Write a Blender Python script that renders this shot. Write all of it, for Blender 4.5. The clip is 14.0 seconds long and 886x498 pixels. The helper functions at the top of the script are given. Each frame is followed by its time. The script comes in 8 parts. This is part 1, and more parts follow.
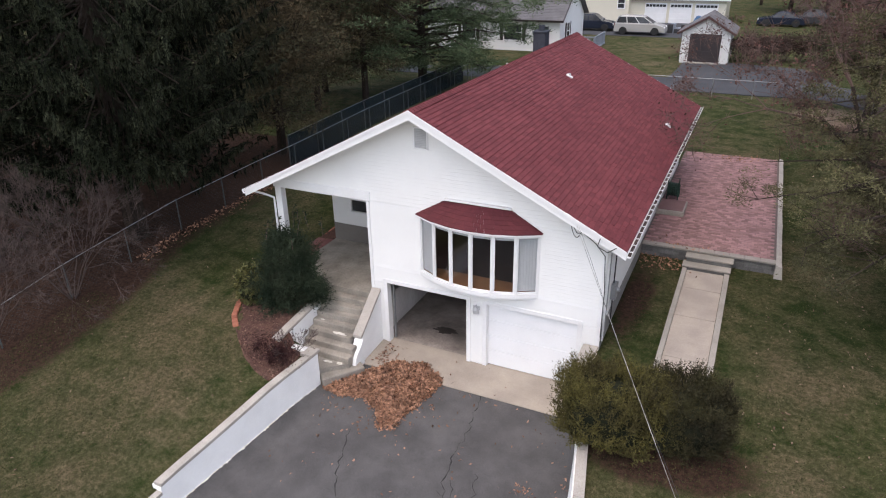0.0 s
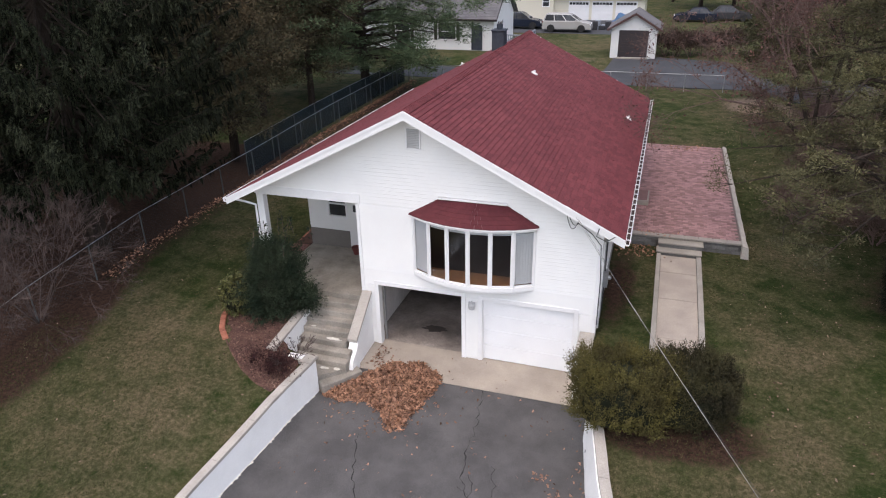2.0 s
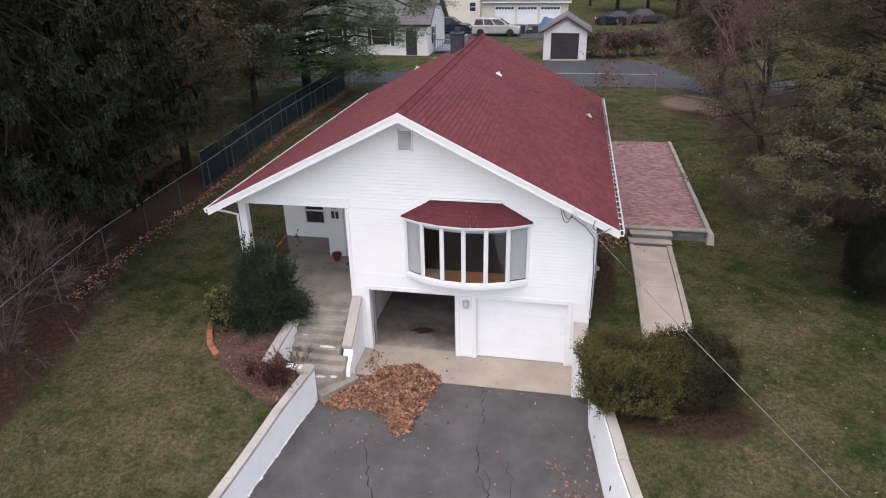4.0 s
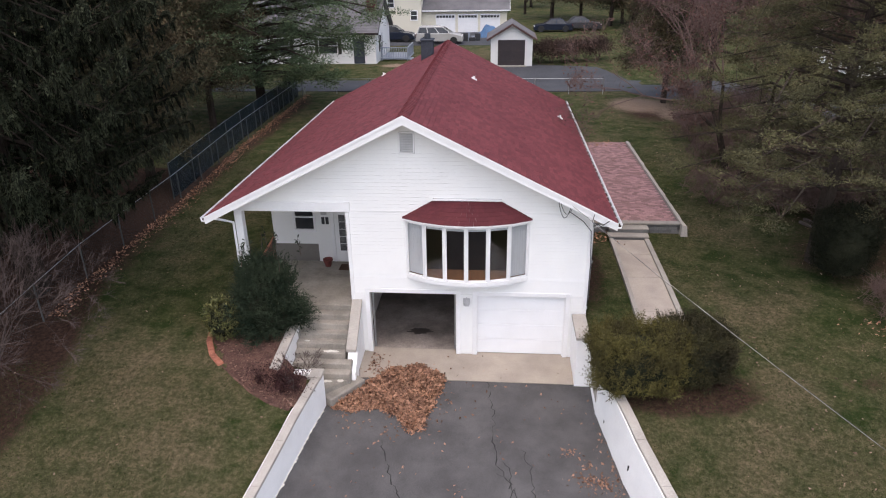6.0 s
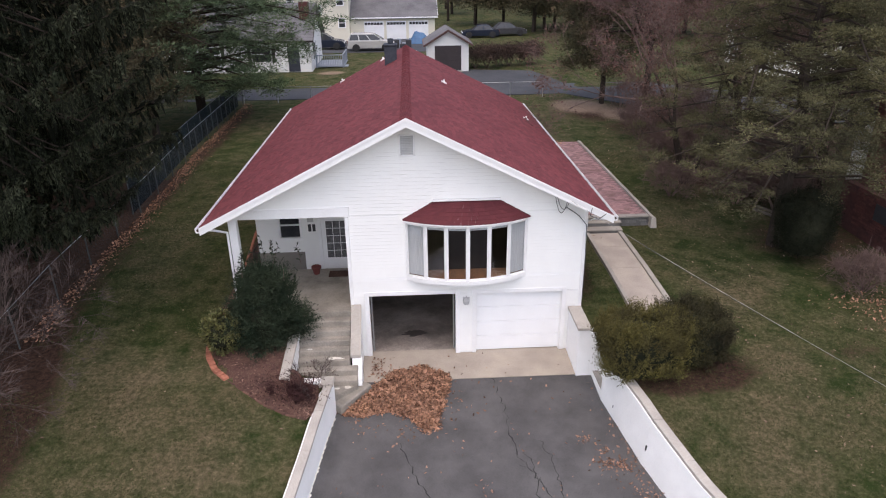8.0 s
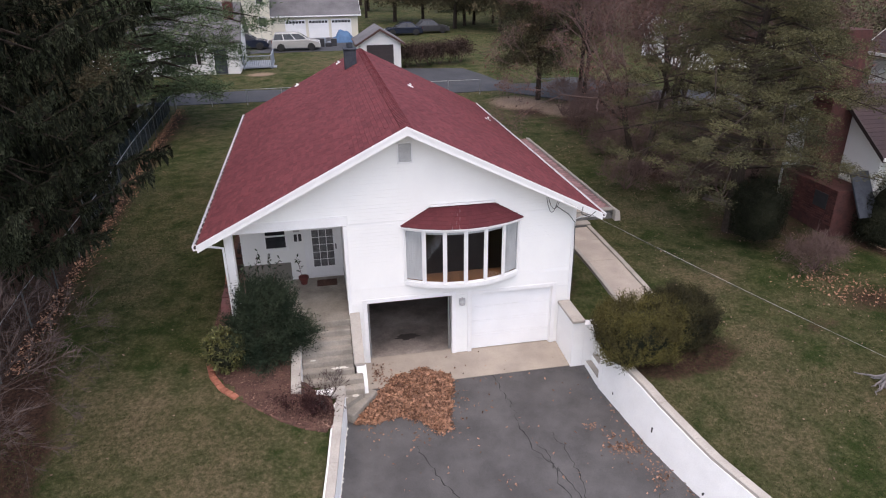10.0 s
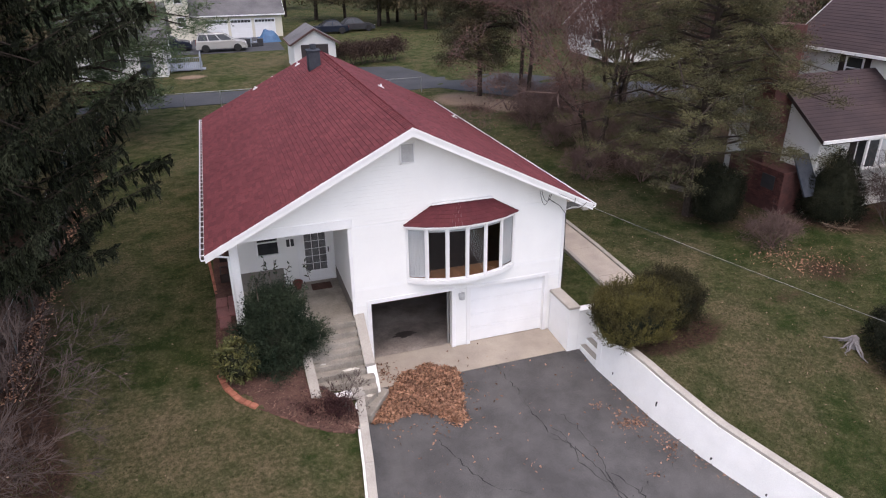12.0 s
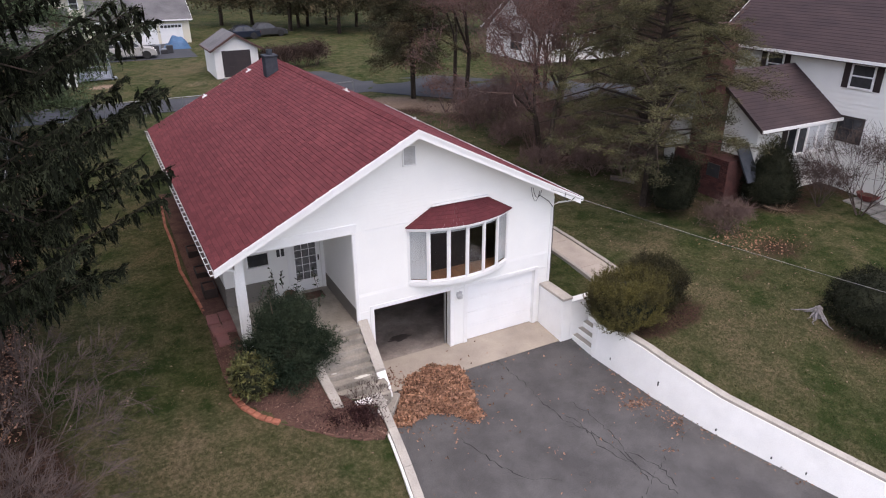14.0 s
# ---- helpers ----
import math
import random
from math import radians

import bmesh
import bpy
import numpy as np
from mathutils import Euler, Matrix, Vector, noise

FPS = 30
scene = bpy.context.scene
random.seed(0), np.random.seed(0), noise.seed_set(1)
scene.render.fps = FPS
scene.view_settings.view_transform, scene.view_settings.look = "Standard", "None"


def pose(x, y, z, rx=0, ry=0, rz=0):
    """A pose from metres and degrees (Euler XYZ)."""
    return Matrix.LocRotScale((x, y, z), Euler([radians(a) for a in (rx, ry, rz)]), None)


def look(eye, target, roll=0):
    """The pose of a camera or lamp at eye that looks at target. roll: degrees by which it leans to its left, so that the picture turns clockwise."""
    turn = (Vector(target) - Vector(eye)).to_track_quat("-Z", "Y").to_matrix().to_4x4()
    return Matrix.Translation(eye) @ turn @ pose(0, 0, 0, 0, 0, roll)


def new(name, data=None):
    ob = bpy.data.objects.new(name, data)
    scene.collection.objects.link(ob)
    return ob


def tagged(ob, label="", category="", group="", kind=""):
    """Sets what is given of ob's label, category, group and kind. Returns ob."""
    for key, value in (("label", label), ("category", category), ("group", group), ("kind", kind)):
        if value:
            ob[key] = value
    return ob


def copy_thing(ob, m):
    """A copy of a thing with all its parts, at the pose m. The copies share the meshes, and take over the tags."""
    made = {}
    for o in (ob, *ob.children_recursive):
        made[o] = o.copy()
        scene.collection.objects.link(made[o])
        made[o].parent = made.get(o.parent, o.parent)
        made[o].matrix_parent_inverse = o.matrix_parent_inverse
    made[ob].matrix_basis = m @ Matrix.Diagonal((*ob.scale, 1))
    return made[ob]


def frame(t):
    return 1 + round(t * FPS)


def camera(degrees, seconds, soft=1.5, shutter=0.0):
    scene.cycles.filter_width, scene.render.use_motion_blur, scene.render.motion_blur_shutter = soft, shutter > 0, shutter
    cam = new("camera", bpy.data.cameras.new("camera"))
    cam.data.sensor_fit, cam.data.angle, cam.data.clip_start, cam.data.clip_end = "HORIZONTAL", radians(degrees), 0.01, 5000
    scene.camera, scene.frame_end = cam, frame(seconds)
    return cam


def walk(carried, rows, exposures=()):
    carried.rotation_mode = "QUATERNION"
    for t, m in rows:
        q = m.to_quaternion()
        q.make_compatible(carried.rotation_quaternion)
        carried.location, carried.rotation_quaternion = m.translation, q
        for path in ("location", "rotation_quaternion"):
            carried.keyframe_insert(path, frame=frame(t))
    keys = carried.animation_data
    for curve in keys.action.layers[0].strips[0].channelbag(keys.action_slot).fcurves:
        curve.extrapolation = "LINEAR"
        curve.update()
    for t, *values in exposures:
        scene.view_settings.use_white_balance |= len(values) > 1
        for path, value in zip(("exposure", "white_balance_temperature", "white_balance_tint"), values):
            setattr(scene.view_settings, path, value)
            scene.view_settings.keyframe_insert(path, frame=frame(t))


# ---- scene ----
cam = camera(67.7, 14.0, soft=1.1)
PATH = [
    (0, (0.094, -0.408, 11.345), (-0.69, 1.228, 10.502), -1.0),
    (0.5, (-0.404, -0.554, 11.335), (-1.128, 1.106, 10.488), -1.0),
    (1, (-0.812, -0.819, 11.317), (-1.482, 0.863, 10.467), -1.0),
    (1.5, (-1.205, -1.049, 11.357), (-1.824, 0.653, 10.508), -1.0),
    (2, (-1.66, -1.257, 11.391), (-2.232, 0.462, 10.545), -1.1),
    (2.5, (-2.148, -1.464, 11.392), (-2.665, 0.273, 10.547), -1.0),
    (3, (-2.653, -1.602, 11.372), (-3.109, 0.153, 10.528), -1.0),
    (5.5, (-4.785, -2.411, 11.278), (-4.995, -0.598, 10.461), -1.0),
    (6, (-5.316, -2.579, 11.27), (-5.473, -0.759, 10.457), -0.9),
    (6.5, (-5.861, -2.705, 11.229), (-5.958, -0.879, 10.42), -0.9),
    (7, (-6.368, -2.762, 11.191), (-6.407, -0.93, 10.388), -0.9),
    (7.5, (-6.965, -2.801, 11.2), (-6.947, -0.966, 10.403), -0.9),
    (8, (-7.604, -2.87, 11.2), (-7.521, -1.037, 10.403), -0.8),
    (10.5, (-10.563, -2.77, 11.726), (-10.17, -0.988, 10.907), -0.6),
    (11, (-11.141, -2.699, 11.791), (-10.693, -0.932, 10.968), -0.6),
    (11.5, (-11.8, -2.664, 11.815), (-11.29, -0.915, 10.99), -0.6),
    (12, (-12.483, -2.575, 11.827), (-11.908, -0.846, 11.001), -0.6),
    (12.5, (-13.158, -2.425, 11.825), (-12.516, -0.72, 11.001), -0.5),
    (13, (-13.869, -2.238, 11.842), (-13.162, -0.557, 11.021), -0.4),
    (13.5, (-14.575, -1.95, 11.876), (-13.799, -0.299, 11.055), -0.3),
    (14, (-15.193, -1.595, 11.82), (-14.351, 0.024, 11.002), -0.3),
]
walk(cam, [(t, look(eye, target, roll)) for t, eye, target, roll in PATH], [(0.0, 0.9, 6780, 13), (14.0, 0.9, 6780, 17)])

# ---------------------------------------------------------------- light
world = bpy.data.worlds.new("overcast_sky")
scene.world = world
world.use_nodes = True
wn = world.node_tree.nodes
sky = wn.new("ShaderNodeTexSky")
sky.sky_type = "NISHITA"
sky.sun_disc = False
sky.sun_elevation, sky.sun_rotation = radians(70), radians(190)
sky.air_density, sky.dust_density, sky.ozone_density = 1.0, 3.0, 1.0
world.node_tree.links.new(sky.outputs["Color"], wn["Background"].inputs["Color"])
wn["Background"].inputs["Strength"].default_value = 0.135

sun_data = bpy.data.lights.new("sun", "SUN")
sun_data.energy, sun_data.angle, sun_data.color = 1.12, radians(165), (1.0, 0.985, 0.97)
sun = new("sun", sun_data)
sun.matrix_world = look((-16, -12, 40), (-5, 14, 0))

# ---------------------------------------------------------------- mesh helpers
ORIGIN = {}


class Build:
    """Collects vertices and faces of one mesh."""

    def __init__(self):
        self.v, self.f = [], []

    def add(self, verts, faces):
        n = len(self.v)
        self.v.extend([tuple(p) for p in verts])
        self.f.extend([tuple(i + n for i in f) for f in faces])
        return self

    def hexa(self, p):
        return self.add(p, [(0, 3, 2, 1), (4, 5, 6, 7), (0, 1, 5, 4), (1, 2, 6, 5), (2, 3, 7, 6), (3, 0, 4, 7)])

    def box(self, x0, y0, z0, x1, y1, z1):
        return self.hexa([(x0, y0, z0), (x1, y0, z0), (x1, y1, z0), (x0, y1, z0), (x0, y0, z1), (x1, y0, z1), (x1, y1, z1), (x0, y1, z1)])

    def rbox(self, x0, y0, z0, x1, y1, z1, b=0.015, m=None):
        """A box with chamfered edges."""
        bm = bmesh.new()
        bmesh.ops.create_cube(bm, size=1.0)
        for v in bm.verts:
            v.co = Vector(((x0 + x1) / 2 + v.co.x * (x1 - x0), (y0 + y1) / 2 + v.co.y * (y1 - y0), (z0 + z1) / 2 + v.co.z * (z1 - z0)))
        b = min(b, 0.4 * min(x1 - x0, y1 - y0, z1 - z0))
        bmesh.ops.bevel(bm, geom=bm.edges[:], offset=b, segments=1, affect="EDGES")
        if m is not None:
            bmesh.ops.transform(bm, matrix=m, verts=bm.verts)
        bm.verts.index_update()
        self.add([v.co[:] for v in bm.verts], [[v.index for v in f.verts] for f in bm.faces])
        bm.free()
        return self

    def prism(self, poly, axis, a, b):
        """A polygon of the two other axes, drawn along axis from a to b."""
        k = "xyz".index(axis)

        def at(p, w):
            q = list(p)
            q.insert(k, w)
            return q
        n = len(poly)
        self.add([at(p, a) for p in poly] + [at(p, b) for p in poly],
                 [tuple(range(n)), tuple(range(2 * n - 1, n - 1, -1))] + [(i, (i + 1) % n, n + (i + 1) % n, n + i) for i in range(n)])
        return self

    def tube(self, path, radii, n=6, cap=True):
        path = [Vector(p) for p in path]
        if not hasattr(radii, "__len__"):
            radii = [radii] * len(path)
        verts, faces = [], []
        for i, p in enumerate(path):
            d = (path[min(i + 1, len(path) - 1)] - path[max(i - 1, 0)]).normalized()
            u = d.cross(Vector((0, 0, 1)) if abs(d.z) < 0.9 else Vector((1, 0, 0))).normalized()
            w = d.cross(u)
            for k in range(n):
                a = 2 * math.pi * k / n
                verts.append(p + radii[i] * (math.cos(a) * u + math.sin(a) * w))
        for i in range(len(path) - 1):
            for k in range(n):
                faces.append((i * n + k, i * n + (k + 1) % n, (i + 1) * n + (k + 1) % n, (i + 1) * n + k))
        if cap:
            faces += [tuple(range(n - 1, -1, -1)), tuple(range(len(verts) - n, len(verts)))]
        return self.add(verts, faces)

    def lathe(self, c, prof, n=14):
        """prof: rows of (radius, height), turned round the upright axis at c."""
        verts = [(c[0] + r * math.cos(2 * math.pi * k / n), c[1] + r * math.sin(2 * math.pi * k / n), c[2] + z) for r, z in prof for k in range(n)]
        faces = [(i * n + k, i * n + (k + 1) % n, (i + 1) * n + (k + 1) % n, (i + 1) * n + k) for i in range(len(prof) - 1) for k in range(n)]
        faces += [tuple(range(n - 1, -1, -1)), tuple(range(len(verts) - n, len(verts)))]
        return self.add(verts, faces)


def mesh_of(name, verts, faces, mat, smooth=False):
    me = bpy.data.meshes.new(name)
    me.from_pydata(verts, [], faces)
    me.materials.append(mat)
    if smooth:
        me.shade_smooth()
    return me


def thing(name, loc, label, category, group="", kind=""):
    ob = new(name)
    ob.location = loc
    ORIGIN[ob] = Vector(loc)
    return tagged(ob, label, category, group, kind)


def part(name, b, mat, parent=None, label="", smooth=False):
    """One mesh object out of a Build in world places, under a thing or a part."""
    o = ORIGIN[parent] if parent else Vector((0, 0, 0))
    bm_fix = [(p[0] - o.x, p[1] - o.y, p[2] - o.z) for p in b.v]
    me = mesh_of(name, bm_fix, b.f, mat, smooth)
    ob = new(name, me)
    if parent:
        ob.parent = parent
    ORIGIN[ob] = o
    if label:
        tagged(ob, label)
    return ob


def structure(name, b, mat, label, category, smooth=False):
    ob = part(name, b, mat, None, "", smooth)
    return tagged(ob, label, category, kind="structure")


def cards(c, d, w, L, W):
    """Many four-cornered leaves at c along d (unit) with breadth along w. Returns vertex and face arrays."""
    n = len(c)
    v = np.empty((n, 4, 3))
    v[:, 0] = c - w * W[:, None] * 0.35
    v[:, 1] = c + d * (L * 0.45)[:, None] - w * (W * 0.5)[:, None]
    v[:, 2] = c + d * L[:, None]
    v[:, 3] = c + d * (L * 0.55)[:, None] + w * (W * 0.5)[:, None]
    return v.reshape(-1, 3), np.arange(4 * n).reshape(n, 4)


def segments(p0, p1, r0, r1, n=3):
    """Many tapered twigs from p0 to p1."""
    d = p1 - p0
    d = d / np.maximum(np.linalg.norm(d, axis=1), 1e-6)[:, None]
    ref = np.where(np.abs(d[:, 2:3]) < 0.9, [[0.0, 0.0, 1.0]], [[1.0, 0.0, 0.0]])
    u = np.cross(d, ref)
    u /= np.maximum(np.linalg.norm(u, axis=1), 1e-6)[:, None]
    w = np.cross(d, u)
    m = len(p0)
    v = np.empty((m, 2 * n, 3))
    for k in range(n):
        a = 2 * math.pi * k / n
        o = math.cos(a) * u + math.sin(a) * w
        v[:, k] = p0 + o * r0[:, None]
        v[:, n + k] = p1 + o * r1[:, None]
    base = (np.arange(m) * 2 * n)[:, None]
    f = np.concatenate([base + np.array([[k, (k + 1) % n, n + (k + 1) % n, n + k]]) for k in range(n)])
    return v.reshape(-1, 3), f


def quads_object(name, v, f, mat, parent, label="", smooth=False):
    """A mesh object out of arrays of vertices and four-cornered faces, in world places."""
    o = ORIGIN[parent] if parent else Vector((0, 0, 0))
    me = bpy.data.meshes.new(name)
    v = np.asarray(v, dtype=np.float32) - np.array(o[:], dtype=np.float32)
    f = np.asarray(f, dtype=np.int32)
    me.vertices.add(len(v))
    me.vertices.foreach_set("co", v.ravel())
    me.loops.add(f.size)
    me.loops.foreach_set("vertex_index", f.ravel())
    me.polygons.add(len(f))
    me.polygons.foreach_set("loop_start", np.arange(0, f.size, 4, dtype=np.int32))
    me.update(calc_edges=True)
    me.materials.append(mat)
    if smooth:
        me.shade_smooth()
    else:
        me.shade_flat()
    ob = new(name, me)
    if parent:
        ob.parent = parent
    ORIGIN[ob] = o
    if label:
        tagged(ob, label)
    return ob


def unit(a):
    return a / np.maximum(np.linalg.norm(a, axis=1), 1e-9)[:, None]


# ---------------------------------------------------------------- materials
def material(name, c1, c2, scale=3.0, rough=0.8, fine=40.0, fine_amount=0.25, bump=0.2, bump_dist=0.01, metallic=0.0, per="", per_amount=0.2, spec=0.4, stretch=(1, 1, 1), trans=0.0):
    """Two colours in large patches, a fine grain over them, relief by the grain; per: 'object' or 'island' to vary piece by piece."""
    m = bpy.data.materials.new(name)
    m.use_nodes = True
    nt = m.node_tree
    N, Lk = nt.nodes, nt.links.new
    bsdf = N["Principled BSDF"]
    geo = N.new("ShaderNodeNewGeometry")
    mp = N.new("ShaderNodeMapping")
    mp.inputs["Scale"].default_value = stretch
    Lk(geo.outputs["Position"], mp.inputs["Vector"])
    n1 = N.new("ShaderNodeTexNoise")
    n1.inputs["Scale"].default_value, n1.inputs["Detail"].default_value, n1.inputs["Roughness"].default_value = scale, 5, 0.6
    n2 = N.new("ShaderNodeTexNoise")
    n2.inputs["Scale"].default_value, n2.inputs["Detail"].default_value = fine, 4
    for n in (n1, n2):
        Lk(mp.outputs["Vector"], n.inputs["Vector"])
    ramp = N.new("ShaderNodeMapRange")
    ramp.inputs["From Min"].default_value, ramp.inputs["From Max"].default_value = 0.35, 0.65
    Lk(n1.outputs["Fac"], ramp.inputs["Value"])
    mix = N.new("ShaderNodeMix")
    mix.data_type = "RGBA"
    mix.inputs[6].default_value, mix.inputs[7].default_value = (*c1, 1), (*c2, 1)
    Lk(ramp.outputs["Result"], mix.inputs[0])
    val = N.new("ShaderNodeMapRange")
    val.inputs["From Min"].default_value, val.inputs["From Max"].default_value = 0.25, 0.75
    val.inputs["To Min"].default_value, val.inputs["To Max"].default_value = 1 - fine_amount, 1 + fine_amount
    Lk(n2.outputs["Fac"], val.inputs["Value"])
    last = val.outputs["Result"]
    if per:
        if per == "object":
            rnd = N.new("ShaderNodeObjectInfo").outputs["Random"]
        else:
            rnd = geo.outputs["Random Per Island"]
        pr = N.new("ShaderNodeMapRange")
        pr.inputs["To Min"].default_value, pr.inputs["To Max"].default_value = 1 - per_amount, 1 + per_amount
        Lk(rnd, pr.inputs["Value"])
        mul = N.new("ShaderNodeMath")
        mul.operation = "MULTIPLY"
        Lk(last, mul.inputs[0])
        Lk(pr.outputs["Result"], mul.inputs[1])
        last = mul.outputs[0]
    sc = N.new("ShaderNodeVectorMath")
    sc.operation = "SCALE"
    Lk(mix.outputs[2], sc.inputs[0])
    Lk(last, sc.inputs["Scale"])
    Lk(sc.outputs["Vector"], bsdf.inputs["Base Color"])
    bsdf.inputs["Roughness"].default_value, bsdf.inputs["Metallic"].default_value = rough, metallic
    bsdf.inputs["Specular IOR Level"].default_value = spec
    if bump:
        bp = N.new("ShaderNodeBump")
        bp.inputs["Strength"].default_value, bp.inputs["Distance"].default_value = bump, bump_dist
        Lk(n2.outputs["Fac"], bp.inputs["Height"])
        Lk(bp.outputs["Normal"], bsdf.inputs["Normal"])
    return m


def glass_material():
    m = bpy.data.materials.new("window_glass")
    m.use_nodes = True
    b = m.node_tree.nodes["Principled BSDF"]
    b.inputs["Base Color"].default_value = (0.97, 0.97, 0.97, 1)
    b.inputs["Roughness"].default_value = 0.02
    b.inputs["Transmission Weight"].default_value = 1.0
    b.inputs["IOR"].default_value = 1.45
    return m


M_SIDING = material("white_vinyl_siding", (0.84, 0.84, 0.822), (0.80, 0.80, 0.786), 0.8, 0.45, 60, 0.03, 0.05, 0.003)
M_TRIM = material("white_trim_paint", (0.85, 0.85, 0.85), (0.8, 0.8, 0.8), 1.5, 0.4, 30, 0.04, 0.05, 0.003)
M_STUCCO = material("white_painted_masonry", (0.92, 0.92, 0.91), (0.85, 0.85, 0.84), 1.2, 0.8, 45, 0.06, 0.35, 0.01)
M_SHINGLE = material("red_asphalt_shingle", (0.128, 0.031, 0.036), (0.153, 0.039, 0.044), 0.5, 0.9, 30, 0.25, 0.4, 0.006, per="island", per_amount=0.16, spec=0.25)
M_SHINGLE_ONE = material("red_asphalt_shingle_single", (0.128, 0.031, 0.036), (0.153, 0.039, 0.044), 0.5, 0.9, 30, 0.25, 0.4, 0.006, per="object", per_amount=0.16, spec=0.25)
M_BAYROOF = material("deep_red_bay_shingle", (0.098, 0.022, 0.028), (0.118, 0.028, 0.033), 1.2, 0.85, 40, 0.25, 0.4, 0.005, per="object", per_amount=0.1, spec=0.3)
M_CONCRETE = material("weathered_concrete", (0.36, 0.33, 0.29), (0.27, 0.25, 0.22), 1.2, 0.9, 35, 0.18, 0.3, 0.006)
M_APRON = material("tan_concrete_apron", (0.41, 0.355, 0.295), (0.32, 0.275, 0.232), 0.9, 0.9, 40, 0.15, 0.2, 0.004)
M_CAP = material("concrete_coping", (0.45, 0.415, 0.37), (0.35, 0.322, 0.288), 1.5, 0.9, 40, 0.18, 0.3, 0.005)
M_STEPS = material("stained_step_concrete", (0.36, 0.325, 0.28), (0.22, 0.20, 0.172), 1.6, 0.9, 30, 0.2, 0.4, 0.006, spec=0.2)
M_GARAGE_FLOOR = material("oily_garage_floor", (0.36, 0.31, 0.275), (0.15, 0.127, 0.113), 0.9, 0.6, 25, 0.3, 0.1, 0.003)
M_STAIN = material("dark_oil_stain", (0.035, 0.03, 0.026), (0.05, 0.04, 0.035), 3.0, 0.5, 30, 0.2, 0.0)
M_INNER = material("garage_plaster", (0.72, 0.69, 0.68), (0.56, 0.53, 0.51), 0.9, 0.9, 25, 0.12, 0.1, stretch=(1.5, 1.5, 0.35))
M_ASPHALT = material("worn_asphalt", (0.070, 0.067, 0.067), (0.108, 0.104, 0.103), 0.9, 0.9, 55, 0.28, 0.5, 0.008, spec=0.3)
M_ROAD = material("street_asphalt", (0.052, 0.055, 0.062), (0.073, 0.076, 0.083), 0.4, 0.9, 30, 0.25, 0.2, spec=0.2)
M_CRACK = material("asphalt_crack", (0.02, 0.02, 0.021), (0.03, 0.03, 0.03), 3.0, 1.0, 30, 0.2, 0.0)
M_LEAF_LITTER = material("fallen_oak_leaves", (0.36, 0.20, 0.128), (0.235, 0.128, 0.086), 2.0, 0.8, 30, 0.3, 0.0, per="island", per_amount=0.6, spec=0.2)
M_MULCH = material("brown_bark_mulch", (0.14, 0.078, 0.062), (0.085, 0.048, 0.04), 2.5, 1.0, 55, 0.6, 1.0, 0.03, spec=0.1)
M_TERRACOTTA = material("orange_brick_edging", (0.36, 0.14, 0.088), (0.25, 0.092, 0.06), 3.0, 0.85, 40, 0.25, 0.2, per="object", per_amount=0.25)
M_EDGING = material("dull_red_edging", (0.15, 0.075, 0.055), (0.095, 0.052, 0.04), 3.0, 0.9, 40, 0.2, 0.3, per="object", per_amount=0.25)
M_PAVER = material("pink_clay_paver", (0.32, 0.185, 0.18), (0.27, 0.155, 0.152), 1.5, 0.85, 60, 0.2, 0.2, 0.004, per="island", per_amount=0.32)
M_PAVER_ONE = material("pink_clay_paver_single", (0.32, 0.185, 0.18), (0.27, 0.155, 0.152), 1.5, 0.85, 60, 0.2, 0.2, 0.004, per="object", per_amount=0.32)
M_BLOCK = material("grey_block", (0.17, 0.165, 0.16), (0.12, 0.118, 0.115), 2.0, 0.95, 30, 0.25, 0.5, 0.01, per="object", per_amount=0.2)
M_FOUNDATION = material("grey_foundation", (0.30, 0.29, 0.27), (0.24, 0.23, 0.22), 1.0, 0.9, 30, 0.12, 0.3)
M_TAUPE = material("taupe_painted_base", (0.20, 0.185, 0.165), (0.17, 0.155, 0.14), 1.0, 0.8, 30, 0.08, 0.2)
M_GLASS = glass_material()
M_CURTAIN = material("pale_curtain", (0.52, 0.545, 0.57), (0.47, 0.495, 0.52), 3.0, 0.9, 12, 0.06, 0.0, stretch=(6, 6, 0.4))
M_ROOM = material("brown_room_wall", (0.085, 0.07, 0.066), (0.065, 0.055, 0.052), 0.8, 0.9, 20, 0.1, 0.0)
M_WOODFLOOR = material("orange_wood_floor", (0.27, 0.13, 0.06), (0.20, 0.096, 0.045), 1.2, 0.4, 12, 0.25, 0.05, stretch=(8, 1, 1))
M_DARK = material("dark_painted_metal", (0.03, 0.03, 0.033), (0.045, 0.045, 0.05), 3.0, 0.5, 30, 0.1, 0.0)
M_CHIMNEY = material("slate_painted_chimney", (0.045, 0.052, 0.066), (0.065, 0.072, 0.086), 3.0, 0.8, 30, 0.2, 0.2, spec=0.1)
M_METAL = material("galvanised_metal", (0.42, 0.43, 0.44), (0.34, 0.35, 0.36), 3.0, 0.45, 30, 0.1, 0.0, metallic=0.8)
M_BARK = material("grey_brown_bark", (0.055, 0.043, 0.036), (0.032, 0.026, 0.022), 4.0, 0.95, 30, 0.4, 0.8, 0.02, stretch=(1, 1, 0.25), spec=0.05)
M_TWIG = material("bare_twig", (0.115, 0.088, 0.08), (0.07, 0.054, 0.05), 2.0, 0.9, 20, 0.2, 0.0, spec=0.05)
M_TWIG_RED = material("reddish_twig", (0.165, 0.113, 0.10), (0.105, 0.074, 0.068), 2.0, 0.9, 20, 0.2, 0.0, spec=0.05)
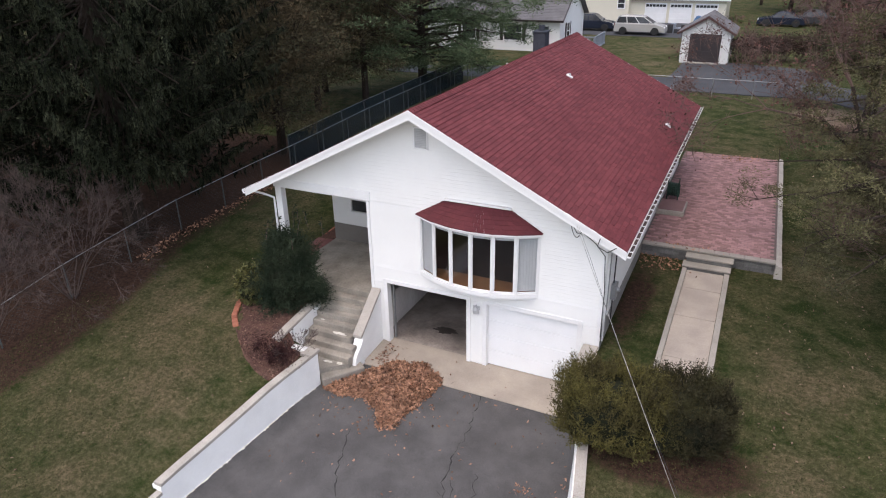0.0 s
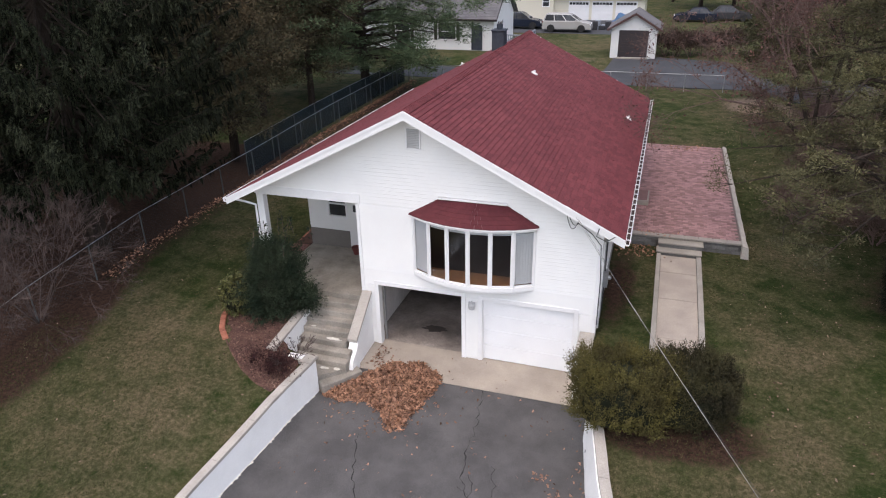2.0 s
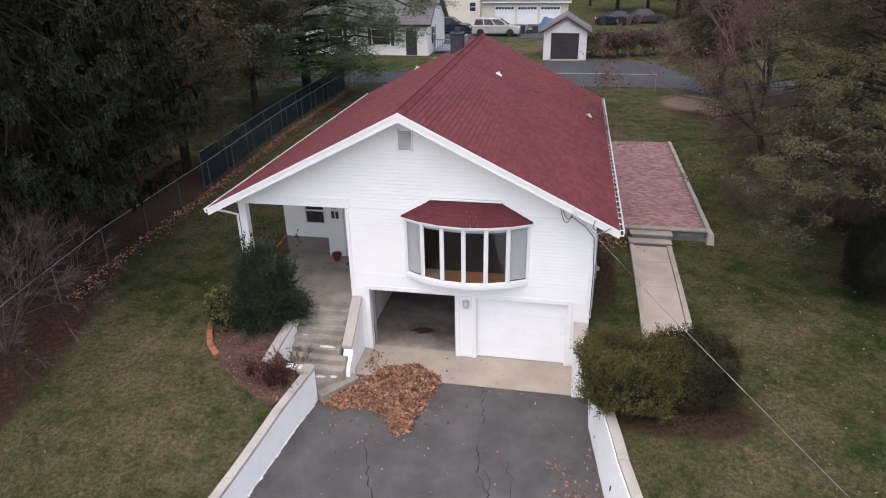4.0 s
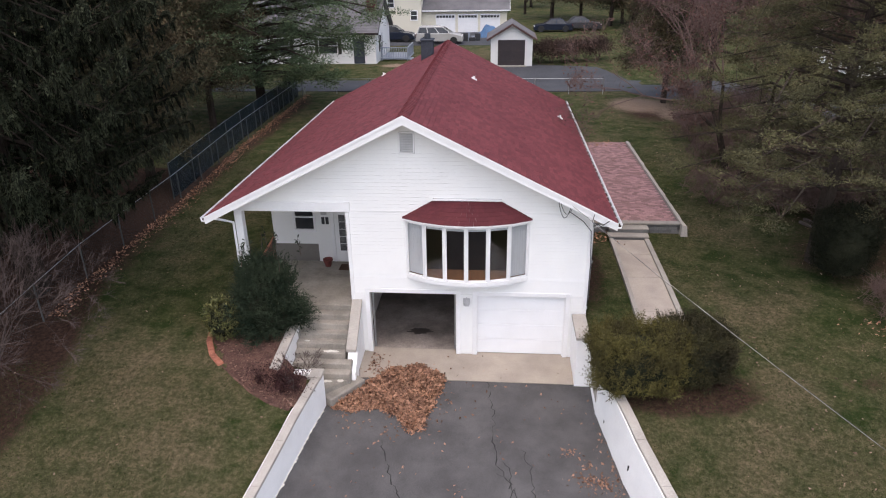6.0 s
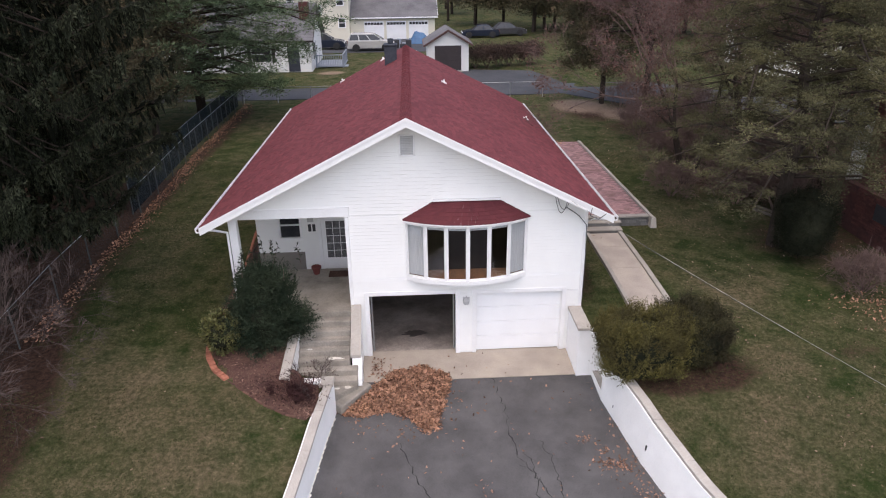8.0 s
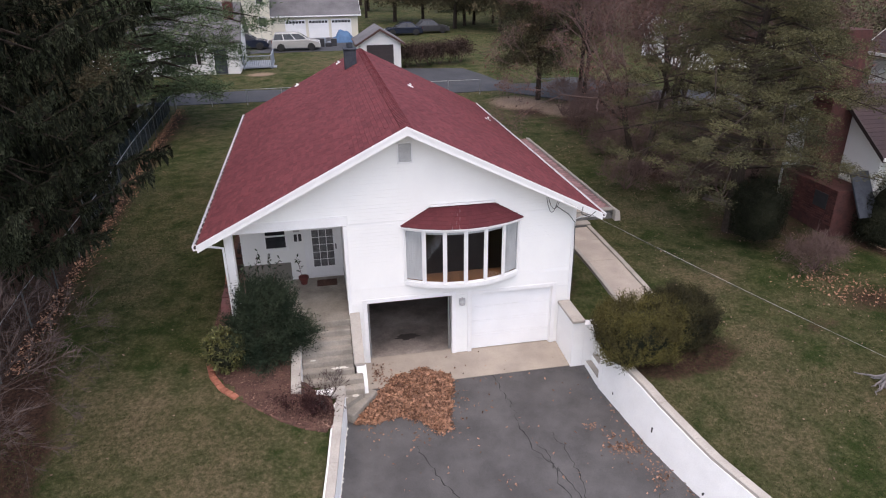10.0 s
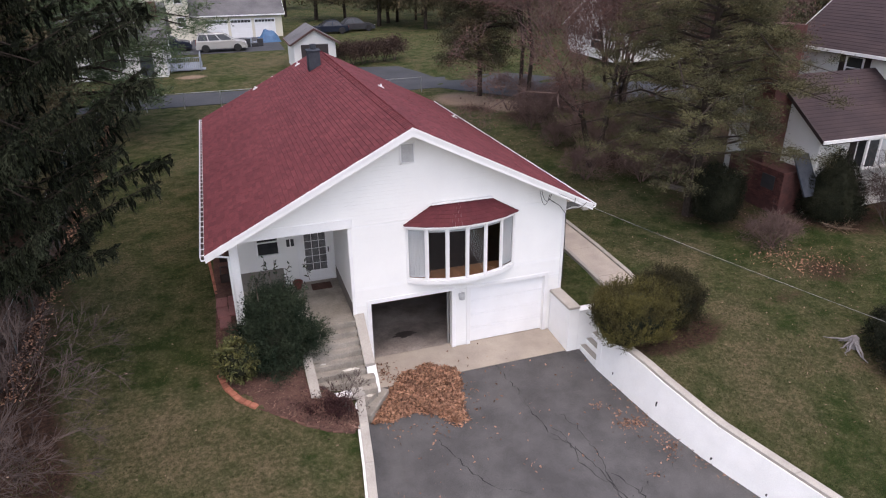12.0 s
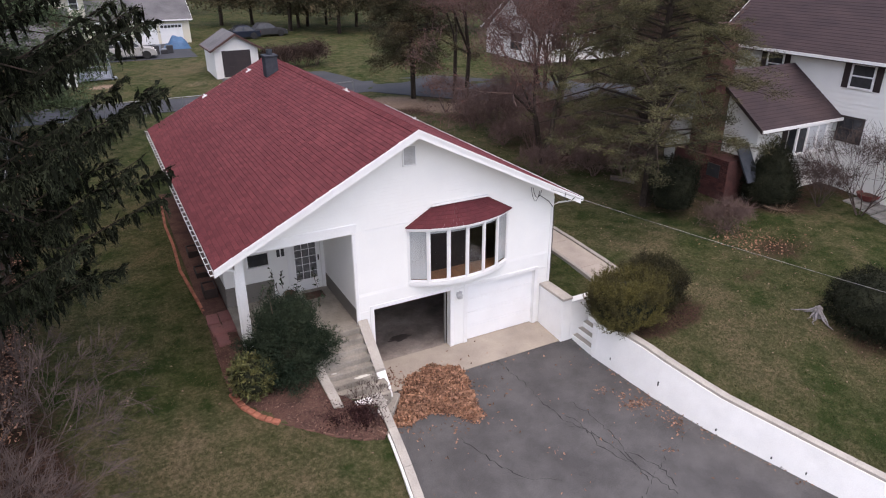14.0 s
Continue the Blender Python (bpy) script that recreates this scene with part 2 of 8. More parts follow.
M_SPRUCE = material("dark_spruce_needles", (0.017, 0.022, 0.013), (0.054, 0.061, 0.038), 0.9, 0.8, 5, 0.3, 0.0, per="island", per_amount=0.25, spec=0.03)
M_SPRUCE_SHADE = material("spruce_inner_shade", (0.006, 0.007, 0.005), (0.016, 0.018, 0.012), 0.9, 0.9, 12, 0.35, 0.0, per="island", per_amount=0.25, spec=0.03)
M_PINE = material("blue_green_pine_needles", (0.075, 0.112, 0.062), (0.12, 0.155, 0.086), 0.6, 0.8, 8, 0.3, 0.0, per="island", per_amount=0.25, spec=0.05)
M_CEDAR = material("brown_green_cedar", (0.118, 0.092, 0.055), (0.052, 0.057, 0.034), 0.5, 0.8, 8, 0.3, 0.0, per="island", per_amount=0.25, spec=0.05)
M_JUNIPER = material("olive_juniper", (0.135, 0.128, 0.066), (0.056, 0.054, 0.033), 0.7, 0.8, 8, 0.3, 0.0, per="island", per_amount=0.28, spec=0.05)
M_YEW = material("deep_green_yew", (0.018, 0.029, 0.018), (0.046, 0.060, 0.037), 1.8, 0.7, 10, 0.3, 0.0, per="island", per_amount=0.28, spec=0.06)
M_HEDGE = material("olive_green_hedge", (0.125, 0.112, 0.038), (0.056, 0.048, 0.024), 1.1, 0.7, 10, 0.3, 0.0, per="island", per_amount=0.3, spec=0.05)
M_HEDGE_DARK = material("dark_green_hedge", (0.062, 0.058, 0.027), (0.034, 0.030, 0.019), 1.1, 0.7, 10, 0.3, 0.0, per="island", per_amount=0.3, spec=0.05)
M_RHODO = material("yellow_green_leaves", (0.15, 0.14, 0.052), (0.055, 0.066, 0.028), 4.0, 0.5, 10, 0.25, 0.0, per="island", per_amount=0.55, spec=0.2)
M_BARBERRY = material("dark_red_shrub", (0.066, 0.032, 0.031), (0.038, 0.020, 0.020), 3.0, 0.85, 10, 0.2, 0.0, per="island", per_amount=0.4, spec=0.05)
M_RUSSET = material("russet_leaves", (0.15, 0.08, 0.068), (0.10, 0.062, 0.054), 0.6, 0.85, 10, 0.2, 0.0, per="island", per_amount=0.4, spec=0.05)
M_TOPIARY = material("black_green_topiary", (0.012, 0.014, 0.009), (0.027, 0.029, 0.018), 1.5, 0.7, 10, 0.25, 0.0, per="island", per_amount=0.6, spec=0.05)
M_BROWNROOF = material("brown_shingle_roof", (0.07, 0.05, 0.052), (0.052, 0.039, 0.042), 0.6, 0.9, 30, 0.25, 0.3, 0.01, stretch=(1, 1, 4), spec=0.15)
M_GREYROOF = material("grey_shingle_roof", (0.165, 0.16, 0.165), (0.115, 0.112, 0.118), 0.6, 0.9, 20, 0.2, 0.3, spec=0.15)
M_BRICK = material("red_brick", (0.115, 0.040, 0.034), (0.08, 0.031, 0.028), 2.0, 0.9, 20, 0.25, 0.3, per="object", per_amount=0.3)
M_MORTAR = material("grey_mortar", (0.16, 0.12, 0.11), (0.13, 0.10, 0.095), 2.0, 0.95, 20, 0.1, 0.0)
M_BRICKCORE = material("weathered_brick_mass", (0.095, 0.036, 0.032), (0.06, 0.027, 0.025), 3.0, 0.95, 12, 0.3, 0.3)
M_LITE = material("curtained_door_glass", (0.10, 0.10, 0.105), (0.17, 0.17, 0.175), 6.0, 0.1, 20, 0.3, 0.0)
M_CREAM = material("cream_siding", (0.72, 0.68, 0.56), (0.68, 0.64, 0.53), 0.6, 0.6, 12, 0.04, 0.0)
M_DARKDOOR = material("dark_brown_door", (0.05, 0.04, 0.042), (0.04, 0.034, 0.036), 1.5, 0.6, 14, 0.1, 0.0)
M_SHUTTER = material("brown_shutter", (0.035, 0.024, 0.024), (0.028, 0.02, 0.02), 2.0, 0.6, 14, 0.1, 0.0)
M_WINDARK = material("dark_window_pane", (0.03, 0.032, 0.036), (0.05, 0.052, 0.056), 1.0, 0.08, 5, 0.2, 0.0, spec=0.5)
M_SCREEN = material("blue_green_fence_screen", (0.013, 0.024, 0.032), (0.022, 0.036, 0.044), 0.6, 0.8, 3, 0.35, 0.1, spec=0.1)
M_SCREEN.node_tree.nodes["Principled BSDF"].inputs["Alpha"].default_value = 0.66
M_VAN = material("champagne_car_paint", (0.50, 0.49, 0.47), (0.46, 0.45, 0.43), 1.0, 0.25, 10, 0.02, 0.0, metallic=0.2)
M_CARBLUE = material("dark_blue_car_paint", (0.015, 0.02, 0.035), (0.015, 0.02, 0.035), 1.0, 0.25, 10, 0.02, 0.0)
M_RUBBER = material("black_rubber", (0.02, 0.02, 0.02), (0.025, 0.025, 0.025), 3.0, 0.8, 30, 0.1, 0.0)
M_TARP = material("blue_tarpaulin", (0.035, 0.10, 0.21), (0.05, 0.13, 0.25), 1.5, 0.5, 10, 0.2, 0.2)
M_DECK = material("grey_deck_wood", (0.28, 0.31, 0.36), (0.24, 0.27, 0.31), 1.0, 0.8, 15, 0.1, 0.0)
M_WIRE = material("pale_service_cable", (0.55, 0.53, 0.50), (0.05, 0.05, 0.05), 1.3, 0.7, 10, 0.1, 0.0)
M_POT = material("red_clay_pot", (0.17, 0.045, 0.04), (0.14, 0.04, 0.035), 3.0, 0.7, 30, 0.1, 0.0)
M_REDPAVE = material("red_stepping_slab", (0.24, 0.10, 0.09), (0.18, 0.085, 0.08), 1.5, 0.9, 30, 0.2, 0.2, per="object", per_amount=0.2)
M_GREENPLASTIC = material("dark_green_plastic", (0.02, 0.055, 0.04), (0.02, 0.055, 0.04), 2.0, 0.5, 20, 0.1, 0.0)
M_PAINTCHIP = material("peeling_white_paint", (0.72, 0.70, 0.64), (0.60, 0.57, 0.50), 4.0, 0.8, 30, 0.15, 0.2)
M_LOUVRE = material("grey_louvre_paint", (0.50, 0.50, 0.50), (0.42, 0.42, 0.42), 3.0, 0.6, 30, 0.1, 0.0)
M_FENCE = material("weathered_fence_wire", (0.10, 0.11, 0.11), (0.07, 0.075, 0.075), 3.0, 0.7, 30, 0.1, 0.0, metallic=0.3)
M_PLANTER = material("dark_brown_planter", (0.045, 0.03, 0.027), (0.03, 0.022, 0.02), 3.0, 0.7, 30, 0.1, 0.0)
M_LAWNLEAF = material("pale_dead_leaves", (0.25, 0.185, 0.135), (0.15, 0.098, 0.07), 2.0, 0.85, 20, 0.3, 0.0, per="island", per_amount=0.6, spec=0.1)
M_DRIVELEAF = material("dull_driveway_leaves", (0.27, 0.155, 0.11), (0.20, 0.125, 0.095), 2.0, 0.85, 20, 0.3, 0.0, per="island", per_amount=0.6, spec=0.1)
M_WALK = material("tan_walk_concrete", (0.42, 0.365, 0.31), (0.33, 0.285, 0.245), 1.1, 0.9, 40, 0.15, 0.25, 0.004)
M_GARAGE_SHADE = material("garage_shade_brown", (0.16, 0.14, 0.125), (0.10, 0.088, 0.08), 0.9, 0.9, 25, 0.15, 0.1, stretch=(1, 6, 1))
M_DARKFLOOR = material("plain_dark_brown", (0.060, 0.040, 0.034), (0.045, 0.030, 0.027), 1.2, 0.95, 60, 0.2, 0.1)
M_DOORPAINT = material("cool_white_door_paint", (0.87, 0.88, 0.89), (0.83, 0.84, 0.85), 1.5, 0.45, 30, 0.03, 0.05, 0.003)
M_RAKE = material("red_brown_rake_paint", (0.11, 0.058, 0.052), (0.085, 0.046, 0.042), 2.0, 0.7, 20, 0.1, 0.0)
M_TIMBER = material("weathered_landscape_timber", (0.12, 0.10, 0.088), (0.08, 0.066, 0.058), 3.0, 0.9, 25, 0.2, 0.3, stretch=(1, 1, 4))
M_STUMP = material("silvery_dead_wood", (0.26, 0.24, 0.24), (0.17, 0.155, 0.155), 4.0, 0.9, 25, 0.25, 0.3)


def ground_material():
    """Lawn, bare soil and needle litter, blended by the 'litter' and 'dry' weights of the sheet."""
    m = bpy.data.materials.new("lawn_and_litter")
    m.use_nodes = True
    nt = m.node_tree
    N, Lk = nt.nodes, nt.links.new
    b = N["Principled BSDF"]
    pos = N.new("ShaderNodeNewGeometry").outputs["Position"]

    def noise_tex(scale, detail=5, rough=0.6):
        n = N.new("ShaderNodeTexNoise")
        n.inputs["Scale"].default_value, n.inputs["Detail"].default_value, n.inputs["Roughness"].default_value = scale, detail, rough
        Lk(pos, n.inputs["Vector"])
        return n.outputs["Fac"]

    def remap(v, a, c, lo=0.0, hi=1.0):
        r = N.new("ShaderNodeMapRange")
        r.inputs["From Min"].default_value, r.inputs["From Max"].default_value = a, c
        r.inputs["To Min"].default_value, r.inputs["To Max"].default_value = lo, hi
        Lk(v, r.inputs["Value"])
        return r.outputs["Result"]

    def blend(f, a, c):
        x = N.new("ShaderNodeMix")
        x.data_type = "RGBA"
        Lk(f, x.inputs[0])
        for k, q in ((6, a), (7, c)):
            if isinstance(q, tuple):
                x.inputs[k].default_value = (*q, 1)
            else:
                Lk(q, x.inputs[k])
        return x.outputs[2]

    def maths(op, p, q):
        x = N.new("ShaderNodeMath")
        x.operation = op
        for k, w in enumerate((p, q)):
            if isinstance(w, (int, float)):
                x.inputs[k].default_value = w
            else:
                Lk(w, x.inputs[k])
        return x.outputs[0]

    def attribute(n):
        x = N.new("ShaderNodeAttribute")
        x.attribute_name = n
        return x.outputs["Fac"]
    big, mid, fine, tiny = noise_tex(0.35), noise_tex(1.5), noise_tex(9.0, 6, 0.7), noise_tex(45.0, 4, 0.7)
    green = blend(remap(mid, 0.35, 0.65), (0.027, 0.043, 0.012), (0.055, 0.066, 0.022))
    straw = blend(remap(fine, 0.35, 0.65), (0.088, 0.072, 0.039), (0.165, 0.132, 0.080))
    dry = remap(maths("ADD", maths("ADD", maths("ADD", maths("MULTIPLY", big, 0.5), maths("MULTIPLY", mid, 0.5)), maths("MULTIPLY", fine, 0.35)), maths("MULTIPLY", attribute("dry"), 0.13)), 0.6, 0.9)
    col = blend(dry, green, straw)
    litter_col = blend(remap(fine, 0.35, 0.65), (0.034, 0.021, 0.016), (0.076, 0.043, 0.030))
    lit = remap(maths("ADD", attribute("litter"), maths("MULTIPLY", maths("SUBTRACT", maths("ADD", mid, fine), 1.0), 0.55)), 0.38, 0.66)
    col = blend(lit, col, litter_col)
    col = blend(remap(maths("ADD", attribute("sand"), maths("MULTIPLY", maths("SUBTRACT", fine, 0.5), 0.7)), 0.35, 0.7), col, (0.27, 0.195, 0.145))
    sc = N.new("ShaderNodeVectorMath")
    sc.operation = "SCALE"
    Lk(col, sc.inputs[0])
    Lk(maths("MULTIPLY", remap(tiny, 0.25, 0.75, 0.4, 1.6), remap(fine, 0.2, 0.8, 0.8, 1.2)), sc.inputs["Scale"])
    Lk(sc.outputs["Vector"], b.inputs["Base Color"])
    b.inputs["Roughness"].default_value = 1.0
    b.inputs["Specular IOR Level"].default_value = 0.1
    bp = N.new("ShaderNodeBump")
    bp.inputs["Strength"].default_value, bp.inputs["Distance"].default_value = 0.9, 0.05
    Lk(maths("ADD", tiny, fine), bp.inputs["Height"])
    Lk(bp.outputs["Normal"], b.inputs["Normal"])
    return m


M_GROUND = ground_material()

# ---------------------------------------------------------------- the lie of the land
def lawn_z(y):
    return float(np.interp(y, [-40, 2, 8.4, 10.5, 12, 15.8, 21, 30, 52, 56, 70, 80, 400], [-2.5, -0.3, 0.55, 0.95, 1.1, 1.5, 1.65, 1.8, 1.89, 2.35, 2.62, 2.78, 4.0]))


def drive_z(y):
    return float(np.interp(y, [-40, 5, 9.6, 13.5, 14.75], [-4.2, -0.80, -0.40, -0.10, 0.0]))


def left_face(y):
    """x of the driveway face of the left retaining wall."""
    return float(np.interp(y, [-40, 0, 7, 9.5, 12.2], [-17.0, -11.82, -10.64, -10.26, -9.92]))


def right_face(y):
    return float(np.interp(y, [-40, 0, 3, 5, 8, 9.85, 11.5, 12.4], [13.5, 1.45, 0.45, -0.34, -1.5, -2.0, -2.33, -2.5]))


def lerp(a, b, t):
    return a + (b - a) * t


def wall_dip(x, y):
    """How far the lawn sinks towards the west retaining wall."""
    return -0.24 * max(0.0, min(1.0, 1 - (left_face(y) - 0.14 - x) / 1.6)) if y < 12.22 else 0.0


# bare sandy patches: middle and half-widths
SANDY = ((4.2, 43.0, 2.6, 3.2), (6.4, 40.0, 2.2, 2.6), (-14.5, 57.0, 1.6, 1.2), (-8.5, 55.5, 2.4, 0.7))


def build_ground():
    ys = sorted(set(np.round(np.concatenate([np.arange(-40, -4, 6.0), np.arange(-4, 12.0, 0.5), [12.2, 12.25, 12.3, 12.6, 13.0, 13.4, 13.7, 14.2, 14.6, 14.76], np.arange(15, 30.1, 0.6), [30.12, 30.3], np.arange(31, 62, 1.0), np.arange(64, 120, 5), [130, 160, 200, 260, 340, 420]]), 3)))
    outs = [0, 0.3, 0.7, 1.2, 1.8, 2.4, 3.0, 3.7, 4.4, 5.1, 5.8, 6.5, 7.3, 8.2, 9.2, 10.4, 12, 14, 16, 19, 23, 28, 36, 50, 80, 140, 240]
    verts, lit, dry, sand = [], [], [], []
    cols = len(outs) * 2 + 3
    for y in ys:
        if y < 12.22:
            xl, xr = left_face(y) - 0.14, right_face(y) + 0.14
        elif y < 14.75:
            xl, xr = -11.1, (-1.75 if y > 12.36 and y < 13.42 else (-2.3 if y < 12.37 else -2.75))
        elif y < 30.2:
            xl, xr = -12.7, -2.66
        else:
            xl, xr = -12.7, -2.66
        z = lawn_z(y)
        zm = drive_z(y) - 0.06 if y < 14.77 else (-0.12 if y < 30.1 else z)
        row = [(xl - o, z) for o in reversed(outs)] + [(lerp(xl, xr, k), zm) for k in (0.001, 0.5, 0.999)] + [(xr + o, z) for o in outs]
        for x, zz in row:
            far = max(0.0, abs(x + 6) - 14) * 0.004
            w = 0.05 * noise.noise(Vector((x * 0.35, y * 0.35, 0.3))) if zz == z else 0
            dip = wall_dip(x, y) if (zz == z and x <= xl + 0.01) else 0.0
            verts.append((x, y, zz + w + dip + (far if y > -5 else 0)))
            # needle and leaf litter under the trees
            q = 0.0
            for cx, cy, rx, ry, s in ((-21.5, 18, 4.3, 9, 1.0), (4.4, 40.5, 2.6, 3.6, 0.75), (6.4, 19.0, 3.0, 4.0, 0.6), (6.2, 26.5, 3.0, 6.5, 0.65), (6.4, 36.5, 3.4, 3.2, 0.7),
                                      (-0.6, 11.75, 2.4, 1.1, 1.3), (11.0, 17.0, 2.6, 3.0, 0.9), (6.0, 8.2, 2.6, 2.0, 0.85), (-2.2, 17.7, 0.75, 3.4, 0.8), (-13.2, 24, 0.6, 7, 0.8), (7.5, 13.2, 2.5, 1.5, 0.62), (4.5, 12.2, 1.6, 1.0, 0.5), (16, 17, 4, 4, 0.8)):
                d = math.hypot((x - cx) / rx, (y - cy) / ry)
                q = max(q, s * max(0.0, 1.25 - d))
            if y < 28:
                q = max(q, min(1.0, (-17.7 + 1.7 * math.exp(-((y - 10) / 5) ** 2) - x) / 1.6))
            if y < 45:
                q = max(q, 0.95 * max(0.0, 1 - abs(x + 18.95) / 0.95))
            if x > 4 and 16 < y < 45:
                q = max(q, min(0.55, (x - 4.5) / 4.0))
            lit.append(max(0.0, min(1.0, q)))
            dq = 0.0
            for cx, cy, r in ((-14.8, 7.5, 3.0), (1.0, 10.0, 2.2), (2.4, 15.0, 1.4), (4.3, 41.5, 4.0), (0.6, 9.0, 1.6), (2.2, 11.8, 1.2), (3.8, 16.0, 1.0), (1.4, 16.2, 0.9), (-16.2, 9.0, 1.8), (-13.2, 6.2, 1.6), (4.8, 8.0, 1.5), (-8, 62, 4), (2.5, 21.5, 1.8), (-15.2, 11.5, 2.6), (-13.6, 9.2, 1.6)):
                dq = max(dq, 1.2 - math.hypot(x - cx, y - cy) / r)
            dry.append(max(0.0, min(1.0, dq)))
            sand.append(max(0.0, min(1.0, max(1.25 - math.hypot((x - cx) / rx, (y - cy) / ry) for cx, cy, rx, ry in SANDY))))
    faces = []
    for j in range(len(ys) - 1):
        for i in range(cols - 1):
            a = j * cols + i
            faces.append((a, a + 1, a + cols + 1, a + cols))
    me = mesh_of("ground", verts, faces, M_GROUND, True)
    for n, vals in (("litter", lit), ("dry", dry), ("sand", sand)):
        at = me.attributes.new(n, "FLOAT", "POINT")
        at.data.foreach_set("value", vals)
    tagged(new("ground", me), "patchy green and straw-coloured winter lawn with brown litter", "ground", kind="structure")


build_ground()


def ribbon(rows, dz=0.0):
    """A strip along rows of (x0, x1, y, z)."""
    b = Build()
    v = []
    for x0, x1, y, z in rows:
        v += [(x0, y, z + dz), (lerp(x0, x1, 0.33), y, z + dz), (lerp(x0, x1, 0.67), y, z + dz), (x1, y, z + dz)]
    f = [(4 * j + i, 4 * j + i + 1, 4 * j + i + 5, 4 * j + i + 4) for j in range(len(rows) - 1) for i in range(3)]
    return b.add(v, f)


# asphalt driveway and the concrete apron before the garage
drive_rows = []
for y in list(np.arange(-40, 12.1, 1.0)) + [12.2, 12.21, 13.0, 13.46]:
    if y <= 12.2:
        x0, x1 = left_face(y) - 0.1, right_face(y) + 0.1
    else:
        x0, x1 = -10.6, -2.35
    drive_rows.append((x0, x1, y, drive_z(y)))
def edge_lift(y, o):
    """Rise of the asphalt towards the west wall, o metres from the sheet's edge."""
    lift = float(np.interp(y, [2.0, 5.0, 11.0, 12.1], [0.0, 0.16, 0.16, 0.04]))
    return float(np.interp(o, [0.0, 0.25, 0.55, 0.9], [lift, lift * 0.61, lift * 0.21, 0.0]))


v, across = [], 9
for x0, x1, y, z in drive_rows:
    for k in range(across):
        o = (0.0, 0.25, 0.55, 0.9)[k] if k < 4 else lerp(0.9, x1 - x0, (k - 3) / (across - 4))
        v.append((x0 + o, y, z + edge_lift(y, o)))
sheet = Build().add(v, [(across * j + i, across * j + i + 1, across * j + i + across + 1, across * j + i + across) for j in range(len(drive_rows) - 1) for i in range(across - 1)])
structure("driveway", sheet, M_ASPHALT, "worn grey asphalt driveway with cracks", "driveway")
b = Build()
b.hexa([(-9.35, 13.46, -0.4), (-2.6, 13.46, -0.4), (-2.6, 14.95, -0.4), (-9.35, 14.95, -0.4), (-9.35, 13.46, -0.085), (-2.6, 13.46, -0.085), (-2.6, 14.95, 0.012), (-9.35, 14.95, 0.012)])
structure("apron", b, M_APRON, "tan concrete slab before the garage doors", "slab")


def batter(y, side=1):
    """How far the foot of a retaining wall stands out towards the driveway."""
    return float(np.interp(y, [9.5, 12.1], [0.16, 0.04])) if side > 0 else 0.0


def wall_strip(rows, cap_w, thick, side):
    """rows: (y, face x, top z, foot z). side: -1 when the lawn lies towards -x. Returns the wall and its coping."""
    w, c = Build(), Build()
    for (y0, x0, t0, f0), (y1, x1, t1, f1) in zip(rows[:-1], rows[1:]):
        o = side * thick
        b0, b1 = [-side * batter(y, side) * (t - f + 0.4) / (t - f) for y, t, f in ((y0, t0, f0), (y1, t1, f1))]
        w.hexa([(x0 + b0, y0, f0 - 0.4), (x0 + o, y0, f0 - 0.4), (x1 + o, y1, f1 - 0.4), (x1 + b1, y1, f1 - 0.4), (x0, y0, t0), (x0 + o, y0, t0), (x1 + o, y1, t1), (x1, y1, t1)])
        e, o2 = side * (0.03 if side > 0 else -0.02), side * (cap_w - 0.04)
        c.hexa([(x0 + e, y0, t0 + 0.002), (x0 + o2, y0, t0 + 0.002), (x1 + o2, y1, t1 + 0.002), (x1 + e, y1, t1 + 0.002), (x0 + e, y0, t0 + 0.085), (x0 + o2, y0, t0 + 0.085), (x1 + o2, y1, t1 + 0.085), (x1 + e, y1, t1 + 0.085)])
    return w, c


